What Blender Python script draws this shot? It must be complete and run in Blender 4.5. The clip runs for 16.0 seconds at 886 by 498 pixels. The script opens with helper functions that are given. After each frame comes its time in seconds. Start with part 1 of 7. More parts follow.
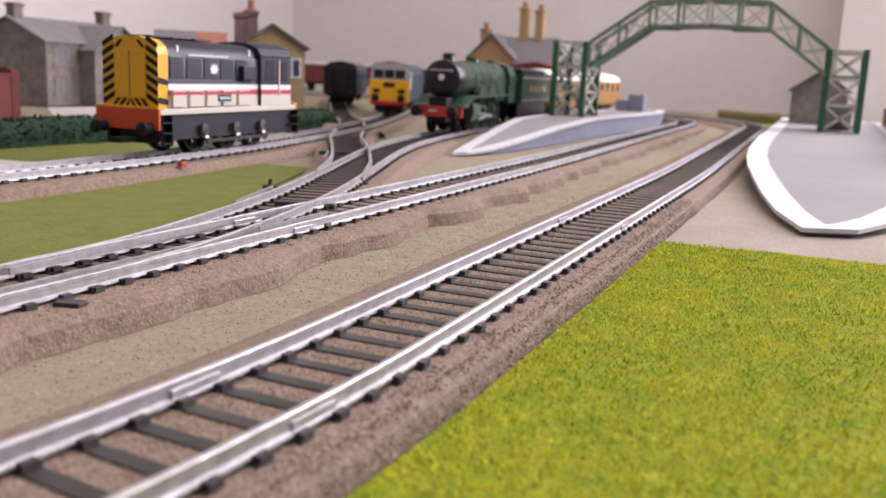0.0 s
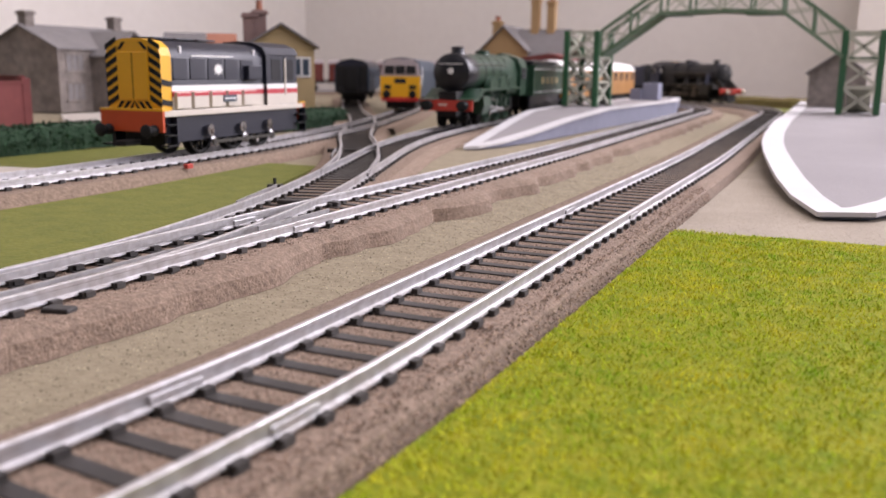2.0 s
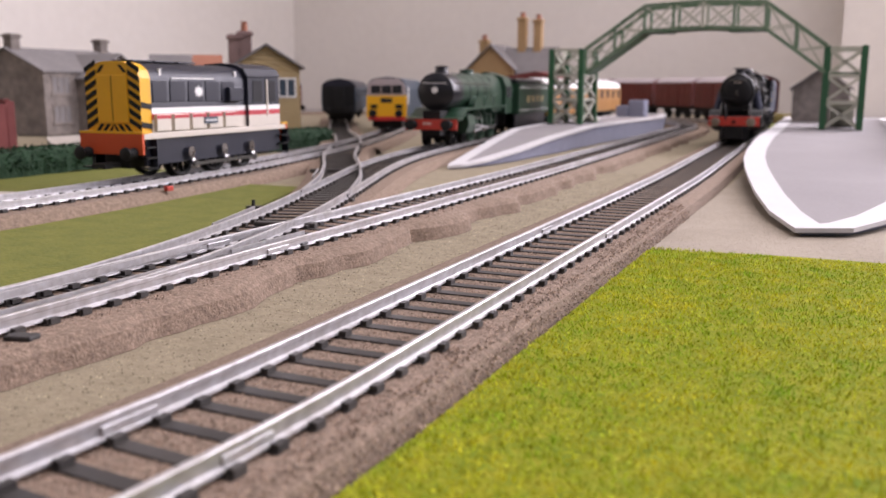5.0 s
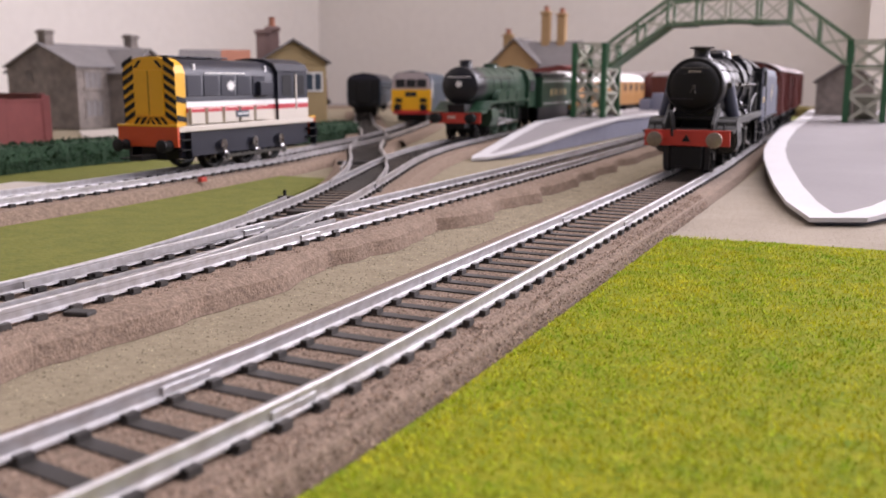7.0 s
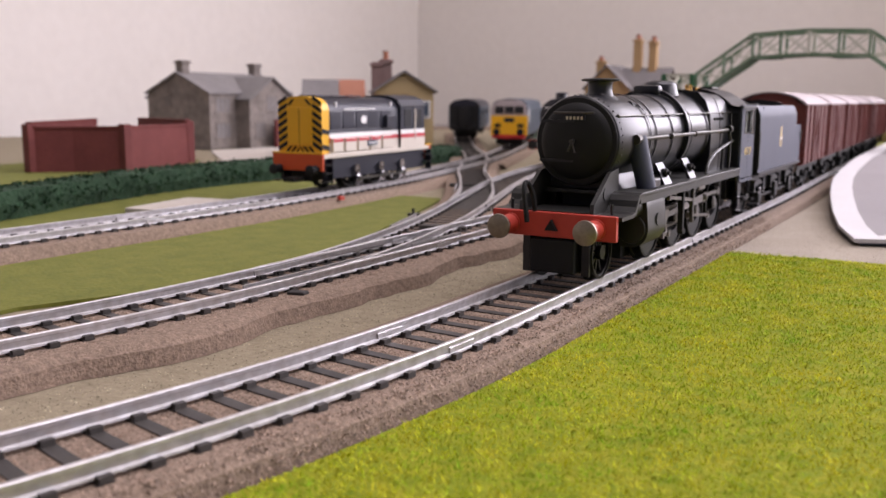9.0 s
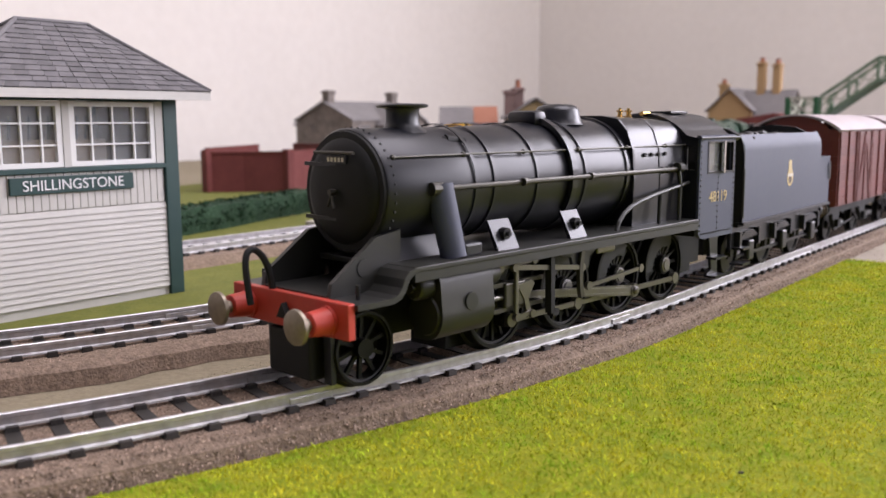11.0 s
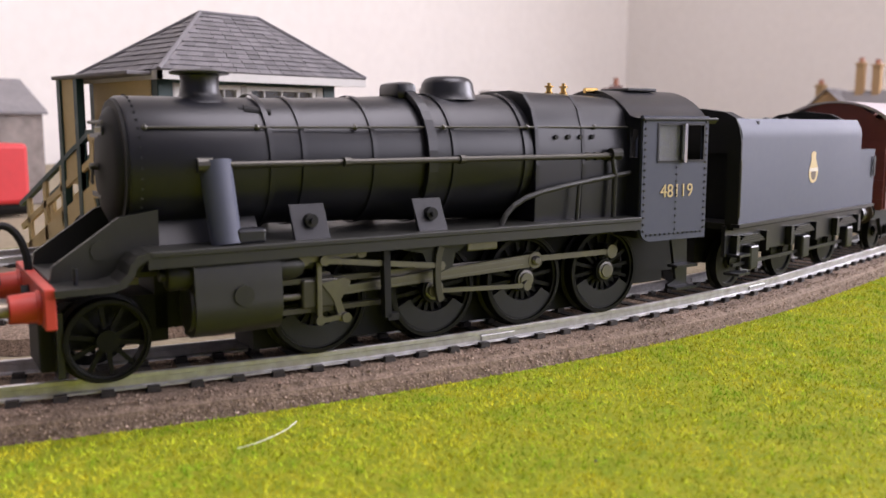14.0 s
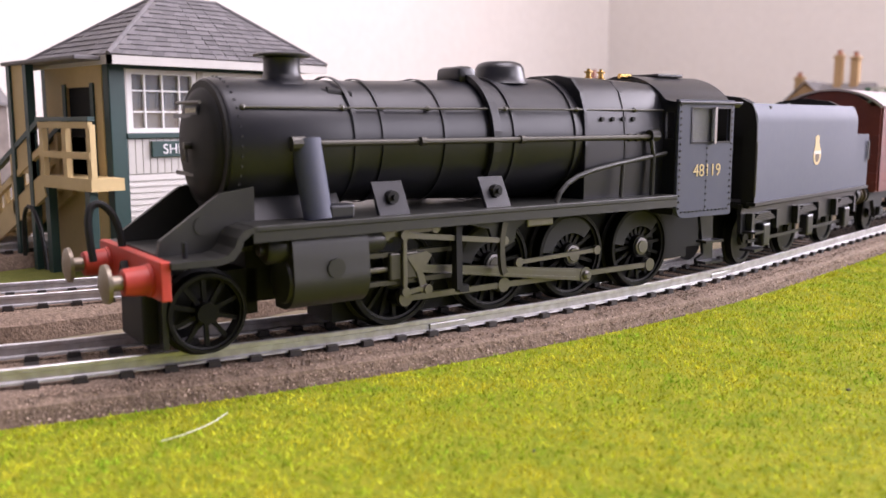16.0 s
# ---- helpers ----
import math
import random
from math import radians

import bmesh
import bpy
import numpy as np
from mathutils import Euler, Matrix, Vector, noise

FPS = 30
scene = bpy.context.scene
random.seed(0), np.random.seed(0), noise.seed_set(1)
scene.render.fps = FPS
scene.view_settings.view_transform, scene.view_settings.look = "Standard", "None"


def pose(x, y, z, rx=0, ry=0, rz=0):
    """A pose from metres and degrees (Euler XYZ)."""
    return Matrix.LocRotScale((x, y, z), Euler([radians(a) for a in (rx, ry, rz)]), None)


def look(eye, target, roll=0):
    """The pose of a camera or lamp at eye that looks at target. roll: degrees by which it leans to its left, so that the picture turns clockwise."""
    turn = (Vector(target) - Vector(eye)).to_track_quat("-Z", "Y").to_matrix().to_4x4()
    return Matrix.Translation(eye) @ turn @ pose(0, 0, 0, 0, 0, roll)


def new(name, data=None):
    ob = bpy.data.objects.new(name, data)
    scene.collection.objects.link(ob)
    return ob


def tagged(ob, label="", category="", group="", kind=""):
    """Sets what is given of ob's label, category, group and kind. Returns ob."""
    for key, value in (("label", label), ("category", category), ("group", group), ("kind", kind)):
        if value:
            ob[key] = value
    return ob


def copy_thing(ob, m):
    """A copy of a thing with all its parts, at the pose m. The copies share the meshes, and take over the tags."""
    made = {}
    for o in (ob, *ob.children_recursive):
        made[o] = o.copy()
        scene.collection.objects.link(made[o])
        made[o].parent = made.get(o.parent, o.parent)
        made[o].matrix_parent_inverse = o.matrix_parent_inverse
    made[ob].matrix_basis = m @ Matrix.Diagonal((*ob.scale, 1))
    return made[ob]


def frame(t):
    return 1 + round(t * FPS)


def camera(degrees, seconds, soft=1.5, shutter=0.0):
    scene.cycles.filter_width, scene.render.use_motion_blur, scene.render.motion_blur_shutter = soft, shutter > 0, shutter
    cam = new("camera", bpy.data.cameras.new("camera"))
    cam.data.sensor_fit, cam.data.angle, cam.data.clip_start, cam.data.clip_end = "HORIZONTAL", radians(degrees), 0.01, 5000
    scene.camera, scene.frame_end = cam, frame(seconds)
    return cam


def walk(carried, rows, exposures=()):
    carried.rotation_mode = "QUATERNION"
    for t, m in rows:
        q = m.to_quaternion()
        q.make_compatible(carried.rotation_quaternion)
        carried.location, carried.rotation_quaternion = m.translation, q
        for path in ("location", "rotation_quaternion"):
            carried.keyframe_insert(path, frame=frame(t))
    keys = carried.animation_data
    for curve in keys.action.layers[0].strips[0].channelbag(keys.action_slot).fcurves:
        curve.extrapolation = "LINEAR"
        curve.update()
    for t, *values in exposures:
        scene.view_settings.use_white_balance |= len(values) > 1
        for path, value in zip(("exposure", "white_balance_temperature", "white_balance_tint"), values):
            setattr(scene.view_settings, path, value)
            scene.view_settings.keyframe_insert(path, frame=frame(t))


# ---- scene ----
CM = 0.01
cam = camera(52.9, 16.0)
cam.data.dof.use_dof = True
cam.data.dof.focus_distance = 0.20
cam.data.dof.aperture_fstop = 32.0

# seconds, eye in centimetres, yaw, pitch, roll
PATH = [
    (0, 4.891, -7.904, 4.405, 23.24, -11.10, 2.53),
    (0.5, 4.870, -7.843, 4.419, 23.18, -11.23, 2.04),
    (1, 5.010, -7.757, 4.347, 24.26, -10.97, 0.49),
    (1.5, 5.106, -7.670, 4.338, 24.49, -11.04, 0.56),
    (2, 5.089, -7.336, 4.305, 24.58, -11.40, 0.71),
    (2.5, 5.113, -7.183, 4.307, 24.62, -11.29, 0.45),
    (3, 5.176, -7.134, 4.351, 24.33, -10.78, 0.30),
    (3.5, 5.320, -7.051, 4.395, 24.03, -10.19, 0.19),
    (6, 5.539, -7.216, 4.353, 24.43, -10.52, 0.02),
    (6.5, 5.683, -7.422, 4.358, 24.98, -10.82, -0.23),
    (7, 5.836, -8.045, 4.374, 25.63, -10.65, 0.02),
    (7.5, 6.090, -9.564, 4.856, 27.20, -10.20, -0.25),
    (8, 6.820, -11.103, 5.128, 28.93, -10.62, -0.23),
    (8.5, 7.508, -12.431, 5.325, 30.03, -10.00, -0.07),
    (9, 8.163, -14.005, 5.243, 31.36, -9.57, 0.25),
    (11.3, 10.087, -20.122, 5.454, 40.15, -7.90, 0.01),
    (11.5, 10.121, -20.598, 5.390, 40.87, -7.76, 0.22),
    (12, 10.104, -20.831, 5.395, 41.11, -7.53, -0.01),
    (12.5, 10.315, -21.655, 5.454, 41.94, -7.11, 0.12),
    (13, 10.485, -22.197, 5.395, 42.77, -6.77, -0.11),
    (13.5, 10.392, -22.689, 4.929, 43.64, -7.25, 0.09),
    (14, 9.990, -22.488, 4.865, 43.60, -7.91, 0.04),
    (14.5, 9.979, -22.210, 4.923, 43.44, -7.98, 0.34),
    (15, 10.011, -22.113, 4.698, 43.22, -7.90, 0.26),
    (15.5, 10.079, -21.959, 4.602, 42.94, -7.92, 0.25),
    (16, 10.179, -21.603, 4.609, 42.65, -8.22, -0.06),]


def camera_pose(x, y, z, yaw, pitch, roll):
    a, b = radians(yaw), radians(pitch)
    eye = Vector((x, y, z)) * CM
    way = Vector((-math.sin(a) * math.cos(b), math.cos(a) * math.cos(b), math.sin(b)))
    return look(eye, eye + way, roll)


walk(cam, [(t, camera_pose(*row)) for t, *row in PATH], exposures=[(0, 0.05, 7450, 32), (9.2, 0.0, 7500, 34), (11.3, 0.2, 7300, 30), (13, 0.28, 7300, 31), (14.5, 0.38, 7350, 32), (16, 0.55, 7350, 36)])

# ---- light ----
world = bpy.data.worlds.new("world")
scene.world = world
world.use_nodes = True
wn = world.node_tree
sky = wn.nodes.new("ShaderNodeTexSky")
sky.sky_type, sky.sun_disc = "NISHITA", False
sky.sun_elevation, sky.sun_rotation = radians(38), radians(200)
wn.links.new(sky.outputs[0], wn.nodes["Background"].inputs[0])
wn.nodes["Background"].inputs[1].default_value = 0.12


def window_light(name, watts, w, h, m, colour):
    la = bpy.data.lights.new(name, "AREA")
    la.shape, la.size, la.size_y, la.energy, la.color = "RECTANGLE", w * CM, h * CM, watts, colour
    ob = new(name, la)
    ob.matrix_world = m
    return ob


# daylight in the two unseen window openings, and an added fill lamp overhead
window_light("window_light", 50, 118, 108, look((88 * CM, 150.5 * CM, 75 * CM), (88 * CM, 0, 75 * CM)), (0.76, 0.88, 1.0))
window_light("window_light", 17, 118, 104, look((179.5 * CM, 85 * CM, 80 * CM), (0, 85 * CM, 80 * CM)), (0.78, 0.89, 1.0))
# overhead fill with no known source, added to light tops and walls
window_light("roof_window_light", 27, 118, 118, pose(45 * CM, 25 * CM, 164.9 * CM), (0.80, 0.90, 1.0))

# ---- materials ----


def mat(name, colour, rough=0.6, metal=0.0, other=None, grain=60.0, mix=0.5, bump=0.0, fine=None, spec=0.5, island=0.0, obj=0.0, spread=0.0, reach=0.22):
    """Two-scale mottled surface: colour to other by broad and fine noise; grain in cycles per decimetre."""
    m = bpy.data.materials.new(name)
    m.use_nodes = True
    nt = m.node_tree
    bs = nt.nodes["Principled BSDF"]
    bs.inputs["Roughness"].default_value = rough
    bs.inputs["Metallic"].default_value = metal
    bs.inputs["Specular IOR Level"].default_value = spec
    tc = nt.nodes.new("ShaderNodeTexCoord")
    n1 = nt.nodes.new("ShaderNodeTexNoise")
    n1.inputs["Scale"].default_value = grain
    n1.inputs["Detail"].default_value = 5
    n2 = nt.nodes.new("ShaderNodeTexNoise")
    n2.inputs["Scale"].default_value = fine or grain * 9
    n2.inputs["Detail"].default_value = 3
    for n in (n1, n2):
        nt.links.new(tc.outputs["Object"], n.inputs["Vector"])
    add = nt.nodes.new("ShaderNodeMix")
    add.inputs[0].default_value = 0.5
    nt.links.new(n1.outputs["Fac"], add.inputs[2])
    nt.links.new(n2.outputs["Fac"], add.inputs[3])
    ramp = nt.nodes.new("ShaderNodeMapRange")
    ramp.inputs["From Min"].default_value = 0.5 - reach
    ramp.inputs["From Max"].default_value = 0.5 + reach
    ramp.inputs["To Max"].default_value = 1.0
    nt.links.new(add.outputs[0], ramp.inputs["Value"])
    cm = nt.nodes.new("ShaderNodeMix")
    cm.data_type = "RGBA"
    other = other or [c * (1 - 0.35 * mix) for c in colour]
    cm.inputs[6].default_value = (*colour, 1)
    cm.inputs[7].default_value = (*other, 1)
    nt.links.new(ramp.outputs[0], cm.inputs[0])
    if spread:
        pick = nt.nodes.new("ShaderNodeNewGeometry")
        sm = nt.nodes.new("ShaderNodeMix")
        sm.inputs[0].default_value = spread
        nt.links.new(ramp.outputs[0], sm.inputs[2])
        nt.links.new(pick.outputs["Random Per Island"], sm.inputs[3])
        nt.links.new(sm.outputs[0], cm.inputs[0])
    out = cm.outputs[2]
    if island or obj:
        src = nt.nodes.new("ShaderNodeNewGeometry" if island else "ShaderNodeObjectInfo")
        hs = nt.nodes.new("ShaderNodeHueSaturation")
        mr = nt.nodes.new("ShaderNodeMapRange")
        mr.inputs["To Min"].default_value = 1 - (island or obj)
        mr.inputs["To Max"].default_value = 1 + (island or obj)
        nt.links.new(src.outputs["Random Per Island" if island else "Random"], mr.inputs["Value"])
        nt.links.new(mr.outputs[0], hs.inputs["Value"])
        nt.links.new(out, hs.inputs["Color"])
        out = hs.outputs[0]
    nt.links.new(out, bs.inputs["Base Color"])
    rr = nt.nodes.new("ShaderNodeMapRange")
    rr.inputs["To Min"].default_value = max(0.02, rough - 0.08)
    rr.inputs["To Max"].default_value = min(1, rough + 0.1)
    nt.links.new(n1.outputs["Fac"], rr.inputs["Value"])
    nt.links.new(rr.outputs[0], bs.inputs["Roughness"])
    if bump:
        bp = nt.nodes.new("ShaderNodeBump")
        bp.inputs["Strength"].default_value = 0.7
        bp.inputs["Distance"].default_value = bump * CM
        nt.links.new(n2.outputs["Fac"], bp.inputs["Height"])
        nt.links.new(bp.outputs[0], bs.inputs["Normal"])
    return m


def glass_mat():
    m = bpy.data.materials.new("glass")
    m.use_nodes = True
    bs = m.node_tree.nodes["Principled BSDF"]
    bs.inputs["Transmission Weight"].default_value = 0.9
    bs.inputs["Roughness"].default_value = 0.06
    bs.inputs["Base Color"].default_value = (0.85, 0.88, 0.88, 1)
    return m


M = {
    "wall": mat("plaster_wall", (0.76, 0.72, 0.67), 0.9, other=(0.69, 0.65, 0.60), grain=3, fine=60, bump=0.05),
    # dark colour of the unseen walls stands in for a dim room, less bounce
    "dim_wall": mat("dark_unseen_wall", (0.15, 0.155, 0.19), 0.9, grain=3),
    "ceiling": mat("ceiling_paint", (0.8, 0.79, 0.77), 0.9, grain=3),
    "floor": mat("floor_boards", (0.3, 0.22, 0.15), 0.6, grain=6),
    "board": mat("scenic_paper", (0.30, 0.25, 0.165), 0.95, other=(0.185, 0.15, 0.095), grain=150, fine=900, bump=0.03),
    "gravel": mat("grey_gravel_paper", (0.36, 0.305, 0.235), 0.95, other=(0.24, 0.20, 0.15), grain=40, fine=700, bump=0.03),
    "ballast": mat("foam_ballast", (0.29, 0.205, 0.148), 0.95, other=(0.145, 0.10, 0.07), grain=700, fine=1700, reach=0.13, bump=0.06),
    "stone": mat("ballast_grain", (0.38, 0.28, 0.21), 0.75, other=(0.20, 0.13, 0.09), grain=400, island=0.6, reach=0.12),
    "grit": mat("khaki_grit", (0.50, 0.44, 0.30), 0.9, other=(0.16, 0.135, 0.09), grain=300, fine=900, island=0.5, reach=0.12),
    "grass": mat("grass_mat", (0.30, 0.28, 0.02), 0.95, other=(0.11, 0.18, 0.010), grain=200, fine=900, reach=0.2, bump=0.08),
    "blade": mat("grass_fibre", (0.72, 0.61, 0.04), 0.95, other=(0.18, 0.38, 0.02), grain=230, fine=70, island=0.45, spec=0.1, spread=0.25, reach=0.11),
    "olive": mat("olive_grass_mat", (0.16, 0.16, 0.02), 0.95, other=(0.08, 0.10, 0.01), grain=120, fine=800, bump=0.05),
    "hedge": mat("hedge_foam", (0.014, 0.060, 0.022), 0.95, other=(0.006, 0.03, 0.012), grain=90, fine=600, bump=0.15, island=0.35),
    "moss": mat("bank_foam", (0.20, 0.17, 0.05), 0.95, other=(0.14, 0.09, 0.04), grain=60, fine=600, bump=0.15),
    "rail": mat("nickel_rail", (0.66, 0.66, 0.67), 0.38, 0.78, other=(0.42, 0.40, 0.39), grain=60, fine=500, reach=0.15),
    "sleeper": mat("black_plastic_sleeper", (0.022, 0.019, 0.017), 0.6, other=(0.042, 0.036, 0.031), grain=150, obj=0.25),
    "tarmac": mat("grey_platform_card", (0.28, 0.26, 0.26), 0.9, other=(0.23, 0.215, 0.215), grain=20, fine=900, bump=0.01),
    "white_edge": mat("white_platform_edge", (0.58, 0.57, 0.57), 0.7, grain=60, mix=0.25),
    "brickblue": mat("blue_grey_platform_wall", (0.22, 0.23, 0.30), 0.9, other=(0.17, 0.18, 0.23), grain=80, fine=600),
    "black": mat("satin_black_paint", (0.0055, 0.006, 0.0095), 0.33, other=(0.010, 0.0104, 0.0135), grain=40, fine=700, spec=0.5),
    "black_matt": mat("matt_black_plastic", (0.007, 0.007, 0.007), 0.6, grain=60, spec=0.3),
    "wheel_black": mat("wheel_black", (0.003, 0.003, 0.003), 0.42, other=(0.005, 0.005, 0.0045), grain=60, spec=0.22),
    "wheel_grey": mat("wheel_weight_grey", (0.016, 0.017, 0.021), 0.5, other=(0.011, 0.011, 0.013), grain=60, spec=0.4),
    "axle_steel": mat("turned_axle_steel", (0.20, 0.19, 0.185), 0.35, 0.85, grain=80),
    "olive_black": mat("weathered_black", (0.017, 0.017, 0.013), 0.45, other=(0.010, 0.010, 0.009), grain=60),
    # black paint; its window sheen is put into a lighter bluish base colour
    "painted_sheen": mat("black_with_painted_sheen", (0.044, 0.051, 0.082), 0.62, other=(0.054, 0.061, 0.088), grain=30, fine=500, spec=0.45),
    "red": mat("buffer_beam_red", (0.52, 0.045, 0.025), 0.5, other=(0.42, 0.035, 0.02), grain=60),
    "steel": mat("bright_steel", (0.19, 0.178, 0.165), 0.36, 0.92, grain=80),
    "dark_steel": mat("oily_steel", (0.09, 0.085, 0.075), 0.4, 0.8, grain=80),
    "bronze": mat("worn_buffer_metal", (0.11, 0.08, 0.06), 0.45, 0.6, grain=80),
    "buffer_steel": mat("dulled_buffer_steel", (0.34, 0.29, 0.23), 0.42, 0.85, other=(0.20, 0.16, 0.12), grain=80),
    "brass": mat("brass", (0.72, 0.46, 0.16), 0.25, 1.0, grain=80),
    "chrome": mat("chrome", (0.75, 0.75, 0.75), 0.15, 1.0, grain=80),
    "gold": mat("cream_lettering", (0.60, 0.45, 0.23), 0.6, grain=100),
    "brown": mat("bauxite_brown_paint", (0.16, 0.028, 0.020), 0.55, other=(0.11, 0.02, 0.015), grain=40, fine=500, obj=0.12),
    "roofgrey": mat("light_van_roof", (0.42, 0.36, 0.36), 0.6, grain=40),
    "yellow": mat("warning_yellow", (0.80, 0.40, 0.012), 0.42, grain=50, mix=0.25),
    "navy": mat("dark_grey_blue_paint", (0.012, 0.0135, 0.024), 0.4, grain=50, spec=0.4),
    "cream": mat("ivory_paint", (0.60, 0.54, 0.46), 0.5, grain=60, mix=0.25),
    "white": mat("white_paint", (0.78, 0.77, 0.74), 0.5, grain=60, mix=0.2),
    "stripe_red": mat("red_stripe_paint", (0.50, 0.03, 0.04), 0.45, grain=60, mix=0.3),
    "orange_red": mat("orange_red_beam", (0.62, 0.075, 0.012), 0.5, grain=60, mix=0.3),
    "locogreen": mat("apple_green_paint", (0.013, 0.050, 0.026), 0.35, grain=50),
    "bluegrey": mat("rail_blue_paint", (0.035, 0.06, 0.085), 0.45, grain=50),
    "teak": mat("teak_coach", (0.42, 0.20, 0.055), 0.5, other=(0.30, 0.13, 0.035), grain=40),
    "lattice": mat("lattice_grey_green", (0.48, 0.48, 0.39), 0.6, grain=80),
    "weathered_green": mat("weathered_green_girder", (0.20, 0.27, 0.19), 0.6, other=(0.05, 0.13, 0.06), grain=60, fine=250),
    "bridge_green": mat("bridge_green", (0.018, 0.11, 0.045), 0.45, grain=60),
    "sb_green": mat("dark_green_joinery", (0.012, 0.05, 0.045), 0.45, grain=60),
    "sb_cream": mat("buff_cream_paint", (0.62, 0.46, 0.22), 0.6, grain=60, mix=0.4),
    "sb_white": mat("white_weatherboard", (0.56, 0.54, 0.50), 0.65, grain=50, mix=0.3),
    "slate": mat("slate", (0.155, 0.145, 0.148), 0.65, other=(0.10, 0.095, 0.098), grain=60, fine=400, bump=0.02, obj=0.22),
    "slate_far": mat("slate_roof", (0.215, 0.20, 0.195), 0.75, other=(0.15, 0.14, 0.138), grain=50, fine=400, bump=0.03),
    "greystone": mat("grey_stone_wall", (0.25, 0.215, 0.19), 0.9, other=(0.15, 0.128, 0.113), grain=60, fine=180, bump=0.06, reach=0.13),
    "buff": mat("buff_stone", (0.42, 0.27, 0.13), 0.85, other=(0.34, 0.21, 0.10), grain=60, fine=300),
    "yellow_board": mat("yellow_weatherboard", (0.50, 0.37, 0.19), 0.7, grain=60, mix=0.4),
    "terracotta": mat("terracotta_tile", (0.38, 0.15, 0.09), 0.8, grain=60),
    "redbrick": mat("dark_red_brick", (0.17, 0.035, 0.03), 0.8, other=(0.12, 0.025, 0.022), grain=60, fine=300, obj=0.1),
    "brick": mat("chimney_brick", (0.26, 0.16, 0.14), 0.85, other=(0.18, 0.12, 0.11), grain=70),
    "concrete": mat("pale_concrete", (0.55, 0.50, 0.44), 0.9, other=(0.46, 0.42, 0.37), grain=30, fine=300),
    "glass": glass_mat(),
    "dark": mat("dark_opening", (0.010, 0.010, 0.011), 0.8, grain=60),
    "interior": mat("box_interior", (0.36, 0.25, 0.16), 0.8, grain=30),
    "redvan": mat("bright_red_paint", (0.60, 0.03, 0.03), 0.5, grain=50),
    "signtext": mat("sign_white", (0.8, 0.8, 0.8), 0.6, grain=50),
    "fibre": mat("white_fibre", (0.8, 0.78, 0.7), 0.5, grain=50),
}
M["grass"].node_tree.nodes["Principled BSDF"].inputs["Specular IOR Level"].default_value = 0.15

# ---- building helpers (all lengths in centimetres) ----


def part(name, bm, material, parent, label="", m=None, smooth=False):
    me = bpy.data.meshes.new(name)
    bm.transform(Matrix.Scale(CM, 4))
    bmesh.ops.recalc_face_normals(bm, faces=bm.faces)
    if smooth:
        for f in bm.faces:
            f.smooth = True
    bm.to_mesh(me)
    bm.free()
    me.materials.append(M[material])
    if smooth:
        me.set_sharp_from_angle(angle=radians(40))
    ob = new(name, me)
    if parent:
        ob.parent = parent
    if m is not None:
        ob.matrix_local = m
    if label:
        ob["label"] = label
    return ob


def at(x, y, z, rx=0, ry=0, rz=0):
    return pose(x * CM, y * CM, z * CM, rx, ry, rz)


def thing(name, m, label, category, group="", kind=""):
    ob = new(name)
    ob.empty_display_size = 0.01
    ob.matrix_world = m
    return tagged(ob, label, category, group, kind)


def box(bm, x0, x1, y0, y1, z0, z1, bevel=0.0, m=None):
    r = bmesh.ops.create_cube(bm, size=1)
    vs = r["verts"]
    for v in vs:
        v.co = Vector(((x0 + x1) / 2 + v.co.x * (x1 - x0), (y0 + y1) / 2 + v.co.y * (y1 - y0), (z0 + z1) / 2 + v.co.z * (z1 - z0)))
    if bevel:
        es = {e for v in vs for e in v.link_edges}
        g = bmesh.ops.bevel(bm, geom=list(es), offset=bevel, segments=2, affect="EDGES", profile=0.5)
        vs = list({v for f in g["faces"] for v in f.verts} | {v for v in vs if v.is_valid})
    if m is not None:
        bmesh.ops.transform(bm, matrix=m, verts=vs)
    return vs


def newbox(*a, **k):
    bm = bmesh.new()
    box(bm, *a, **k)
    return bm


def bar(bm, a, b, r, sides=8, r2=None):
    """A rod from a to b."""
    a, b = Vector(a), Vector(b)
    d = b - a
    q = d.to_track_quat("Z", "Y").to_matrix().to_4x4()
    g = bmesh.ops.create_cone(bm, cap_ends=True, segments=sides, radius1=r, radius2=r if r2 is None else r2, depth=d.length,
                              matrix=Matrix.Translation((a + b) / 2) @ q)
    return g["verts"]


def beam(bm, a, b, w, h):
    """A square bar from a to b."""
    a, b = Vector(a), Vector(b)
    d = b - a
    q = d.to_track_quat("X", "Z").to_matrix().to_4x4()
    return box(bm, -d.length / 2, d.length / 2, -w / 2, w / 2, -h / 2, h / 2, m=Matrix.Translation((a + b) / 2) @ q)


def tube(bm, pts, r, sides=8):
    """One unbroken round pipe through points."""
    rings = []
    for i, p in enumerate(pts):
        d = (pts[min(i + 1, len(pts) - 1)] - pts[max(i - 1, 0)]).normalized()
        a = d.orthogonal().normalized() if not rings else (side - d * side.dot(d)).normalized()
        side = a
        b = d.cross(a)
        rings.append([bm.verts.new(p + (a * math.cos(k) + b * math.sin(k)) * r) for k in np.linspace(0, 2 * math.pi, sides, endpoint=False)])
    for p, q in zip(rings, rings[1:]):
        for i in range(sides):
            bm.faces.new((p[i], p[(i + 1) % sides], q[(i + 1) % sides], q[i]))
    bm.faces.new(rings[0])
    bm.faces.new(rings[-1])


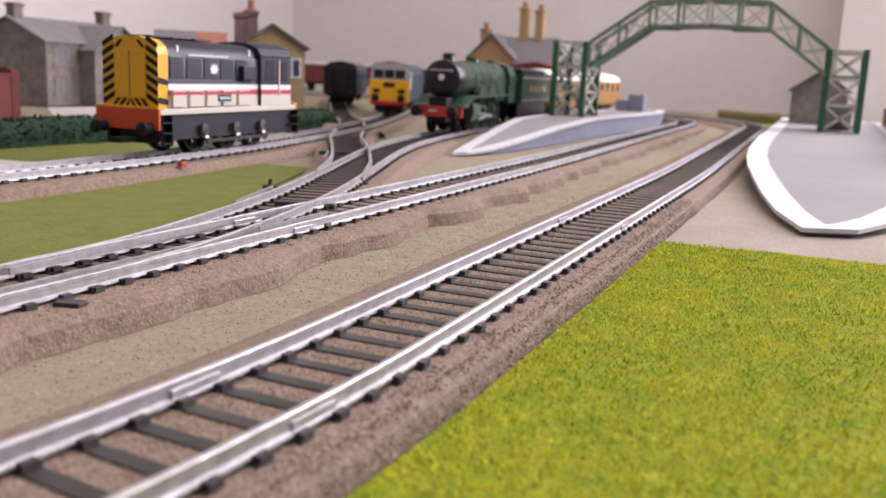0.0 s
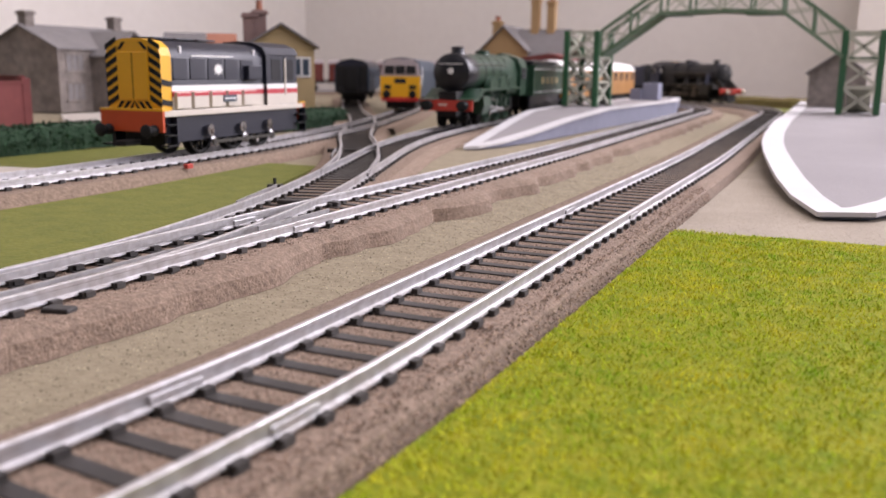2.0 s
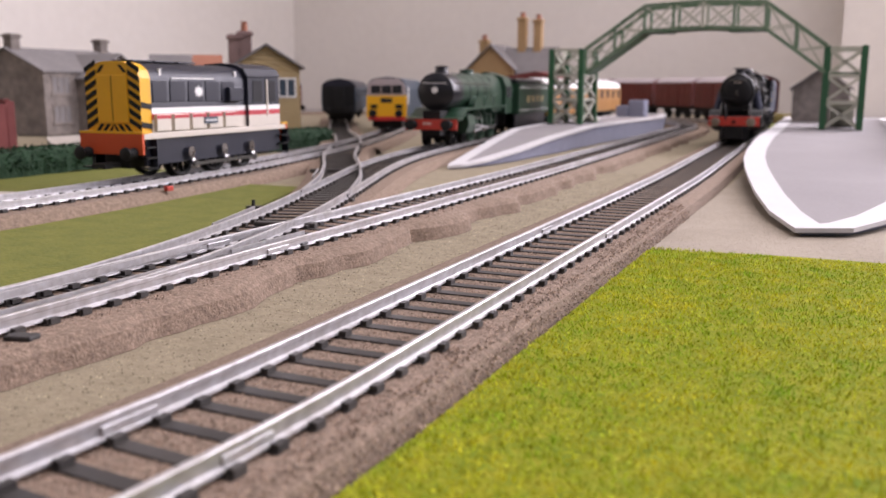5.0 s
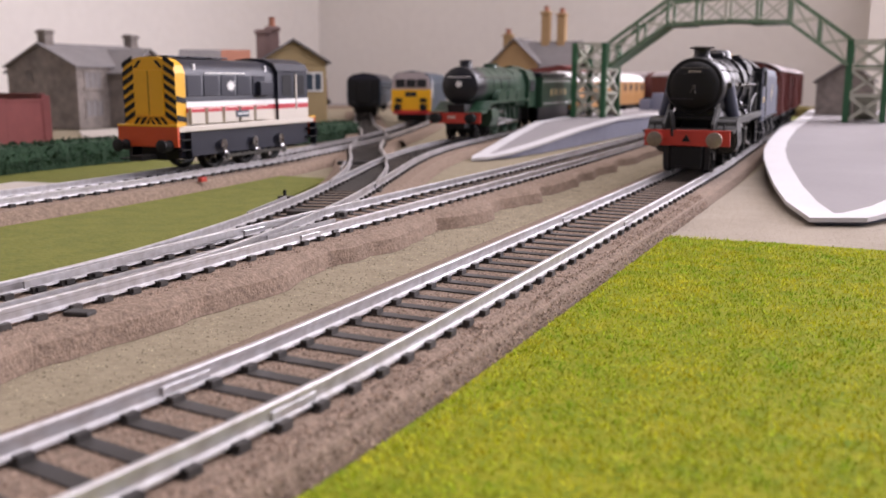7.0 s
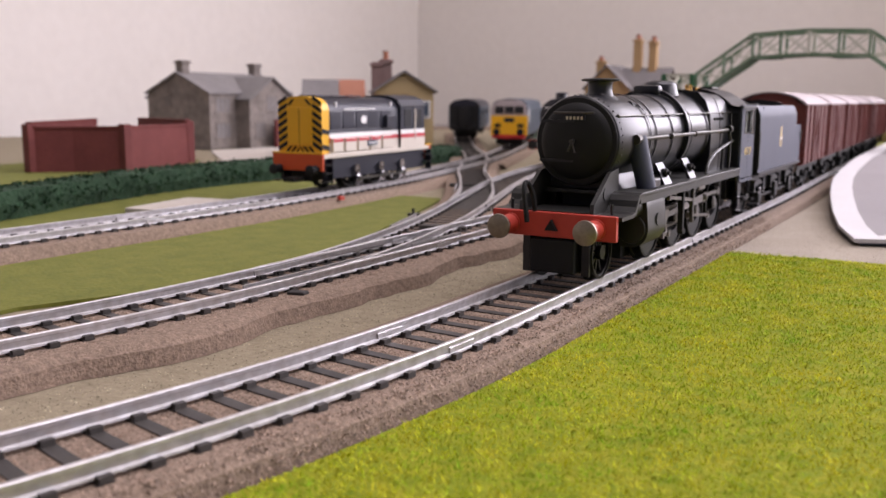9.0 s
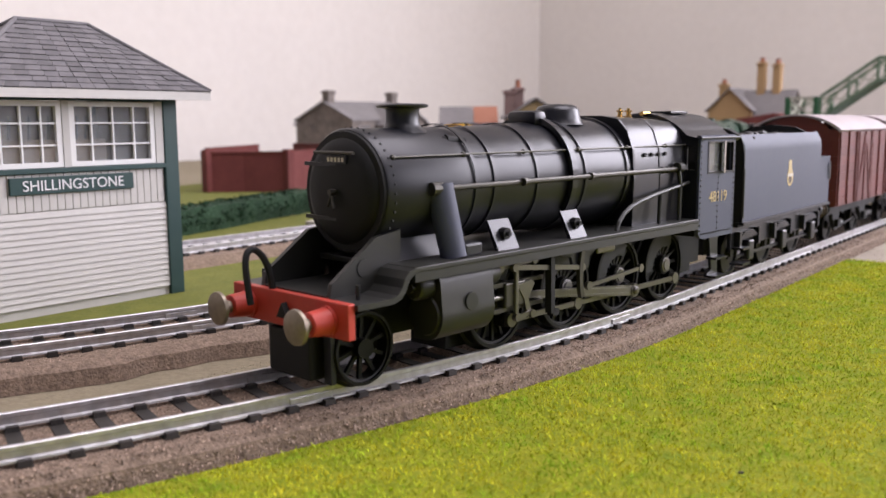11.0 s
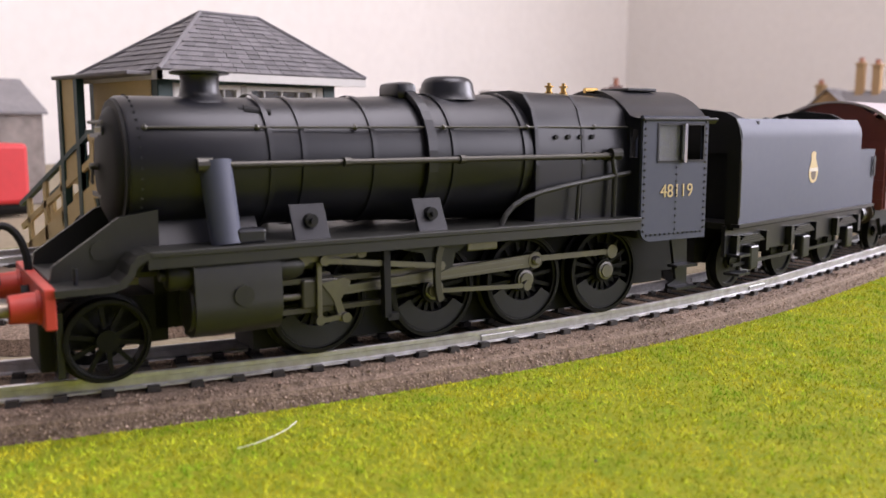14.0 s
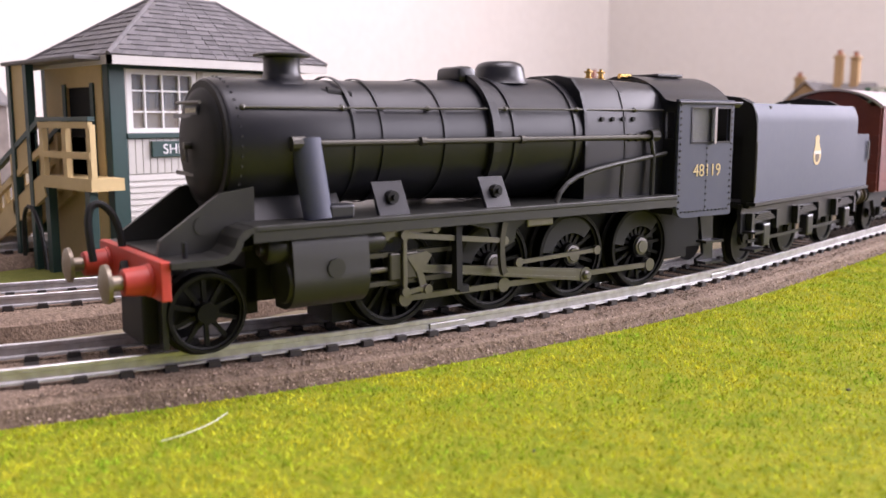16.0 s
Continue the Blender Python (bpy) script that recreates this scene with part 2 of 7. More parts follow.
def lathe(bm, profile, axis="Z", sides=24, centre=(0, 0, 0), closed=True):
    """Rings of (radius, height) turned about an axis."""
    rings = []
    for r, h in profile:
        ring = []
        for i in range(sides):
            a = 2 * math.pi * i / sides
            c, s = r * math.cos(a), r * math.sin(a)
            p = {"Z": (c, s, h), "X": (h, c, s), "Y": (s, h, c)}[axis]
            ring.append(bm.verts.new(Vector(p) + Vector(centre)))
        rings.append(ring)
    for a, b in zip(rings, rings[1:]):
        for i in range(sides):
            bm.faces.new((a[i], a[(i + 1) % sides], b[(i + 1) % sides], b[i]))
    if closed:
        bm.faces.new(rings[0])
        bm.faces.new(rings[-1])


def extrude(bm, outline, axis, d0, d1):
    """A flat outline of two coordinates pushed along the third axis."""
    put = {"X": lambda p, d: (d, p[0], p[1]), "Y": lambda p, d: (p[0], d, p[1]), "Z": lambda p, d: (p[0], p[1], d)}[axis]
    a = [bm.verts.new(put(p, d0)) for p in outline]
    b = [bm.verts.new(put(p, d1)) for p in outline]
    bm.faces.new(a)
    bm.faces.new(b)
    n = len(a)
    for i in range(n):
        bm.faces.new((a[i], a[(i + 1) % n], b[(i + 1) % n], b[i]))


def sweep(bm, line, profile):
    """A closed profile of (offset, height) carried along a plan line of (x, y, heading)."""
    rings = []
    for x, y, h in line:
        nx, ny = -math.sin(h), math.cos(h)
        rings.append([bm.verts.new((x + nx * o, y + ny * o, z)) for o, z in profile])
    n = len(profile)
    for a, b in zip(rings, rings[1:]):
        for i in range(n):
            bm.faces.new((a[i], a[(i + 1) % n], b[(i + 1) % n], b[i]))
    bm.faces.new(rings[0])
    bm.faces.new(rings[-1])


def lettering(name, text, size, material, parent, m):
    cu = bpy.data.curves.new(name, "FONT")
    cu.body, cu.size, cu.extrude, cu.align_x, cu.align_y = text, size * CM, 0.00008, "CENTER", "CENTER"
    tmp = bpy.data.objects.new(name, cu)
    scene.collection.objects.link(tmp)
    me = bpy.data.meshes.new_from_object(tmp.evaluated_get(bpy.context.evaluated_depsgraph_get()))
    bpy.data.objects.remove(tmp)
    me.materials.append(M[material])
    ob = new(name, me)
    ob.parent = parent
    ob.matrix_local = m
    return ob


# ---- plan lines ----
RAIL = 0.77
RUN = [(0.0, 25.0), (-1 / 350, 9.0), (0.0, 45.0), (-1 / 37, 40.0), (0.0, 20.0), (-1 / 37, 106.0)]


def main_line():
    """The outer line: u grows in the train's direction and is 0 where the near curve begins, at y = 3."""
    step = 0.25
    back, x, y, h, u = [], -0.88, 3.0, math.pi / 2, 0.0
    for k, length in RUN:
        for _ in range(int(length / step)):
            back.append((u, x, y, h + math.pi))
            h -= k * step / 2
            x += math.cos(h) * step
            y += math.sin(h) * step
            h -= k * step / 2
            u -= step
    fore, x, y, h, u = [], -0.88, 3.0, -math.pi / 2, 0.0
    for _ in range(int(60 / step)):
        h -= step / 48 / 2
        x += math.cos(h) * step
        y += math.sin(h) * step
        h -= step / 48 / 2
        u += step
        fore.append((u, x, y, h + 2 * math.pi))
    return np.array(back[::-1] + fore)


LINE = main_line()


def on_line(u):
    return tuple(float(np.interp(u, LINE[:, 0], LINE[:, i])) for i in (1, 2, 3))


def offset_line(rows, d):
    return [(x - math.sin(h) * d, y + math.cos(h) * d, h) for x, y, h in rows]


def spline(points, step=0.5):
    """A smooth plan line through points, as rows of (x, y, heading)."""
    p = [Vector(q) for q in points]
    p = [2 * p[0] - p[1]] + p + [2 * p[-1] - p[-2]]
    out = []
    for i in range(1, len(p) - 2):
        n = max(2, int((p[i + 1] - p[i]).length / step))
        for k in range(n):
            t = k / n
            a, b, c, d = p[i - 1], p[i], p[i + 1], p[i + 2]
            out.append(0.5 * ((2 * b) + (c - a) * t + (2 * a - 5 * b + 4 * c - d) * t * t + (3 * b - a - 3 * c + d) * t ** 3))
    out.append(p[-2])
    rows = []
    for i, q in enumerate(out):
        d = out[min(i + 1, len(out) - 1)] - out[max(i - 1, 0)]
        rows.append((q.x, q.y, math.atan2(d.y, d.x)))
    return rows


def resample(rows, step):
    xy = np.array([(r[0], r[1]) for r in rows])
    hh = np.unwrap([r[2] for r in rows])
    s = np.concatenate([[0], np.cumsum(np.hypot(*np.diff(xy, axis=0).T))])
    q = np.arange(0, s[-1], step)
    return [(float(a), float(b), float(c)) for a, b, c in zip(np.interp(q, s, xy[:, 0]), np.interp(q, s, xy[:, 1]), np.interp(q, s, hh))]


OUTER = [tuple(r[1:]) for r in LINE[::4]]
near_inner = [r for r in offset_line([tuple(r[1:]) for r in LINE[::4] if r[0] > -104], -6.57)]
INNER = near_inner
YARD = spline([(-20.0, -30), (-19.8, -12), (-19.7, 2), (-19.6, 10), (-19.75, 16), (-20.35, 22), (-21.15, 28.5), (-22.2, 34), (-23.3, 39), (-25.8, 48), (-31.5, 64), (-39, 82), (-50, 104)])
BRANCH = spline([(-7.45, 2), (-7.75, 7), (-9.5, 14.5), (-12.2, 22.5), (-14.8, 30), (-16.6, 36.5), (-18.0, 44), (-19.4, 54), (-19.9, 66), (-19.9, 80), (-20.6, 95)])
CROSS = spline([(-11.3, 20), (-14.0, 25.6), (-17.4, 31.5), (-20.5, 36.5), (-23.6, 42.5)])
SIDING = spline([(-24.5, 44.5), (-29, 52), (-35, 61), (-41.6, 72), (-50, 86), (-58, 99)])

# ---- the room and the baseboard ----


def structure(name, bm, material, label):
    return tagged(part(name, bm, material, None), label, "structure", kind="structure")


def room():
    X0, X1, Y0, Y1, Z0, Z1 = -108, 180, -150, 165, -5, 165
    structure("floor", newbox(X0, X1, Y0, Y1, Z0 - 4, Z0), "floor", "plain dark floor under the layout")
    # ceiling left open only for the added overhead lamp
    bm = bmesh.new()
    box(bm, X0, -15, Y0, Y1, Z1, Z1 + 4)
    box(bm, 105, X1, Y0, Y1, Z1, Z1 + 4)
    box(bm, -15, 105, Y0, -35, Z1, Z1 + 4)
    box(bm, -15, 105, 85, Y1, Z1, Z1 + 4)
    structure("ceiling", bm, "ceiling", "plain white painted ceiling with an opening added for overhead fill light")
    structure("wall_west", newbox(X0 - 6, X0, Y0, Y1, Z0, Z1), "wall", "cream plastered wall behind the layout")
    structure("wall_north", newbox(X0 - 6, 28, Y1, Y1 + 6, Z0, Z1), "wall", "cream plastered wall behind the station")
    bm = bmesh.new()
    box(bm, 3.9, 28, 151, Y1 - 0.01, Z0, Z1)
    box(bm, 148, X1, 151, Y1 - 0.01, Z0, Z1)
    box(bm, 28, 148, 151, Y1 - 0.01, Z0, 20)
    box(bm, 28, 148, 151, Y1 - 0.01, 130, Z1)
    structure("wall_breast", bm, "wall", "pale plastered wall standing forward, with a window opening")
    bm = bmesh.new()
    box(bm, X1, X1 + 6, Y0, 25, Z0, Z1)
    box(bm, X1, X1 + 6, 145, Y1, Z0, Z1)
    box(bm, X1, X1 + 6, 25, 145, Z0, 27)
    box(bm, X1, X1 + 6, 25, 145, 133, Z1)
    structure("wall_east", bm, "dim_wall", "unseen wall darkened to slate blue to cut bounce, with a window opening")
    structure("wall_south", newbox(X0 - 6, X1 + 6, Y0 - 6, Y0, Z0, Z1), "dim_wall", "unseen back wall of the room darkened to slate blue to cut bounce")
    structure("ground", newbox(-104.5, 40, -70, 150, -5, -0.05), "board", "khaki scenic paper on the layout baseboard")


room()


def sheet(name, outline, z, material, label, thick=0.05):
    bm = bmesh.new()
    extrude(bm, outline, "Z", z - thick, z)
    return structure(name, bm, material, label)


def near_edge(y):
    """The outer edge of the near ballast strip at y."""
    i = int(np.argmin(np.abs(LINE[:, 2] - y) + np.abs(LINE[:, 1] + 2) * 0.02))
    x, yy, h = LINE[i, 1:]
    return (x - math.sin(h) * 1.68, yy + math.cos(h) * 1.68, h)


edge = [near_edge(y)[:2] for y in np.arange(17.0, -32, -1.0)]
sheet("grass_mat", edge + [(2, -60), (39, -60), (39, 17.8), (9, 17.5), (3.9, 17.45)], 0.06, "grass", "bright yellow-green static grass mat beside the track", 0.1)
sheet("gravel_apron", [(0.8, 17.3), (0.8, 46), (14, 46), (14, 17.9), (3.9, 17.5)], 0.02, "gravel", "pale grey gravel scenic paper before the platform ramp", 0.06)
sheet("grass_strip", [(-12.2, -12), (-12.2, -1), (-10.6, 3), (-10.7, 8), (-11.8, 13), (-13.6, 18.5), (-16.2, 26), (-19.0, 26), (-18.4, 18), (-18.0, 10), (-18.1, 2), (-18.3, -12)],
      0.06, "olive", "olive green grass mat strip between the tracks", 0.1)
sheet("grass_strip", [(-20.6, -14), (-20.3, 8), (-20.2, 20), (-21.4, 30), (-30.5, 30), (-31.2, 22), (-27.6, 8), (-26, -14)], 0.05, "olive", "olive green grass mat before the hedge", 0.09)
sheet("grass_strip", [(-14.2, -17), (-14.2, 2), (-17.0, 2), (-17.2, -17)], 0.055, "olive", "narrow green grass mat by the signal box steps", 0.09)
sheet("grass_strip", [(-33, 6), (-36, 24), (-49, 40), (-58, 30), (-52, 4)], 0.05, "olive", "olive green grass mat round the brick yard walls", 0.09)
sheet("grass_strip", [(-9.5, 116), (-2, 100), (6, 98), (10, 118)], 0.05, "olive", "yellow-green grass patch beyond the platform end", 0.09)
sheet("yard_road", [(-30.0, -4), (-30.4, 8), (-33.4, 17), (-34.2, 26), (-34.0, 46), (-40, 60), (-57.5, 68), (-58.0, 50), (-47.5, 41), (-37.5, 27), (-36.0, 17), (-33.0, 7), (-32.5, -4)], 0.07, "concrete", "pale concrete yard road by the stone house", 0.11)


def grass_blades():
    """Short upright fibres over the grass mat."""
    rng = np.random.default_rng(3)
    n = 330000
    x = rng.uniform(-9, 14, n)
    y = rng.uniform(-24, 17.3, n)
    # denser toward the camera's side of the track
    ex = np.interp(y, [p[1] for p in edge[::-1]], [p[0] for p in edge[::-1]])
    keep = (x > ex + 0.05) & (x < ex + 13) & (rng.uniform(0, 1, n) < np.clip(1.25 - (x - ex) / 14, 0.35, 1))
    x, y = x[keep], y[keep]
    n = len(x)
    a = rng.uniform(0, 2 * np.pi, n)
    hgt = rng.uniform(0.03, 0.10, n)
    w = rng.uniform(0.008, 0.015, n)
    lx, ly = rng.normal(0, 0.045, n), rng.normal(0, 0.045, n)
    z = np.full(n, 0.055)
    v = np.stack([np.stack([x - w * np.cos(a), y - w * np.sin(a), z], -1), np.stack([x + w * np.cos(a), y + w * np.sin(a), z], -1),
                  np.stack([x + lx, y + ly, z + hgt], -1)], 1).reshape(-1, 3) * CM
    me = bpy.data.meshes.new("grass_fibres")
    me.from_pydata(v.tolist(), [], np.arange(3 * n).reshape(-1, 3).tolist())
    me.materials.append(M["blade"])
    tagged(new("grass_fibres", me), "short yellow-green nylon grass fibres on the mat", "grass", kind="stuff")


grass_blades()


def stones(name, rows, half, n, label, seed, z=0.42):
    """Loose grains on a ballast strip."""
    rng = np.random.default_rng(seed)
    rows = np.array(rows)
    i = rng.integers(0, len(rows), n)
    o = rng.uniform(-half, half, n)
    d = rng.uniform(-0.3, 0.3, n)
    x = rows[i, 0] - np.sin(rows[i, 2]) * o + np.cos(rows[i, 2]) * d
    y = rows[i, 1] + np.cos(rows[i, 2]) * o + np.sin(rows[i, 2]) * d
    zz = np.where(np.abs(o) > 1.4, z - (np.abs(o) - 1.4) * 1.25, z) if z > 0.2 else np.full(n, z)
    r = rng.uniform(0.016, 0.036, n) * (1.0 if z > 0.2 else 0.8 if z < 0 else 0.5)
    base = np.array([(1, 0, 0), (-.5, .87, 0), (-.5, -.87, 0), (0, 0, 1.0)])
    rot = rng.uniform(0, 2 * np.pi, n)
    c, s = np.cos(rot)[:, None], np.sin(rot)[:, None]
    v = np.stack([x[:, None] + r[:, None] * (base[:, 0] * c - base[:, 1] * s), y[:, None] + r[:, None] * (base[:, 0] * s + base[:, 1] * c), zz[:, None] + r[:, None] * base[:, 2] * np.ones_like(c)], -1)
    f = (np.array([(0, 1, 3), (1, 2, 3), (2, 0, 3)])[None] + 4 * np.arange(n)[:, None, None]).reshape(-1, 3)
    me = bpy.data.meshes.new(name)
    me.from_pydata((v.reshape(-1, 3) * CM).tolist(), [], f.tolist())
    me.materials.append(M["stone"])
    tagged(new(name, me), label, "ballast", kind="stuff")


def ballast(name, rows, label, left=1.72, right=1.72, torn=0.0, top=0.44, seed=1, drop=0.3, far=0.3):
    """A foam ballast strip with sloping shoulders; torn gives it a ragged outer edge."""
    bm = bmesh.new()
    rings = []
    for k, (x, y, h) in enumerate(rows):
        nx, ny = -math.sin(h), math.cos(h)
        w = torn * noise.noise((x * 0.35, y * 0.35, seed)) + 0.5 * torn * noise.noise((x * 1.1, y * 1.1, seed + 5))
        dz = 0.03 * noise.noise((x * 1.5, y * 1.5, seed + 9))
        prof = [(-right, -0.04), (-right + far * 0.45, top * 0.62), (-right + far, top + dz), (0, top), (left - drop + w, top + dz), (left - drop * 0.3 + w, top * 0.7), (left + w, -0.04)]
        rings.append([bm.verts.new((x + nx * o, y + ny * o, z)) for o, z in prof])
    for a, b in zip(rings, rings[1:]):
        for i in range(len(a) - 1):
            bm.faces.new((a[i], a[i + 1], b[i + 1], b[i]))
    ob = part(name, bm, "ballast", None, smooth=True)
    return tagged(ob, label, "ballast", kind="structure")


def window_of(rows, y0, y1):
    return [r for r in rows if y0 <= r[1] <= y1]


ballast("ballast_strip", resample(OUTER, 0.5), "brown foam ballast under the outer line", 1.62, 2.65, far=1.05)
ballast("ballast_strip", resample(INNER, 0.4), "pinkish brown foam ballast with a torn edge", 1.95, 1.75, torn=0.6, seed=4)
ballast("ballast_strip", resample(YARD, 0.5), "brown foam ballast under the yard siding", 1.75, 1.95, torn=0.15, seed=7, top=0.435)
ballast("ballast_strip", resample(BRANCH, 0.5)[12:], "brown foam ballast under the platform road", 1.7, 1.9, torn=0.2, seed=9, top=0.43)
ballast("ballast_strip", resample(CROSS, 0.5), "dark ballast under the yard turnout", 1.8, 1.8, top=0.425)
ballast("ballast_strip", resample(SIDING, 0.5), "brown ballast under the coach siding", 2.2, 2.2, top=0.42)
stones("ballast_grains", [r for r in resample(OUTER, 0.3) if r[1] < 24 and r[1] > -26 and r[0] > -14], 1.72, 60000, "fine brown ballast grains on the foam strip", 5, 0.43)
stones("ballast_grains", [r for r in resample(INNER, 0.3) if r[1] < 20 and r[1] > -16 and r[0] > -20], 1.9, 26000, "fine pinkish ballast grains on the inner strip", 6, 0.43)


def grit():
    """Loose specks on the khaki paper between the two lines."""
    rows = [(-4.4 + 0.0 * y, y, math.pi / 2) for y in np.arange(-12, 40, 0.4)]
    stones("khaki_grit", rows, 1.6, 15000, "fine khaki and dark grit on the scenic paper", 11, -0.055)
    bpy.data.objects["khaki_grit"].data.materials[0] = M["grit"]
    rows = [(4.5, y, math.pi / 2) for y in np.arange(17.6, 34, 0.4)]
    stones("gravel_grit", rows, 3.6, 9000, "fine pale gravel before the platform ramp", 12, 0.015)
    bpy.data.objects["gravel_grit"].data.materials[0] = M["gravel"]


grit()

# ---- track ----
PROFILE = [(-0.08, 0.51), (0.08, 0.51), (0.075, 0.545), (0.025, 0.57), (0.025, 0.675), (0.047, 0.69), (0.047, 0.758), (0.035, RAIL), (-0.035, RAIL), (-0.047, 0.758), (-0.047, 0.69), (-0.025, 0.675), (-0.025, 0.57), (-0.075, 0.545)]


def sleeper_mesh():
    bm = bmesh.new()
    box(bm, -0.12, 0.12, -1.03, 1.03, 0.36, 0.466)
    for s in (-1, 1):
        for d in (-1, 1):
            box(bm, -0.10, 0.10, s * 0.86 + d * 0.13 - 0.06, s * 0.86 + d * 0.13 + 0.06, 0.468, 0.555)
    bm.transform(Matrix.Scale(CM, 4))
    me = bpy.data.meshes.new("sleeper")
    bm.to_mesh(me)
    bm.free()
    me.materials.append(M["sleeper"])
    return me


SLEEPER = sleeper_mesh()
TRACKS = []


def track(rows, label, pitch=0.7, lay=300, joints=()):
    """Two rails and their sleepers; past the number in lay the sleepers are joined."""
    t = thing("railway_track", Matrix(), label, "track", "model railway tracks")
    fine = resample(rows, 0.5)
    for s in (-1, 1):
        bm = bmesh.new()
        sweep(bm, offset_line(fine, s * 0.86), PROFILE)
        part("rail", bm, "rail", t)
    TRACKS.append((t, resample(rows, pitch), lay))
    for q in joints:
        i = int(np.argmin([abs(r[1] - q) for r in fine]))
        for s in (-1, 1):
            x, y, h = offset_line([fine[i]], s * 0.86)[0]
            part("fishplate", newbox(-0.42, 0.42, -0.06, 0.06, 0.55, 0.67, bevel=0.01), "rail", t, m=at(x, y, 0, 0, 0, math.degrees(h)))
    return t


def lay_sleepers():
    for t, rows, lay in TRACKS:
        near = sorted(rows, key=lambda r: abs(r[1] - 5) + abs(r[0] + 1) * 0.5)
        for x, y, h in near[:lay]:
            ob = new("sleeper", SLEEPER)
            ob.parent = t
            ob.matrix_local = at(x + random.uniform(-0.01, 0.01), y, 0, 0, 0, math.degrees(h) + random.uniform(-0.6, 0.6))
        if len(near) > lay:
            bm = bmesh.new()
            for x, y, h in near[lay:]:
                box(bm, -0.10, 0.10, -1.03, 1.03, 0.36, 0.456, m=pose(x, y, 0, 0, 0, math.degrees(h)))
            tagged(part("far_sleepers", bm, "sleeper", t), kind="stuff")


track(OUTER, "outer line of nickel rails on black plastic sleepers", lay=260, joints=(15.6, 0.0, -8.5))
track(INNER, "inner line of nickel rails on black plastic sleepers", lay=200, joints=(10, -6))
track(YARD, "yard siding of nickel rails on black sleepers", lay=150, joints=(9, -3))
track(BRANCH[3:], "curved platform road of nickel rails and black sleepers", lay=150)
track(CROSS, "short crossing track between turnouts", lay=60)
track(SIDING, "coach siding of dull rails on black sleepers", lay=90)


def turnout_bits():
    """Loose rail lengths, check rails and tie bar motors of the turnout."""
    t = thing("turnout", at(0, 0, 0), "turnout with blades, check rails and black tie bar box", "turnout")
    for a, b in (((-6.95, 1.5), (-6.95, 7.4)), ((-8.0, 3.0), (-8.25, 9.5)), ((-9.9, 12.0), (-11.0, 15.4)), ((-14.6, 24.4), (-16.2, 27.4)), ((-7.0, 9.0), (-7.0, 12.0))):
        bm = bmesh.new()
        beam(bm, (*a, 0.70), (*b, 0.70), 0.05, 0.13)
        part("check_rail", bm, "rail", t)
    for x, y, rz in ((-7.4, 11.2, 8), (-8.9, 14.0, 15), (-16.6, 29.0, 28)):
        part("tie_bar_box", newbox(-0.9, 0.9, -0.18, 0.18, 0.42, 0.60, bevel=0.04), "sleeper", t, m=at(x, y, 0, 0, 0, rz))
    for x, y in ((-6.2, 2.6), (-12.2, 17.0), (-10.4, 20.0)):
        part("lever_plate", newbox(-0.22, 0.26, -0.15, 0.15, 0.4, 0.52, bevel=0.03), "sleeper", t, m=at(x, y, 0, 0, 0, 14))
        if x < -7:
            part("lever", newbox(-0.04, 0.04, -0.04, 0.04, 0.50, 0.72), "black_matt", t, m=at(x, y, 0))


turnout_bits()

# ---- platforms ----


def inset(outline, d):
    c = []
    n = len(outline)
    for i in range(n):
        a, b, e = Vector(outline[i - 1]), Vector(outline[i]), Vector(outline[(i + 1) % n])
        t1, t2 = (b - a).normalized(), (e - b).normalized()
        nrm = Vector((-(t1.y + t2.y), t1.x + t2.x))
        nrm.normalize()
        k = 1 / max(0.45, math.sqrt((1 + t1.dot(t2)) / 2))
        c.append(tuple(b + nrm * d * k))
    return c


def platform(name, outline, height, label, stripe, wall_in=0.22, foot_in=0.22, group="platforms"):
    """Body with an overhanging slab, white edging and tarmac. height(x, y) gives the top; outline runs anticlockwise."""
    t = thing(name, Matrix(), label, "platform", group)
    outs = {d: inset(outline, d) for d in (0.0, wall_in, foot_in, stripe)}

    def ring(bm, d, dz, flat=None):
        return [bm.verts.new((x, y, flat if flat is not None else height(*o) + dz)) for (x, y), o in zip(outs[d], outline)]

    def skirt(bm, a, b):
        n = len(a)
        for i in range(n):
            bm.faces.new((a[i], a[(i + 1) % n], b[(i + 1) % n], b[i]))

    bm = bmesh.new()
    a, b = ring(bm, foot_in, 0, 0.0), ring(bm, wall_in, -0.14)
    skirt(bm, a, b)
    bm.faces.new(b)
    part("platform_wall", bm, "brickblue", t, "blue-grey brick paper side wall")
    bm = bmesh.new()
    a, b, c, d = ring(bm, 0.0, -0.14), ring(bm, 0.0, 0), ring(bm, stripe, 0), ring(bm, stripe, -0.14)
    for p, q in ((a, b), (b, c), (c, d), (d, a)):
        skirt(bm, p, q)
    part("edging", bm, "white_edge", t, "white painted coping edge")
    bm = bmesh.new()
    a, b = ring(bm, stripe, -0.12), ring(bm, stripe, -0.012)
    skirt(bm, a, b)
    g = bm.faces.new(b)
    bmesh.ops.triangulate(bm, faces=[g])
    part("surface", bm, "tarmac", t, "grey tarmac card surface")
    return t


def smooth_loop(pts, n=3):
    """Rounds a plan outline by cutting its corners."""
    for _ in range(n):
        out = []
        for i, p in enumerate(pts):
            a, b = Vector(p), Vector(pts[(i + 1) % len(pts)])
            if (b - a).length < 2.2:
                out.append(tuple(a))
                continue
            out += [tuple(a.lerp(b, 0.2)), tuple(a.lerp(b, 0.8))]
        pts = out
    return pts


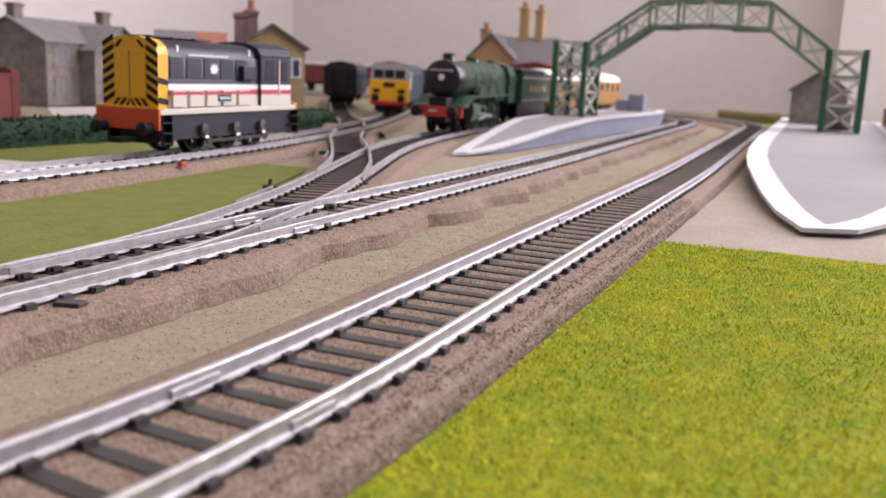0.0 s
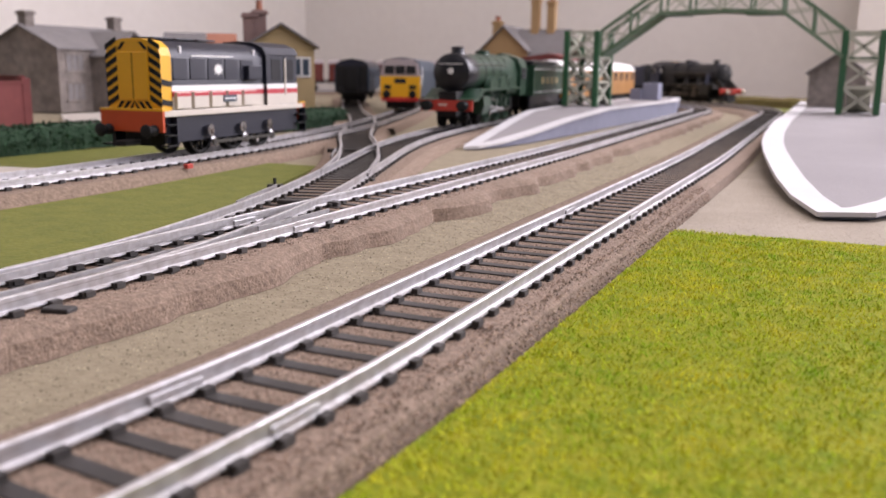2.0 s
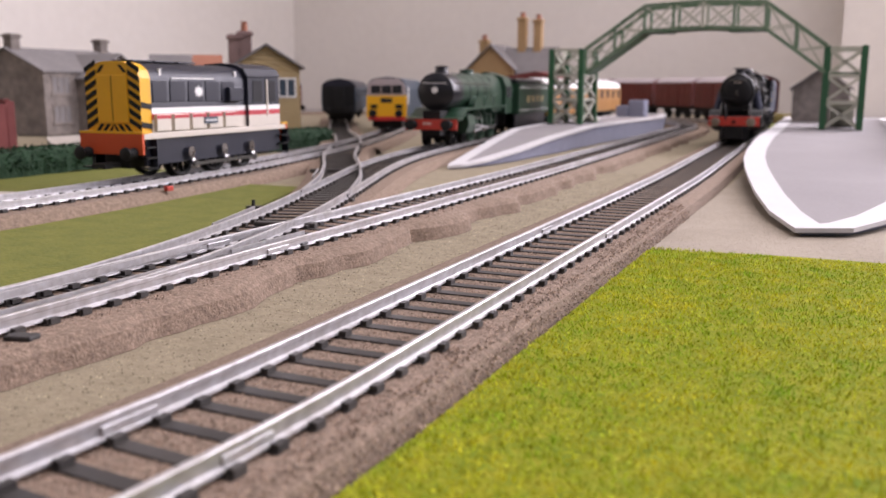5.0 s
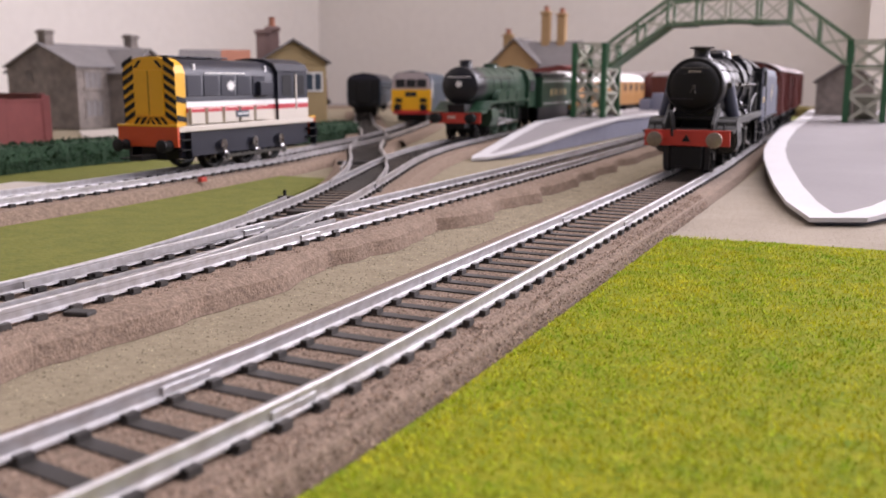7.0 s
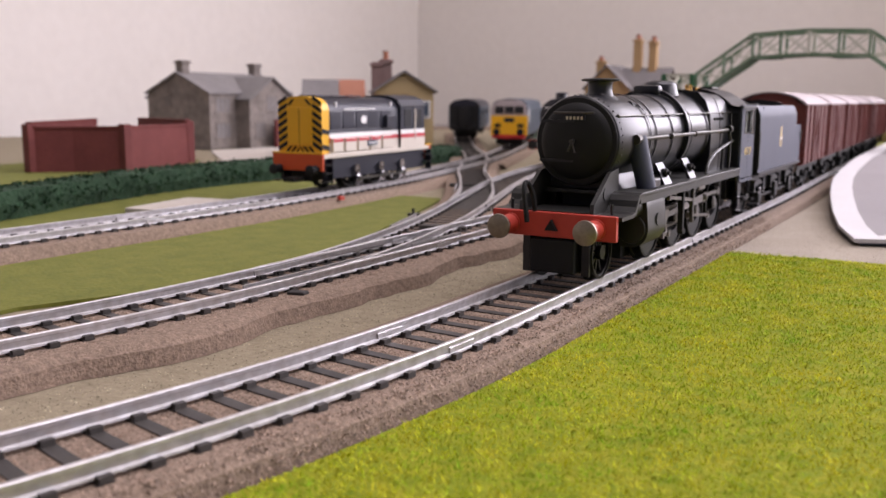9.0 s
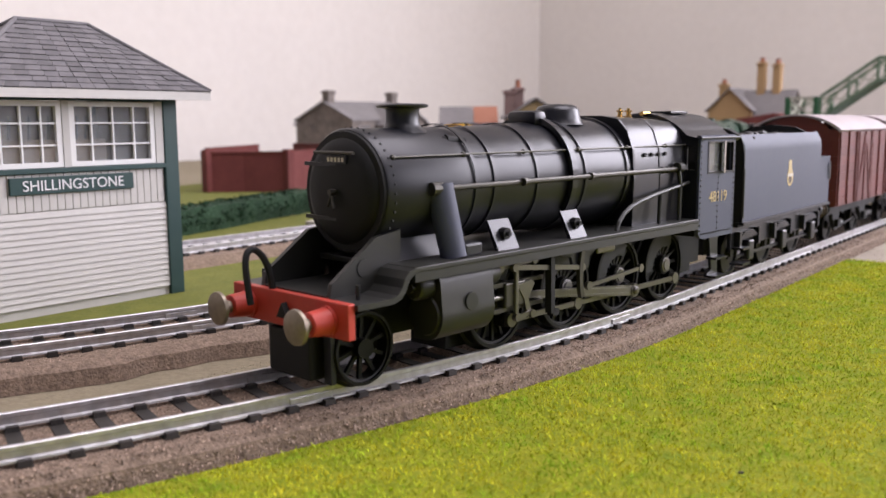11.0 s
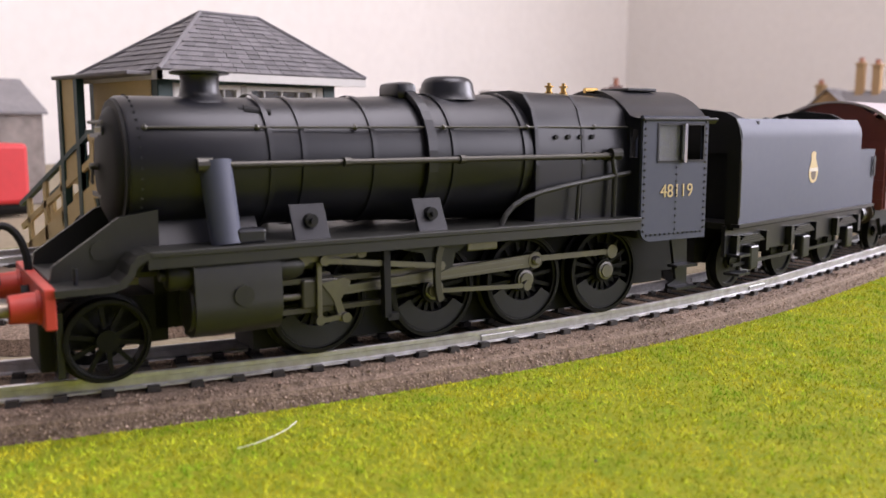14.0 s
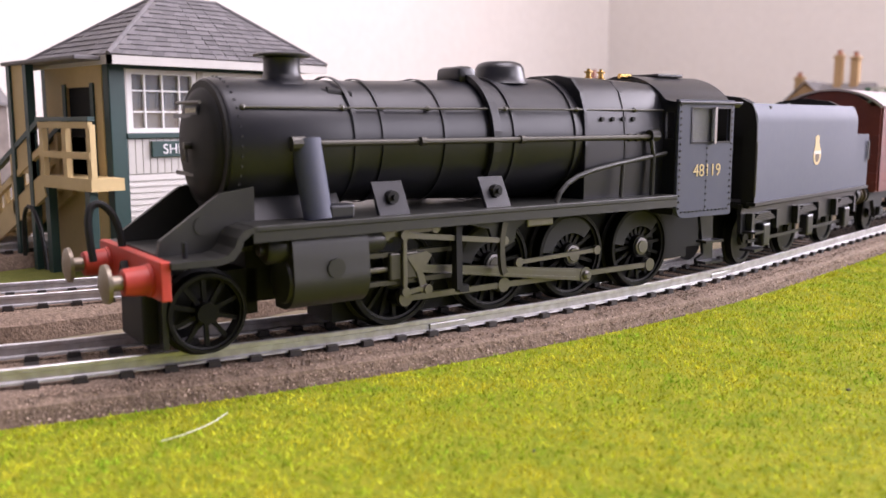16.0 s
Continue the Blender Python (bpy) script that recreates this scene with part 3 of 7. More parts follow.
right_edge = [(4.3, 21.0), (5.9, 21.6), (6.9, 23.6), (7.8, 26.5), (8.7, 31), (9.3, 38), (9.5, 48), (9.5, 96), (-0.45, 96), (0.1, 72), (0.35, 60), (0.4, 54), (0.5, 49), (0.66, 44), (0.95, 39.5), (1.38, 35.5), (1.95, 31.5), (2.6, 27.6), (3.35, 24.0)]


def slope(x, y):
    return float(np.interp(y, [21, 24.5, 32, 42, 54], [0.30, 0.42, 0.80, 1.12, 1.42]))


platform("station_platform", right_edge, slope, "grey station platform with white edging and pointed ramp end", 1.0, 0.12, 0.35)
left_edge = [(-14.25, 37.5), (-13.6, 38.2), (-13.0, 40.4), (-12.6, 45), (-12.4, 52), (-12.35, 62), (-12.1, 72), (-11.6, 86), (-13.2, 97), (-17.8, 99), (-17.6, 80), (-17.6, 64), (-17.2, 56), (-16.3, 49), (-15.5, 44), (-14.95, 40.6), (-14.6, 38.4)]


def ramp(x, y):
    return 0.15 + 1.35 * min(1.0, max(0.0, (y - 37.5) / 20.0))


platform("station_platform", left_edge, ramp, "grey island platform with white edging and a long ramp", 0.75, 0.12, 0.12)

# ---- footbridge ----


def footbridge():
    t = thing("footbridge", at(0, 0, 0), "green and grey lattice footbridge spanning both platforms", "footbridge")

    def single(name, parent, material, a, b, w, h):
        bm = bmesh.new()
        beam(bm, a, b, w, h)
        part(name, bm, material, parent)

    def xpanel(parent, p, q, r, s, w=0.27):
        for a, b in ((p, r), (q, s)):
            single("brace", parent, "lattice", a, b, w, w * 0.7)

    for x0, x1, y0, y1, z0 in ((-16.5, -14.05, 63.3, 67.6, 1.5), (3.85, 6.35, 64.6, 69.0, 1.42)):
        tower = part("tower", newbox(x0, x1, y0, y1, 5.35, 5.55), "bridge_green", t, "landing floor on a braced tower")
        for x in (x0, x1):
            for y in (y0, y1):
                part("post", newbox(x - 0.22, x + 0.22, y - 0.2, y + 0.2, z0 + 0.003, 7.45, bevel=0.03), "bridge_green", tower, "dark green post")
        for k in range(3):
            za, zb = z0 + 0.05 + k * 1.95, z0 + (k + 1) * 1.95
            for y in (y0, y1):
                xpanel(tower, (x0 + .15, y, za + .1), (x1 - .15, y, za + .1), (x1 - .15, y, zb - .1), (x0 + .15, y, zb - .1))
                single("cross_rail", tower, "lattice", (x0, y, zb), (x1, y, zb), 0.24, 0.22)
            for x in (x0, x1) if k < 2 else ((x0,) if x0 < 0 else (x1,)):
                xpanel(tower, (x, y0 + .15, za + .1), (x, y1 - .15, za + .1), (x, y1 - .15, zb - .1), (x, y0 + .15, zb - .1))
                single("cross_rail", tower, "lattice", (x, y0, zb), (x, y1, zb), 0.16, 0.16)
        part("stair", newbox(x0 + 0.4, x1 - 0.4, y1 + 0.1, y1 + 6.5, -0.12, 0.12, m=pose(0, y1, 3.4, -31, 0, 0) @ pose(0, -y1, 0)), "lattice", t)
    nodes = [(-14.0, 5.55), (-9.4, 8.75), (-5.0, 8.95), (-0.5, 8.75), (3.8, 5.55)]
    deck = bmesh.new()
    for (xa, za), (xb, zb) in zip(nodes, nodes[1:]):
        beam(deck, (xa, 65.6, za - 0.05), (xb, 65.6, zb - 0.05), 2.6, 0.12)
    part("deck", deck, "bridge_green", t, "dark green footway deck")
    up = 1.9
    for y in (64.3, 66.9):
        truss = part("truss", newbox(-5.12, -4.88, y - 0.14, y + 0.14, 8.95, 10.8), "lattice", t, "weathered grey-green lattice side truss")
        for (xa, za), (xb, zb) in zip(nodes, nodes[1:]):
            single("chord", truss, "weathered_green", (xa, y, za), (xb, y, zb), 0.26, 0.26)
            single("chord", truss, "weathered_green", (xa, y, za + up), (xb, y, zb + up), 0.26, 0.26)
            n = 2
            for i in range(n):
                f, g = i / n, (i + 1) / n
                pa = (xa + (xb - xa) * f, y, za + (zb - za) * f)
                pb = (xa + (xb - xa) * g, y, za + (zb - za) * g)
                single("upright", truss, "weathered_green", pa, (pa[0], y, pa[2] + up), 0.24, 0.2)
                single("brace", truss, "lattice", pa, (pb[0], y + 0.02, pb[2] + up), 0.2, 0.1)
                single("brace", truss, "lattice", (pa[0], y - 0.02, pa[2] + up), pb, 0.2, 0.1)
    for x in (-8.4, -2.2):
        part("bracket", newbox(x - 1.0, x + 1.0, 64.2, 67.0, 8.62, 8.8), "bridge_green", t)
    return t


footbridge()


# ---- buildings ----
def gable_roof(bm, x0, x1, y0, y1, ze, zr, over=0.3, along="Y", th=0.16):
    """Two roof slabs with a ridge along one axis."""
    if along == "Y":
        c = (x0 + x1) / 2
        w = (x1 - x0) / 2 + over
        k = (zr - ze) / ((x1 - x0) / 2)
        o = [(c - w, zr - k * w), (c, zr), (c + w, zr - k * w), (c + w, zr - k * w + th), (c, zr + th), (c - w, zr - k * w + th)]
        extrude(bm, o, "Y", y0 - over, y1 + over)
    else:
        c = (y0 + y1) / 2
        w = (y1 - y0) / 2 + over
        k = (zr - ze) / ((y1 - y0) / 2)
        o = [(c - w, zr - k * w), (c, zr), (c + w, zr - k * w), (c + w, zr - k * w + th), (c, zr + th), (c - w, zr - k * w + th)]
        extrude(bm, o, "X", x0 - over, x1 + over)


def gable_walls(bm, x0, x1, y0, y1, z0, ze, zr, along="Y"):
    if along == "Y":
        extrude(bm, [(x0, z0), (x1, z0), (x1, ze), ((x0 + x1) / 2, zr), (x0, ze)], "Y", y0, y1)
    else:
        extrude(bm, [(y0, z0), (y1, z0), (y1, ze), ((y0 + y1) / 2, zr), (y0, ze)], "X", x0, x1)


def pot_chimney(t, x, y, z0, z1, w, material, pots=1, name="chimney"):
    bm = bmesh.new()
    box(bm, x - w, x + w, y - w, y + w, z0, z1, bevel=0.05)
    box(bm, x - w * 1.25, x + w * 1.25, y - w * 1.25, y + w * 1.25, z1 - 0.35, z1 - 0.1, bevel=0.03)
    c = part(name, bm, material, t)
    return c


def house_window(t, face, u, z, w, h, wall):
    """A mullioned window: recess, frame and glazing bars on a wall facing +x or -y."""
    if face == "X":
        f = lambda a0, a1, d0, d1, z0, z1: newbox(wall + d0, wall + d1, u + a0, u + a1, z + z0, z + z1)
    else:
        f = lambda a0, a1, d0, d1, z0, z1: newbox(u + a0, u + a1, wall - d1, wall - d0, z + z0, z + z1)
    win = part("window", f(-w, w, -0.05, 0.02, -h, h), "slate_far", t, "grey panes in a stone surround")
    part("surround", f(-w - 0.2, w + 0.2, 0, 0.08, h, h + 0.2), "greystone", win)
    part("sill", f(-w - 0.2, w + 0.2, 0, 0.12, -h - 0.2, -h), "greystone", win)
    for k in (-1, -0.33, 0.33, 1):
        part("mullion", f(k * w - 0.06, k * w + 0.06, 0, 0.06, -h, h), "greystone", win)


def stone_house():
    t = thing("stone_house", at(1.7, 1.0, 0), "two storey grey stone house with slate roof and chimneys", "house")
    x0, x1, y0, y1 = -70.5, -61.5, 50.8, 63.2
    bm = bmesh.new()
    gable_walls(bm, x0, x1, y0, y1, 0.05, 5.7, 7.7)
    part("wall", bm, "greystone", t)
    bm = bmesh.new()
    gable_roof(bm, x0, x1, y0, y1, 5.75, 7.75, 0.25)
    part("roof", bm, "slate_far", t)
    bm = bmesh.new()
    gable_walls(bm, -62, -59.6, 54.6, 61.4, 0.05, 5.1, 7.3, "X")
    part("wing", bm, "greystone", t)
    bm = bmesh.new()
    gable_roof(bm, -66, -59.5, 54.6, 61.4, 5.15, 7.35, 0.25, "X")
    part("wing_roof", bm, "slate_far", t)
    for y in (51.6, 62.3):
        pot_chimney(t, -66, y, 7.0, 9.1, 0.5, "greystone")
    for y, z in ((52.7, 1.9), (52.7, 4.5)):
        house_window(t, "X", y, z, 1.0, 0.7, x1)
    house_window(t, "X", 58.0, 4.7, 0.75, 0.75, -59.6)
    house_window(t, "X", 56.2, 1.9, 0.7, 0.75, -59.6)
    bm = bmesh.new()
    arch = [(58.1, 0.06), (59.6, 0.06)] + [(58.85 + 0.75 * math.cos(a), 1.9 + 0.75 * math.sin(a)) for a in np.linspace(0, math.pi, 9)]
    extrude(bm, arch, "X", -59.65, -59.5)
    part("door", bm, "dark", t, "dark arched doorway")
    house_window(t, "Y", -67.6, 4.9, 0.35, 0.5, y0)
    bm = bmesh.new()
    gable_walls(bm, -71.4, -70.45, 51.5, 58.5, 0.05, 5.2, 7.0, "X")
    part("annexe", bm, "greystone", t)
    bm = bmesh.new()
    gable_roof(bm, -71.4, -70.45, 51.5, 58.5, 5.25, 7.05, 0.25, "X")
    part("annexe_roof", bm, "slate_far", t)


stone_house()


def goods_office():
    """Boarded gable building and the shed beside it, both turned toward the yard."""
    turn = at(-34.4, 50.0, 0, 0, 0, 38)
    t = thing("station_cottage", turn, "yellow boarded gabled building with slate roof and brick stack", "building")
    x0, x1, y0, y1 = -2.7, 2.15, 0.0, 7.0
    bm = bmesh.new()
    gable_walls(bm, x0, x1, y0, y1, 0.0, 5.9, 7.4)
    part("wall", bm, "yellow_board", t)
    for k in range(13):
        z = 0.4 + k * 0.4
        part("board", newbox(x0 - 0.03, x1 + 0.03, y0 - 0.06, y0 + 0.02, z, z + 0.33), "yellow_board", t)
    for k in range(4):
        z = 5.7 + k * 0.36
        w = 2.35 * (7.25 - z) / 1.6
        part("gable_board", newbox(-0.27 - w, -0.27 + w, y0 - 0.06, y0 + 0.02, z, z + 0.29), "yellow_board", t)
    bm = bmesh.new()
    gable_roof(bm, x0, x1, y0, y1, 5.95, 7.45, 0.4)
    part("roof", bm, "slate_far", t)
    win = part("window", newbox(0.5, 1.9, y0 - 0.13, y0 - 0.06, 3.6, 5.1), "white", t)
    part("pane", newbox(0.65, 1.12, y0 - 0.15, y0 - 0.13, 3.75, 4.95), "bluegrey", win)
    part("pane", newbox(1.28, 1.75, y0 - 0.15, y0 - 0.13, 3.75, 4.95), "bluegrey", win)
    for x, top in ((-2.5, 8.35), (-1.75, 8.6)):
        c = pot_chimney(t, x, 2.2, 5.4, top, 0.5, "brick")
        for d in ((0.0,) if x > -2 else ()):
            bm = bmesh.new()
            lathe(bm, [(0.26, top - 0.05), (0.22, top + 0.6), (0.28, top + 0.7)], "Z", 12, (x + d, 2.2, 0))
            part("chimney_pot", bm, "terracotta", c)
    w2 = thing("goods_shed", turn, "long grey roofed shed with an orange tiled bay", "building")
    bm = bmesh.new()
    gable_walls(bm, -8.9, -3.7, 4.5, 9.5, 0.0, 5.1, 6.75, "X")
    part("wall", bm, "greystone", w2)
    bm = bmesh.new()
    gable_roof(bm, -8.9, -6.1, 4.5, 9.5, 5.15, 6.8, 0.25, "X")
    part("roof", bm, "slate_far", w2)
    bm = bmesh.new()
    gable_roof(bm, -5.55, -3.7, 4.5, 9.5, 5.15, 6.8, 0.25, "X")
    part("tiled_bay", bm, "terracotta", w2, "orange tiled roof bay")


goods_office()


def station_building():
    t = thing("station_building", Matrix(), "buff stone station building with tall chimneys and dark canopy", "building")
    x0, x1, y0, y1 = -39.0, -28.5, 100.0, 106.5
    bm = bmesh.new()
    gable_walls(bm, x0, -33.0, y0, y1, 0.05, 6.8, 9.6)
    box(bm, -34, x1, y0 + 0.5, y1, 0.05, 5.9)
    part("wall", bm, "buff", t)
    bm = bmesh.new()
    gable_roof(bm, x0, -33.0, y0, y1, 6.85, 9.65, 0.35)
    part("roof", bm, "slate_far", t)
    bm = bmesh.new()
    gable_roof(bm, -35, x1, y0 + 0.5, y1, 6.0, 9.3, 0.35, "X")
    part("side_roof", bm, "slate_far", t)
    for x, y, z in ((-37.4, 101.5, 10.4), (-33.0, 103.5, 13.2), (-30.9, 103.5, 12.9)):
        c = pot_chimney(t, x, y, 6.0, z, 0.52, "buff")
        bm = bmesh.new()
        lathe(bm, [(0.36, z - 0.05), (0.3, z + 0.5), (0.4, z + 0.6)], "Z", 12, (x, y, 0))
        part("chimney_pot", bm, "terracotta", c)
    bm = bmesh.new()
    extrude(bm, [(-33, 4.6), (-23, 4.6), (-23, 4.9), (-28, 6.3), (-33, 5.6)], "Y", 94, 100)
    part("canopy", bm, "redbrick", t, "dark maroon platform canopy")
    house_window(t, "Y", -36, 4.0, 0.8, 1.0, y0)


station_building()


def small_shed():
    t = thing("lamp_hut", Matrix(), "small grey stone hut with slate roof on the platform", "building")
    bm = bmesh.new()
    gable_walls(bm, 0.9, 5.6, 80, 87, 1.43, 4.4, 6.1)
    part("wall", bm, "greystone", t)
    bm = bmesh.new()
    gable_roof(bm, 0.9, 5.6, 80, 87, 4.45, 6.15, 0.3)
    part("roof", bm, "slate_far", t)
    part("window", newbox(0.82, 0.9, 82.5, 84, 2.6, 4.0), "dark", t)
    p = thing("platform_hut", Matrix(), "small blue-grey box on the island platform", "hut")
    part("body", newbox(-15.0, -13.4, 85.0, 87.0, 1.5, 3.2, bevel=0.05), "brickblue", p)
    part("lean_to", newbox(-16.2, -15.05, 84.7, 86.6, 1.5, 2.6, bevel=0.05), "brickblue", p)
    f = thing("platform_fence", Matrix(), "low brown paling fence along the platform back", "fence")
    part("rail", newbox(9.0, 9.2, 40, 90, 2.6, 2.75), "moss", f)
    for k in range(50):
        part("pale", newbox(9.02, 9.16, 40 + k, 40.8 + k, 1.42, 3.0), "moss", f)


small_shed()


def signal_box():
    """Weatherboarded box: front faces the tracks (+x)."""
    t = thing("signal_box", Matrix(), "white boarded signal box with hipped slate roof and nameboard", "signal box")
    xf, xb, y0, y1 = -14.4, -18.7, -9.1, -2.4
    z0 = 0.06
    part("base", newbox(xb, xf - 0.05, y0 + 0.1, y1 - 0.1, z0, 4.1), "sb_white", t)
    # horizontal boards below, vertical boards in the upper band
    for k in range(15):
        z = 0.35 + k * 0.178
        bm = bmesh.new()
        extrude(bm, [(xf - 0.05, z), (xf + 0.03, z), (xf - 0.01, z + 0.168), (xf - 0.05, z + 0.168)], "Y", y0 + 0.55, y1 - 0.5)
        part("weatherboard", bm, "sb_white", t)
    for k in range(24):
        y = y0 + 0.56 + k * 0.233
        part("upright_board", newbox(xf - 0.05, xf + 0.005, y, y + 0.215, 3.04, 4.08, bevel=0.01), "sb_white", t)
    for y in (y0 + 0.27, y1 - 0.25):
        part("corner_post", newbox(xf - 0.3, xf + 0.08, y - 0.25, y + 0.25, z0, 6.25, bevel=0.03), "sb_green", t, "dark green corner post")
    for y in (y0 + 0.27, y1 - 0.25):
        part("corner_post", newbox(xb - 0.05, xb + 0.3, y - 0.25, y + 0.25, z0, 6.25, bevel=0.03), "sb_green", t, "dark green corner post")
    part("sill_band", newbox(xf - 0.1, xf + 0.12, y0 + 0.5, y1 - 0.5, 4.09, 4.24, bevel=0.02), "sb_green", t, "dark green sill")
    part("head_band", newbox(xf - 0.1, xf + 0.07, y0 + 0.5, y1 - 0.5, 6.12, 6.25), "sb_green", t)
    part("cabin_floor", newbox(xb, xf - 0.1, y0 + 0.3, y1 - 0.3, 4.1, 4.2), "interior", t)
    part("cabin_back", newbox(xb, xb + 0.1, y0 + 0.3, y1 - 0.3, 4.2, 6.2), "interior", t)
    part("cabin_end", newbox(xb, xf - 0.2, y1 - 0.35, y1 - 0.25, 4.2, 6.2), "interior", t)
    part("lever_frame", newbox(-16.6, -16.0, y0 + 1.5, y1 - 1.5, 4.2, 5.0), "interior", t)
    for k in range(12):
        bm = bmesh.new()
        bar(bm, (-16.3, y0 + 1.7 + k * 0.3, 5.0), (-16.2, y0 + 1.7 + k * 0.3, 5.7), 0.04, 6)
        part("lever", bm, "steel", t)
    for ya, yb in ((-8.5, -6.2), (-5.95, -3.2)):
        w = part("window", newbox(xf - 0.12, xf - 0.1, ya, yb, 4.25, 6.1), "glass", t, "glazed sash with white bars")
        w.visible_shadow = False
        for q in (ya + 0.07, yb - 0.07):
            part("stile", newbox(xf - 0.12, xf + 0.03, q - 0.08, q + 0.08, 4.25, 6.1), "white", w)
        for z in (4.32, 6.03):
            part("frame_rail", newbox(xf - 0.12, xf + 0.028, ya, yb, z - 0.07, z + 0.07), "white", w)
        for k in range(1, 4):
            y = ya + (yb - ya) * k / 4
            part("glazing_bar", newbox(xf - 0.1, xf, y - 0.025, y + 0.025, 4.3, 6.05), "white", w)
        for k in (1, 2):
            z = 4.25 + 1.85 * k / 3
            part("glazing_bar", newbox(xf - 0.1, xf - 0.003, ya, yb, z - 0.025, z + 0.025), "white", w)
    part("window_post", newbox(xf - 0.1, xf + 0.05, -6.18, -5.97, 4.24, 6.12), "sb_white", t)
    part("window_post", newbox(xf - 0.1, xf + 0.05, y0 + 0.53, -8.52, 4.24, 6.12), "sb_white", t)
    part("window_post", newbox(xf - 0.1, xf + 0.05, -3.18, y1 - 0.51, 4.24, 6.12), "sb_white", t)
    # end wall with door, facing -y
    part("end_wall", newbox(xb + 0.3, -17.0, y0, y0 + 0.12, z0, 6.2), "sb_cream", t, "buff boarded end wall")
    part("end_wall", newbox(-15.3, xf - 0.3, y0, y0 + 0.12, z0, 6.2), "sb_cream", t, "buff boarded end wall")
    part("end_wall", newbox(-17.0, -15.3, y0, y0 + 0.12, z0, 2.9), "sb_cream", t)
    part("doorway", newbox(-17.0, -15.3, y0 + 0.1, y0 + 0.2, 2.9, 5.62), "dark", t, "dark open doorway")
    part("door_head", newbox(-17.0, -15.3, y0, y0 + 0.12, 5.6, 6.2), "sb_cream", t)
    for x in (-17.05, -15.25):
        part("door_post", newbox(x - 0.1, x + 0.1, y0 - 0.06, y0, 2.9, 5.7), "sb_green", t)
    # porch over the stair head
    porch = part("porch_roof", newbox(-19.0, -14.0, y0 - 1.1, y0 + 0.4, 6.28, 6.4, bevel=0.03), "slate", t)
    part("porch_side", newbox(-18.7, -17.6, y0 - 0.95, y0 - 0.85, 3.0, 6.28), "sb_cream", t, "buff porch side boards")
    for x, y in ((-18.7, y0 - 0.9), (-17.5, y0 - 0.9)):
        part("porch_post", newbox(x - 0.12, x + 0.12, y - 0.12, y + 0.12, z0, 6.28), "sb_green", t)
    # roof: hipped, slate courses on the visible slopes
    ex0, ex1, ey0, ey1, ez = xb - 0.1, xf + 0.85, y0 - 0.35, y1 + 0.75, 6.42
    rx, ry0, ry1, rz = -16.5, -6.25, -4.0, 8.5
    bm = bmesh.new()
    c = [bm.verts.new(p) for p in ((ex0, ey0, ez), (ex1, ey0, ez), (ex1, ey1, ez), (ex0, ey1, ez), (rx, ry0, rz), (rx, ry1, rz))]
    for f in ((0, 1, 4), (1, 2, 5, 4), (2, 3, 5), (3, 0, 4, 5), (3, 2, 1, 0)):
        bm.faces.new([c[i] for i in f])
    roof = part("roof", bm, "slate_far", t, "grey slate hipped roof")
    part("fascia", newbox(ex1 - 0.12, ex1, ey0, ey1, ez - 0.25, ez - 0.003), "sb_white", t)
    part("fascia", newbox(ex0, ex1, ey0, ey0 + 0.12, ez - 0.25, ez - 0.003), "sb_white", t)
    part("soffit", newbox(ex0 + 0.1, ex1 - 0.13, ey0 + 0.13, ey1 - 0.05, ez - 0.2, ez - 0.12), "sb_white", t)

    def courses(a, b, ca, cb, rows, name):
        """Rows of slates on a slope from eave a-b to top ca-cb."""
        a, b, ca, cb = map(Vector, (a, b, ca, cb))
        nrm = (b - a).cross(ca - a).normalized()
        if nrm.z < 0:
            nrm = -nrm
        for r in range(rows):
            f, g = r / rows, (r + 1.15) / rows
            l0, r0 = a.lerp(ca, f), b.lerp(cb, f)
            g = min(g, 1)
            l1, r1 = a.lerp(ca, g), b.lerp(cb, g)
            n = max(1, int((r0 - l0).length / 0.42))
            for k in range(n):
                s = 0.5 / n if r % 2 else 0
                p, q = min(1, k / n + s), min(1, (k + 0.95) / n + s)
                if q - p < 0.2 / n:
                    continue
                bm = bmesh.new()
                lo = [l0.lerp(r0, p), l0.lerp(r0, q)]
                hi = [l1.lerp(r1, p), l1.lerp(r1, q)]
                d = random.uniform(0.035, 0.06)
                v = [bm.verts.new(x) for x in (lo[0] + nrm * d, lo[1] + nrm * d, hi[1] + nrm * 0.015, hi[0] + nrm * 0.015, lo[0], lo[1])]
                bm.faces.new((v[0], v[1], v[2], v[3]))
                bm.faces.new((v[0], v[4], v[5], v[1]))
                bm.faces.new((v[0], v[3], v[4]))
                bm.faces.new((v[1], v[5], v[2]))
                part(name, bm, "slate", roof)

    courses((ex1, ey0, ez), (ex1, ey1, ez), (rx, ry0, rz), (rx, ry1, rz), 13, "slate")
    courses((ex0, ey0, ez), (ex1, ey0, ez), (rx, ry0, rz), (rx, ry0, rz), 11, "slate")
    for p, q in (((ex1, ey0, ez), (rx, ry0, rz)), ((ex1, ey1, ez), (rx, ry1, rz)), ((rx, ry0, rz), (rx, ry1, rz)), ((ex0, ey0, ez), (rx, ry0, rz))):
        bm = bmesh.new()
        bar(bm, Vector(p) + Vector((0, 0, 0.03)), Vector(q) + Vector((0, 0, 0.03)), 0.07, 8)
        part("ridge_tile", bm, "slate", roof)
    # nameboard
    s = part("nameboard", newbox(xf + 0.0, xf + 0.1, -7.82, -4.05, 3.52, 4.0, bevel=0.02), "sb_green", t, "dark green nameboard with white letters")
    lettering("letters", "SHILLINGSTONE", 0.42, "signtext", s, at(xf + 0.11, -5.93, 3.75, 90, 0, 90))
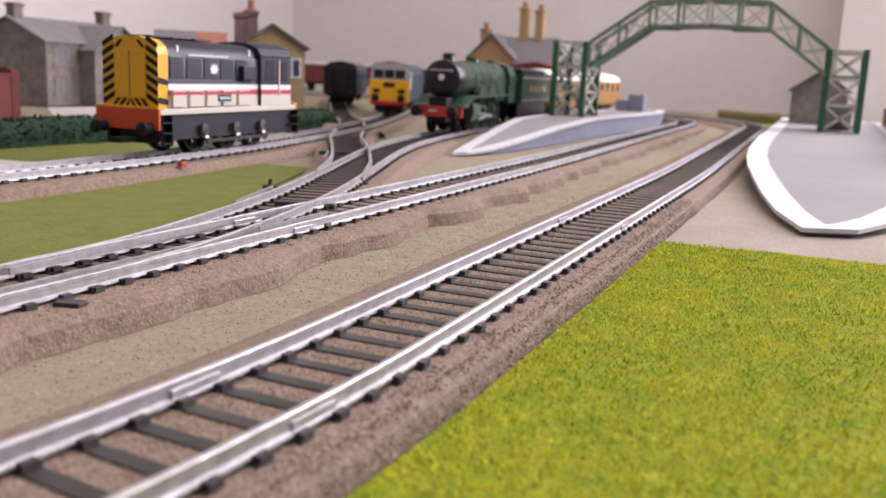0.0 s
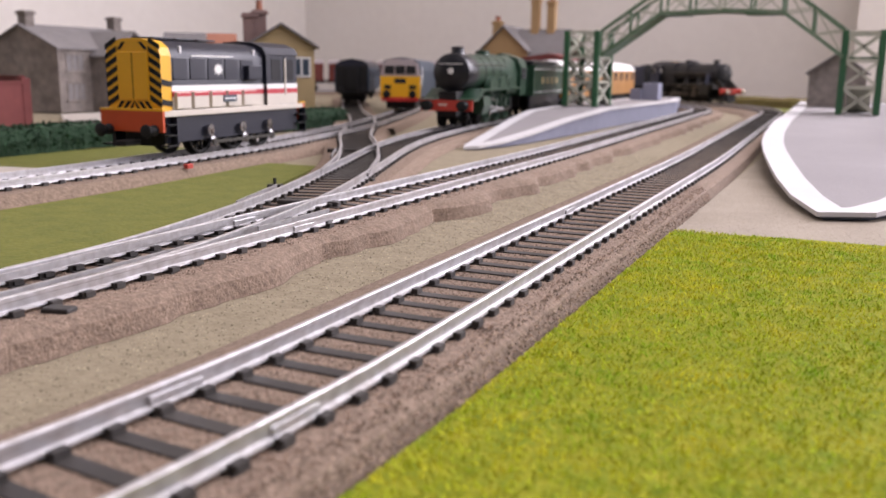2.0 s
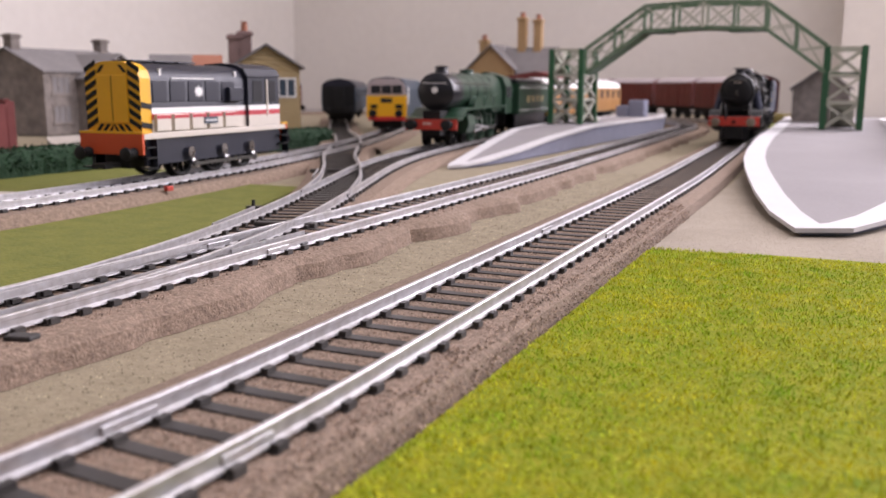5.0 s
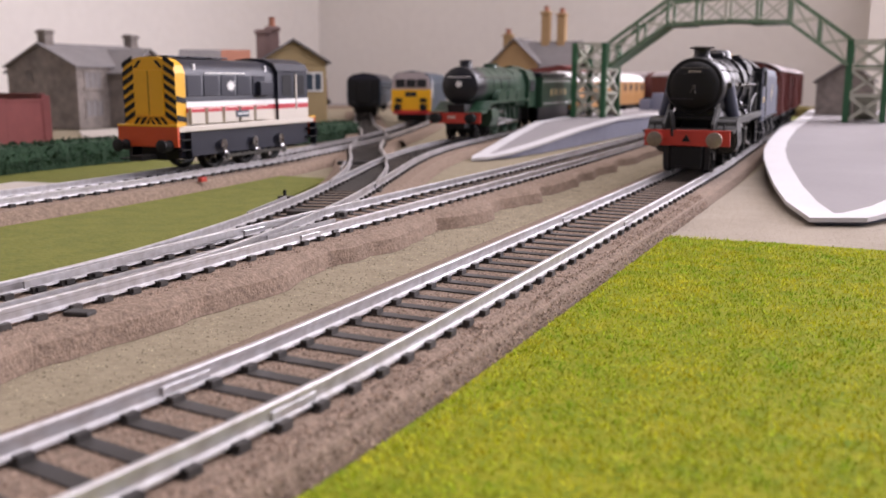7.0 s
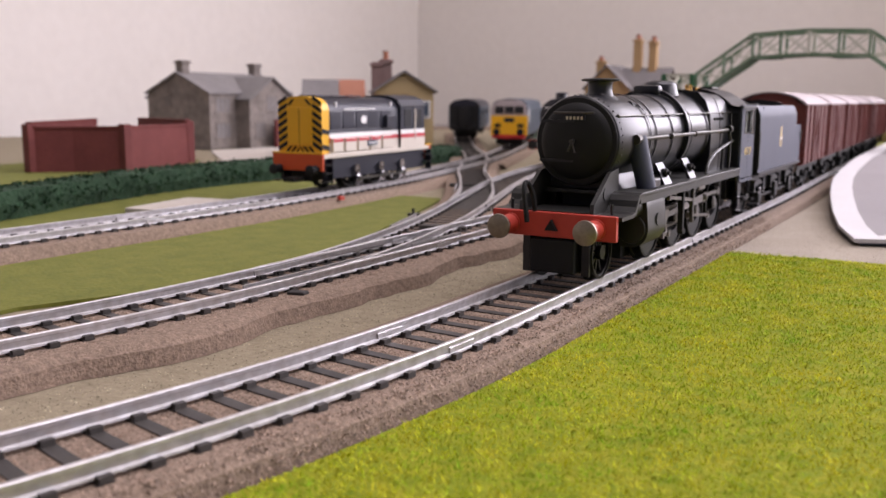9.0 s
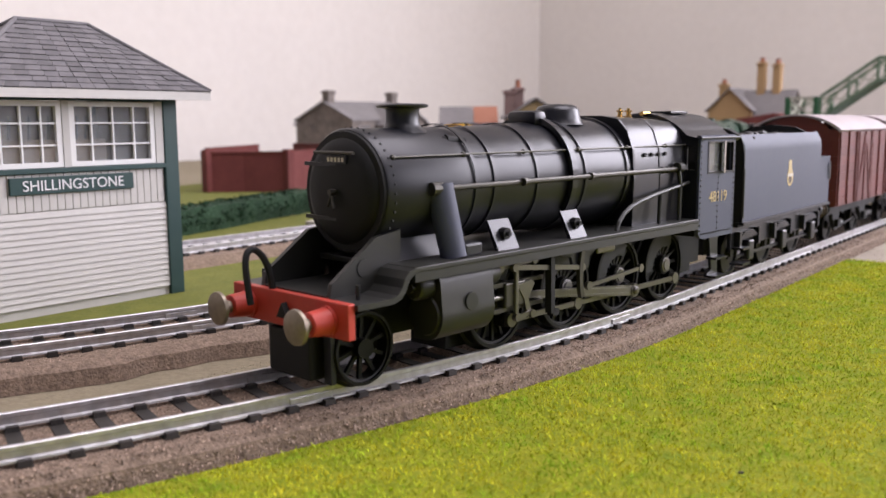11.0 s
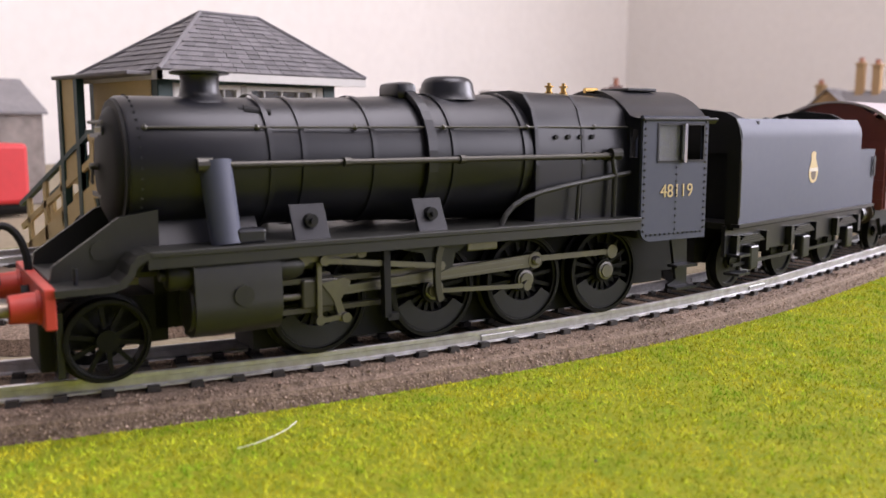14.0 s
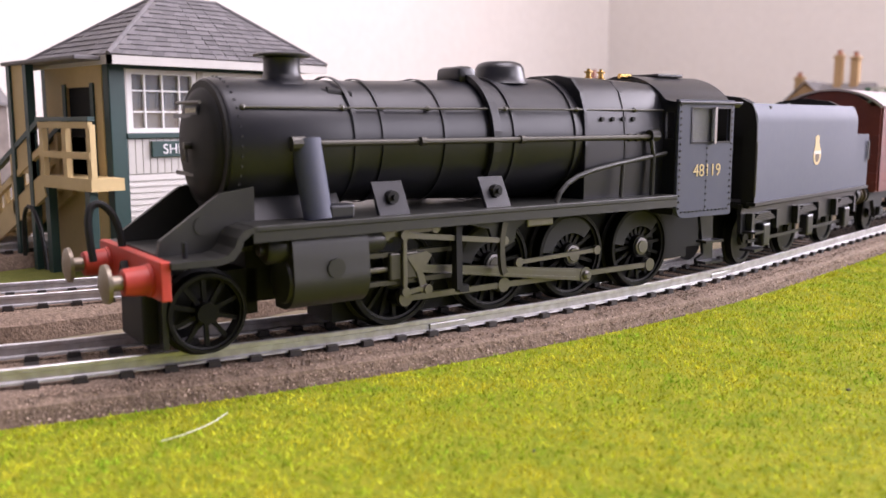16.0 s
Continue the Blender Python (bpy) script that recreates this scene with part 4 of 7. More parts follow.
    # stair and landing at the -y end
    part("landing", newbox(-16.8, -13.6, y0 - 1.0, y0 - 0.02, 2.65, 3.0), "sb_cream", t, "buff timber landing")
    for x in (-16.6, -14.0):
        part("landing_post", newbox(x - 0.14, x + 0.14, y0 - 0.95, y0 - 0.7, z0, 2.65), "sb_green", t)
    for x in (-16.7, -15.2, -13.7):
        part("rail_post", newbox(x - 0.12, x + 0.12, y0 - 0.98, y0 - 0.82, 3.0, 4.5), "sb_cream", t)
    for z in (3.55, 4.4):
        part("hand_rail", newbox(-16.8, -13.6, y0 - 1.02, y0 - 0.88, z, z + 0.18), "sb_cream", t)
    part("top_rail", newbox(-16.9, -13.55, y0 - 1.04, y0 - 0.84, 4.6, 4.72), "sb_green", t)
    for y in (y0 - 0.93, y0 - 0.12):
        bm = bmesh.new()
        beam(bm, (-16.7, y, 2.7), (-22.4, y, 0.2), 0.12, 0.7)
        part("stringer", bm, "sb_cream", t)
        bm = bmesh.new()
        beam(bm, (-16.7, y, 3.8), (-22.4, y, 1.3), 0.12, 0.2)
        part("stair_rail", bm, "sb_cream", t)
        bm = bmesh.new()
        beam(bm, (-16.7, y, 4.65), (-22.4, y, 2.1), 0.16, 0.16)
        part("stair_top_rail", bm, "sb_green", t)
        for k in range(4):
            x = -17.5 - k * 1.4
            part("baluster", newbox(x - 0.12, x + 0.12, y - 0.06, y + 0.06, 2.3 - k * 0.63, 4.25 - k * 0.63), "sb_cream", t)
    for k in range(11):
        x, z = -16.9 - k * 0.5, 2.7 - k * 0.22
        part("tread", newbox(x - 0.3, x + 0.2, y0 - 0.86, y0 - 0.2, z - 0.06, z + 0.03), "sb_cream", t)
    bm = bmesh.new()
    pts = [Vector((-15.6, y0 - 1.8 - 0.1 * math.sin(a), 0.2 + 2.0 * math.sin(a) ** 0.7)) + Vector((0.7 * math.cos(a), 0, 0)) for a in np.linspace(0.05, 3.0, 12)]
    tube(bm, pts, 0.06, 6)
    part("loose_wire", bm, "black_matt", t, "black loop of wiring")


signal_box()


def brick_yard():
    t = thing("brick_yard_wall", Matrix(), "dark red brick yard walls standing on the grass", "wall")
    segs = [((-48.8, 24.2), (-46.8, 26.2), 3.1), ((-46.8, 26.2), (-43.9, 28.3), 3.1), ((-43.9, 28.3), (-45.2, 32.4), 3.1), ((-45.2, 32.4), (-46.9, 36.9), 3.05), ((-48.8, 24.2), (-54.5, 34.0), 3.4), ((-46.9, 36.9), (-54.5, 38.5), 3.4)]
    for (xa, ya), (xb, yb), h in segs:
        bm = bmesh.new()
        beam(bm, (xa, ya, h / 2 + 0.05), (xb, yb, h / 2 + 0.05), 0.3, h)
        w = part("wall_panel", bm, "redbrick", t)
        bm = bmesh.new()
        beam(bm, (xa, ya, h + 0.08), (xb, yb, h + 0.08), 0.45, 0.14)
        part("coping", bm, "redbrick", t)
    for (xa, ya), h in (((-48.8, 24.2), 3.1), ((-43.9, 28.3), 3.1), ((-46.9, 36.9), 3.1)):
        part("pier", newbox(xa - 0.35, xa + 0.35, ya - 0.35, ya + 0.35, 0.05, h + 0.3, bevel=0.05), "redbrick", t)
    v = thing("brick_yard_wall", Matrix(), "low dark brick wall by the stone house", "wall")
    part("wall_panel", newbox(-56.8, -56.4, 58, 66, 0.05, 3.0), "redbrick", v)


brick_yard()


def hedge():
    """A clipped foam hedge of many clumps."""
    rows = resample(spline([(-25.5, -6), (-26.8, 2), (-28.4, 9), (-31.0, 17), (-31.8, 26), (-31.2, 36), (-31.2, 46), (-31.0, 53)]), 1.0)
    t = thing("hedge", Matrix(), "clipped dark green foam hedge along the yard", "hedge")
    bm = bmesh.new()
    fine = resample(rows, 0.5)
    rng = random.Random(5)
    rings = []
    for x, y, h in fine:
        nx, ny = -math.sin(h), math.cos(h)
        prof = [(-0.9, 0.03), (-0.95, 0.7), (-0.8, 1.25), (0, 1.35), (0.8, 1.25), (0.95, 0.7), (0.9, 0.03)]
        rings.append([bm.verts.new((x + nx * (o + rng.uniform(-.08, .08)), y + ny * (o + rng.uniform(-.08, .08)), max(0.03, z + rng.uniform(-.08, .08)))) for o, z in prof])
    for a, b in zip(rings, rings[1:]):
        for i in range(6):
            bm.faces.new((a[i], a[i + 1], b[i + 1], b[i]))
    part("core", bm, "hedge", t)
    verts, faces = [], []
    g = np.random.default_rng(8)
    f = np.array(fine)
    for _ in range(9000):
        x, y, h = f[g.integers(0, len(f))]
        a = g.uniform(-0.15, math.pi + 0.15)
        o, z = 0.98 * math.cos(a), 0.12 + 1.24 * abs(math.sin(a)) ** 0.45
        d = g.uniform(-0.3, 0.3)
        c = np.array((x - math.sin(h) * o + math.cos(h) * d, y + math.cos(h) * o + math.sin(h) * d, z))
        q = g.normal(0, 0.09, (3, 3))
        i = len(verts)
        verts += [tuple((c + k) * CM) for k in q]
        faces.append((i, i + 1, i + 2))
    me = bpy.data.meshes.new("leaf_clumps")
    me.from_pydata(verts, [], faces)
    me.materials.append(M["hedge"])
    ob = new("leaf_clumps", me)
    ob.parent = t
    tagged(ob, kind="stuff")
    b = thing("grass_bank", Matrix(), "mossy brown bank beyond the platform end", "bank")
    bm = bmesh.new()
    rr = random.Random(2)
    rings = []
    for k in range(15):
        x = -9.6 + k * 0.75
        y = 117 - k * 0.4
        rings.append([bm.verts.new((x, y + o + rr.uniform(-.1, .1), max(0.04, z + rr.uniform(-.08, .08)))) for o, z in ((-0.9, 0.04), (-0.8, 0.9), (-0.4, 1.3), (0.6, 1.35), (0.9, 0.04))])
    for p, q in zip(rings, rings[1:]):
        for i in range(4):
            bm.faces.new((p[i], p[i + 1], q[i + 1], q[i]))
    bm.faces.new(rings[0])
    bm.faces.new(rings[-1])
    part("bank", bm, "moss", b)


hedge()


def oddments():
    t = thing("white_slab", Matrix(), "pale flat slab lying by the siding", "slab")
    part("slab", newbox(-1.2, 1.2, -2.4, 2.4, 0.05, 0.28, bevel=0.05), "concrete", t, m=at(-24.6, 15.5, 0, 0, 0, 12))
    r = thing("red_van", Matrix(), "small bright red van near the signal box", "vehicle")
    part("body", newbox(-43.3, -38.8, -6.4, -3.2, 0.7, 3.9, bevel=0.25), "redvan", r)
    for x in (-42.2, -39.8):
        bm = bmesh.new()
        lathe(bm, [(0.6, -6.5), (0.6, -3.1)], "Y", 16, (x, 0, 0.66))
        part("wheel_pair", bm, "black_matt", r)
    g = thing("grey_hut", Matrix(), "grey stone hut with slate roof behind the box", "building")
    bm = bmesh.new()
    gable_walls(bm, -54, -46.5, -7.5, 0.8, 0.02, 5.6, 7.6, "Y")
    part("wall", bm, "greystone", g)
    bm = bmesh.new()
    gable_roof(bm, -54, -46.5, -7.5, 0.8, 5.65, 7.65, 0.25, "Y")
    part("roof", bm, "slate_far", g)
    part("window", newbox(-51.2, -49.8, -7.56, -7.5, 2.6, 4.2), "dark", g)
    f = thing("fibre", Matrix(), "loose white hair fibre lying on the grass", "fibre")
    bm = bmesh.new()
    pts = [(-0.95, -15.41, 0.12), (-0.84, -15.16, 0.16), (-0.85, -14.86, 0.18), (-0.91, -14.55, 0.20), (-1.06, -14.24, 0.22)]
    for p, q in zip(pts, pts[1:]):
        bar(bm, p, q, 0.007, 5)
    part("strand", bm, "fibre", f)
    for x, y, r in ((6.6, 12.4, 0.07), (8.3, 13.6, 0.09), (7.4, -2.6, 0.04), (5.4, -6.4, 0.04), (9.0, 3.1, 0.05), (3.2, -12.2, 0.03)):
        k = thing("fleck", at(x, y, 0.14, 0, 0, 40 * x), "small dark crumb lying loose on the grass", "debris", "crumbs on the grass")
        bm = bmesh.new()
        bmesh.ops.create_icosphere(bm, subdivisions=1, radius=r, matrix=pose(0, 0, 0, 0, 0, 0) @ Matrix.Diagonal((1.4, 0.8, 0.6, 1)))
        part("crumb", bm, "sleeper", k)
    d = thing("red_lamp", Matrix(), "tiny red lamp by the siding rail", "lamp")
    part("body", newbox(-18.35, -18.15, 19.7, 20.05, 0.42, 0.6, bevel=0.03), "red", d)


oddments()

# ---- rolling stock ----
MOVERS = []


def mesh_of(name, bm, material, smooth=False):
    """A bare mesh to be shared by alike pieces."""
    bm.transform(Matrix.Scale(CM, 4))
    bmesh.ops.recalc_face_normals(bm, faces=bm.faces)
    me = bpy.data.meshes.new(name)
    bm.to_mesh(me)
    bm.free()
    me.materials.append(M[material])
    return me


def piece(name, me, parent, m):
    ob = new(name, me)
    ob.parent = parent
    ob.matrix_local = m
    return ob


def wheelset(t, x, r, spokes=0, crank=0.0, weight=False, half=0.79, material="wheel_black", name="wheelset", label=""):
    """An axle with two wheels that turn about y; spoked wheels get tyres, spokes and weights of their own."""
    bm = bmesh.new()
    bar(bm, (0, -half - 0.17, 0), (0, half + 0.17, 0), 0.27 * r if spokes else 0.12, 18)
    if not spokes:
        for s in (-1, 1):
            lathe(bm, [(0.01, s * (half - 0.14)), (r + 0.07, s * (half - 0.14)), (r + 0.07, s * (half - 0.1)), (r, s * (half - 0.08)), (r, s * (half + 0.1)), (r * 0.85, s * (half + 0.1)),
                       (r * 0.8, s * (half + 0.04)), (r * 0.3, s * (half + 0.05)), (r * 0.25, s * (half + 0.12)), (0.01, s * (half + 0.12))], "Y", 28)
    ob = part(name, bm, material, t, label, m=at(x, 0, r), smooth=True)
    MOVERS.append((t, ob, x, r))
    if spokes:
        bm = bmesh.new()
        beam(bm, (0, 0, r * 0.2), (0, 0, r * 0.88), 0.07, 0.075)
        spoke = mesh_of("spoke", bm, material)
        for s in (-1, 1):
            y, w = s * half, 0.16 * s
            bm = bmesh.new()
            lathe(bm, [(r * 0.85, y - w), (r + 0.07, y - w), (r + 0.07, y - w * 0.75), (r, y - w * 0.6), (r, y + w * 0.9), (r * 0.985, y + w), (r * 0.91, y + w), (r * 0.90, y + w * 0.7), (r * 0.85, y + w * 0.65), (r * 0.85, y - w)], "Y", 40, closed=False)
            part("tyre", bm, material, ob, smooth=True)
            for k in range(spokes):
                piece("spoke", spoke, ob, at(0, y, 0, 0, 360 * (k + 0.5) / spokes, 0))
            if crank:
                bm = bmesh.new()
                lathe(bm, [(0.17, y - w * 0.5), (0.17, y + w * 1.4)], "Y", 14, (0, 0, crank))
                part("crank_boss", bm, material, ob)
            if weight:
                bm = bmesh.new()
                rim = [(r * 0.86 * math.sin(a), r * 0.86 * math.cos(a)) for a in np.linspace(math.pi - 1.15, math.pi + 1.15, 14)]
                inner = [(r * 0.62 * math.sin(a), r * (0.60 * math.cos(a) + 0.12)) for a in np.linspace(math.pi + 1.0, math.pi - 1.0, 12)]
                extrude(bm, rim + inner, "Y", y - w * 0.4, y + w * 0.72)
                part("balance_weight", bm, "wheel_grey", ob, "dark grey crescent balance weight")
                bm = bmesh.new()
                lathe(bm, [(0.2, y + w), (0.2, y + w * 1.3), (0.15, y + w * 1.35), (0.14, y + w * 1.5), (0.01, y + w * 1.5)], "Y", 18)
                part("axle_end", bm, "dark_steel" if x > 6 else "axle_steel", ob, "bright steel axle end", smooth=True)
    return ob


def buffers(t, x, d, beam_mat, head_mat, z=1.38, y=1.14, shank=0.62, r=0.33, girth=0.27):
    """A pair of buffers at x pointing to d."""
    for s in (-1, 1):
        bm = bmesh.new()
        lathe(bm, [(girth * 1.1, x), (girth * 1.1, x + d * 0.05), (girth, x + d * 0.06), (girth * 0.88, x + d * shank * 0.68), (girth * 0.8, x + d * shank * 0.7)], "X", 18, (0, s * y, z))
        b = part("buffer", bm, beam_mat, t, smooth=True)
        bm = bmesh.new()
        lathe(bm, [(girth * 0.5, x + d * shank * 0.65), (girth * 0.5, x + d * shank), (r, x + d * (shank + 0.02)), (r * 0.97, x + d * (shank + 0.08)), (r * 0.6, x + d * (shank + 0.12)), (0.01, x + d * (shank + 0.13))], "X", 20, (0, s * y, z))
        part("buffer_head", bm, head_mat, b, smooth=True)


def rod(t, name, pts, w, th, y, material="steel", ends=0.16):
    """A flat rod through points (x, z) at side y, with round ends."""
    bm = bmesh.new()
    for (xa, za), (xb, zb) in zip(pts, pts[1:]):
        beam(bm, (xa, y, za), (xb, y, zb), th, w)
    for x, z in pts:
        if ends:
            lathe(bm, [(ends, y - th * 0.7), (ends, y + th * 0.7)], "Y", 14, (x, 0, z))
    return part(name, bm, material, t)


PHASE0, S0, WHEEL = -10.0, 8.74, 0.94
CRANK = 0.44


def crank_angle(u):
    return radians(PHASE0) + (u - S0) / WHEEL


def steam_engine():
    """Stanier-type 2-8-0: x forward from the rear driving axle, z over the rail."""
    t = thing("steam_locomotive", Matrix(), "satin black model steam locomotive with red buffer beam", "locomotive")
    zc = 3.42
    # boiler barrel
    bm = bmesh.new()
    lathe(bm, [(1.13, 10.02), (1.16, 9.98), (1.16, 7.72)], "X", 48, (0, 0, zc))
    part("smokebox", bm, "black", t, smooth=True)
    bm = bmesh.new()
    lathe(bm, [(1.12, 7.75), (1.16, 6.0), (1.24, 4.2), (1.29, 2.1)], "X", 48, (0, 0, zc + 0.03))
    barrel = part("boiler", bm, "black", t, smooth=True)
    for x, r in ((7.7, 1.185), (7.1, 1.155), (5.75, 1.19), (4.55, 1.245), (4.1, 1.265), (2.45, 1.305)):
        bm = bmesh.new()
        lathe(bm, [(r, x - 0.05), (r + 0.014, x - 0.045), (r + 0.014, x + 0.045), (r, x + 0.05)], "X", 48, (0, 0, zc + 0.03), closed=False)
        part("boiler_band", bm, "black", barrel, smooth=True)
    # rivets round the smokebox front
    bm = bmesh.new()
    for k in range(44):
        a = 2 * math.pi * k / 44
        bmesh.ops.create_cube(bm, size=0.035, matrix=pose(9.85, 1.165 * math.sin(a), zc + 1.165 * math.cos(a)))
    tagged(part("rivets", bm, "black", t), kind="stuff")
    # smokebox front, door, dart and lamp irons
    bm = bmesh.new()
    lathe(bm, [(1.12, 10.0), (1.10, 10.07), (0.98, 10.08), (0.96, 10.12), (0.80, 10.2), (0.45, 10.27), (0.01, 10.29)], "X", 40, (0, 0, zc))
    door = part("smokebox_door", bm, "black_matt", t, smooth=True)
    bm = bmesh.new()
    bar(bm, (10.28, 0, zc), (10.42, 0, zc), 0.06, 10)
    bar(bm, (10.38, 0, zc), (10.40, 0.1, zc - 0.28), 0.025, 6)
    bar(bm, (10.36, 0, zc), (10.38, -0.1, zc - 0.26), 0.025, 6)
    part("door_dart", bm, "dark_steel", door)
    for z in (0.5, -0.5):
        bm = bmesh.new()
        beam(bm, (10.2, -0.95, zc + z), (10.24, 0.0, zc + z), 0.05, 0.07)
        part("hinge_strap", bm, "black", door)
    plate = part("number_plate", newbox(10.22, 10.27, -0.3, 0.3, zc + 0.52, zc + 0.66), "black", door, "black smokebox plate")
    for k in range(5):
        part("plate_bar", newbox(10.27, 10.275, -0.22 + k * 0.1, -0.16 + k * 0.1, zc + 0.55, zc + 0.63), "cream", plate)
    bm = bmesh.new()
    bar(bm, (10.3, -0.55, zc + 0.72), (10.3, 0.55, zc + 0.72), 0.03, 8)
    part("door_rail", bm, "dark_steel", door)
    # saddle
    bm = bmesh.new()
    extrude(bm, [(-1.0, 2.15), (1.0, 2.15), (0.75, 2.55), (0.65, 2.75), (-0.65, 2.75), (-0.75, 2.55)], "X", 7.9, 9.6)
    part("saddle", bm, "black", t)
    # chimney, dome, top feed
    bm = bmesh.new()
    lathe(bm, [(0.52, 4.47), (0.47, 4.52), (0.37, 4.58), (0.33, 4.68), (0.325, 4.88), (0.34, 4.94), (0.50, 4.965), (0.51, 5.0), (0.46, 5.03), (0.30, 5.03), (0.28, 4.8)], "Z", 32, (8.55, 0, 0))
    part("chimney", bm, "black", t, smooth=True)
    bm = bmesh.new()
    lathe(bm, [(0.62, 4.60), (0.58, 4.66), (0.54, 4.78), (0.52, 4.92), (0.46, 5.01), (0.34, 5.06), (0.01, 5.08)], "Z", 32, (3.5, 0, 0))
    part("dome", bm, "black", t, smooth=True)
    feed = part("top_feed", newbox(4.42, 4.88, -0.42, 0.42, 4.55, 4.92, bevel=0.12), "black", t, smooth=True)
    for s in (-1, 1):
        bm = bmesh.new()
        arc = np.linspace(0.25, 2.2, 14)
        o = [(s * 1.35 * math.sin(a), zc + 0.05 + 1.35 * math.cos(a)) for a in arc] + [(s * 1.24 * math.sin(a), zc + 0.05 + 1.24 * math.cos(a)) for a in arc[::-1]]
        extrude(bm, o, "X", 4.53, 4.72)
        part("feed_pipe", bm, "black", feed)
    # Belpaire firebox
    bm = bmesh.new()

    def belpaire(k, top):
        o = [(-1.30 * k, 2.15), (-1.33 * k, 3.3), (-1.27 * k, 4.0), (-1.12 * k, 4.42), (-0.85 * k, top - 0.08), (-0.4, top), (0.4, top), (0.85 * k, top - 0.08), (1.12 * k, 4.42), (1.27 * k, 4.0), (1.33 * k, 3.3), (1.30 * k, 2.15)]
        return o

    a = [bm.verts.new((2.25, y, z)) for y, z in belpaire(1.0, 4.80)]
    b = [bm.verts.new((-0.35, y, z)) for y, z in belpaire(1.0, 4.72)]
    bm.faces.new(a)
    bm.faces.new(b)
    for i in range(len(a)):
        bm.faces.new((a[i], a[(i + 1) % 12], b[(i + 1) % 12], b[i]))
    fb = part("firebox", bm, "black", t, "square-topped black firebox", smooth=True)
    for x in (2.2, 1.0):
        bm = bmesh.new()
        o = [(y * 1.012, 2.15 + (z - 2.15) * 1.006) for y, z in belpaire(1.0, 4.79 if x > 2 else 4.755)]
        extrude(bm, o, "X", x - 0.04, x + 0.04)
        part("firebox_band", bm, "black", fb)
    for x in (1.72, 1.4, 1.08, 0.76):
        bm = bmesh.new()
        lathe(bm, [(0.05, 1.28), (0.05, 1.335)], "Y", 10, (x, 0, 3.86))
        part("washout_plug", bm, "black_matt", fb)
    for x in (0.98, 0.58):
        bm = bmesh.new()
        lathe(bm, [(0.09, 4.74), (0.09, 4.8), (0.06, 4.82), (0.06, 4.9), (0.10, 4.91), (0.10, 4.94), (0.04, 4.95), (0.04, 5.0)], "Z", 14, (x, 0.12, 0))
        part("safety_valve", bm, "brass", t, "polished brass safety valve", smooth=True)
    bm = bmesh.new()
    bar(bm, (0.0, 0.15, 4.86), (-0.35, 0.15, 4.86), 0.06, 10)
    part("whistle", bm, "brass", t, "brass whistle")
    # cab: front sheet with a tall spectacle opening on each side of the firebox
    bm = bmesh.new()
    box(bm, -0.33, -0.25, -1.36, 1.36, 2.1, 4.3)
    for s in (-1, 1):
        lo, hi = min(s * 1.36, s * 1.66), max(s * 1.36, s * 1.66)
        box(bm, -0.33, -0.25, lo, hi, 2.1, 3.42)
        box(bm, -0.33, -0.25, lo, hi, 4.02, 4.25)
        box(bm, -0.33, -0.25, min(s * 1.60, s * 1.66), max(s * 1.60, s * 1.66), 3.42, 4.02)
    cab = part("cab", bm, "black", t, "cab with two-pane side windows")
    for s in (-1, 1):
        y0, y1 = s * 1.62, s * 1.72
        bm = bmesh.new()
        lo, hi = min(y0, y1), max(y0, y1)
        extrude(bm, [(-0.28, 1.9), (-0.28, 3.33), (-2.25, 3.33), (-2.25, 1.62), (-0.56, 1.62), (-0.44, 1.65), (-0.35, 1.71), (-0.30, 1.8)], "Y", lo, hi)
        box(bm, -2.25, -0.28, lo, hi, 4.12, 4.30)
        box(bm, -0.70, -0.28, lo, hi, 3.33, 4.12)
        box(bm, -2.25, -2.12, lo, hi, 3.33, 4.12)
        # cab side lightened like the tender to carry the sheen
        part("cab_side", bm, "painted_sheen", cab)
        yw = s * 1.735
        for xa, xb in ((-0.74, -0.70), (-2.14, -2.10), (-1.44, -1.40)):
            part("window_frame", newbox(xa, xb, min(yw, yw - s * 0.06), max(yw, yw - s * 0.06), 3.33, 4.12), "black", cab)
        for za in (3.31, 4.10):
            part("window_frame", newbox(-2.14, -0.70, min(yw, yw - s * 0.06), max(yw, yw - s * 0.06), za, za + 0.04), "black", cab)
        part("window_draught", newbox(-1.50, -1.42, min(yw, yw + s * 0.09), max(yw, yw + s * 0.09), 3.3, 4.13), "chrome", cab, "bright steel draught plate")
        g = part("window_pane", newbox(-1.40, -0.74, min(s * 1.66, s * 1.68), max(s * 1.66, s * 1.68), 3.35, 4.10), "glass", cab)
        g.visible_shadow = False
        part("gutter", newbox(-2.5, -0.25, min(s * 1.70, s * 1.77), max(s * 1.70, s * 1.77), 4.2, 4.26, bevel=0.015), "black", cab)
        bm = bmesh.new()
        for k in range(17):
            for x in (-0.35, -2.18):
                bmesh.ops.create_cube(bm, size=0.042, matrix=pose(x, s * 1.722, 1.85 + k * 0.145))
        for k in range(13):
            bmesh.ops.create_cube(bm, size=0.04, matrix=pose(-0.45 - k * 0.138, s * 1.722, 1.76))
        for k in range(10):
            bmesh.ops.create_cube(bm, size=0.036, matrix=pose(-1.3, s * 1.722, 1.85 + k * 0.15))
        tagged(part("cab_rivets", bm, "black", cab), kind="stuff")
        if s > 0:
            lettering("running_number", "48119", 0.40, "gold", cab, at(-1.32, 1.726, 2.68, 90, 0, 180))
    bm = bmesh.new()
    roof = [(1.78 * math.sin(a) * (1.0 if abs(a) < 1.2 else 1), 3.2 + 1.68 * math.cos(a)) for a in np.linspace(-1.0, 1.0, 15)]
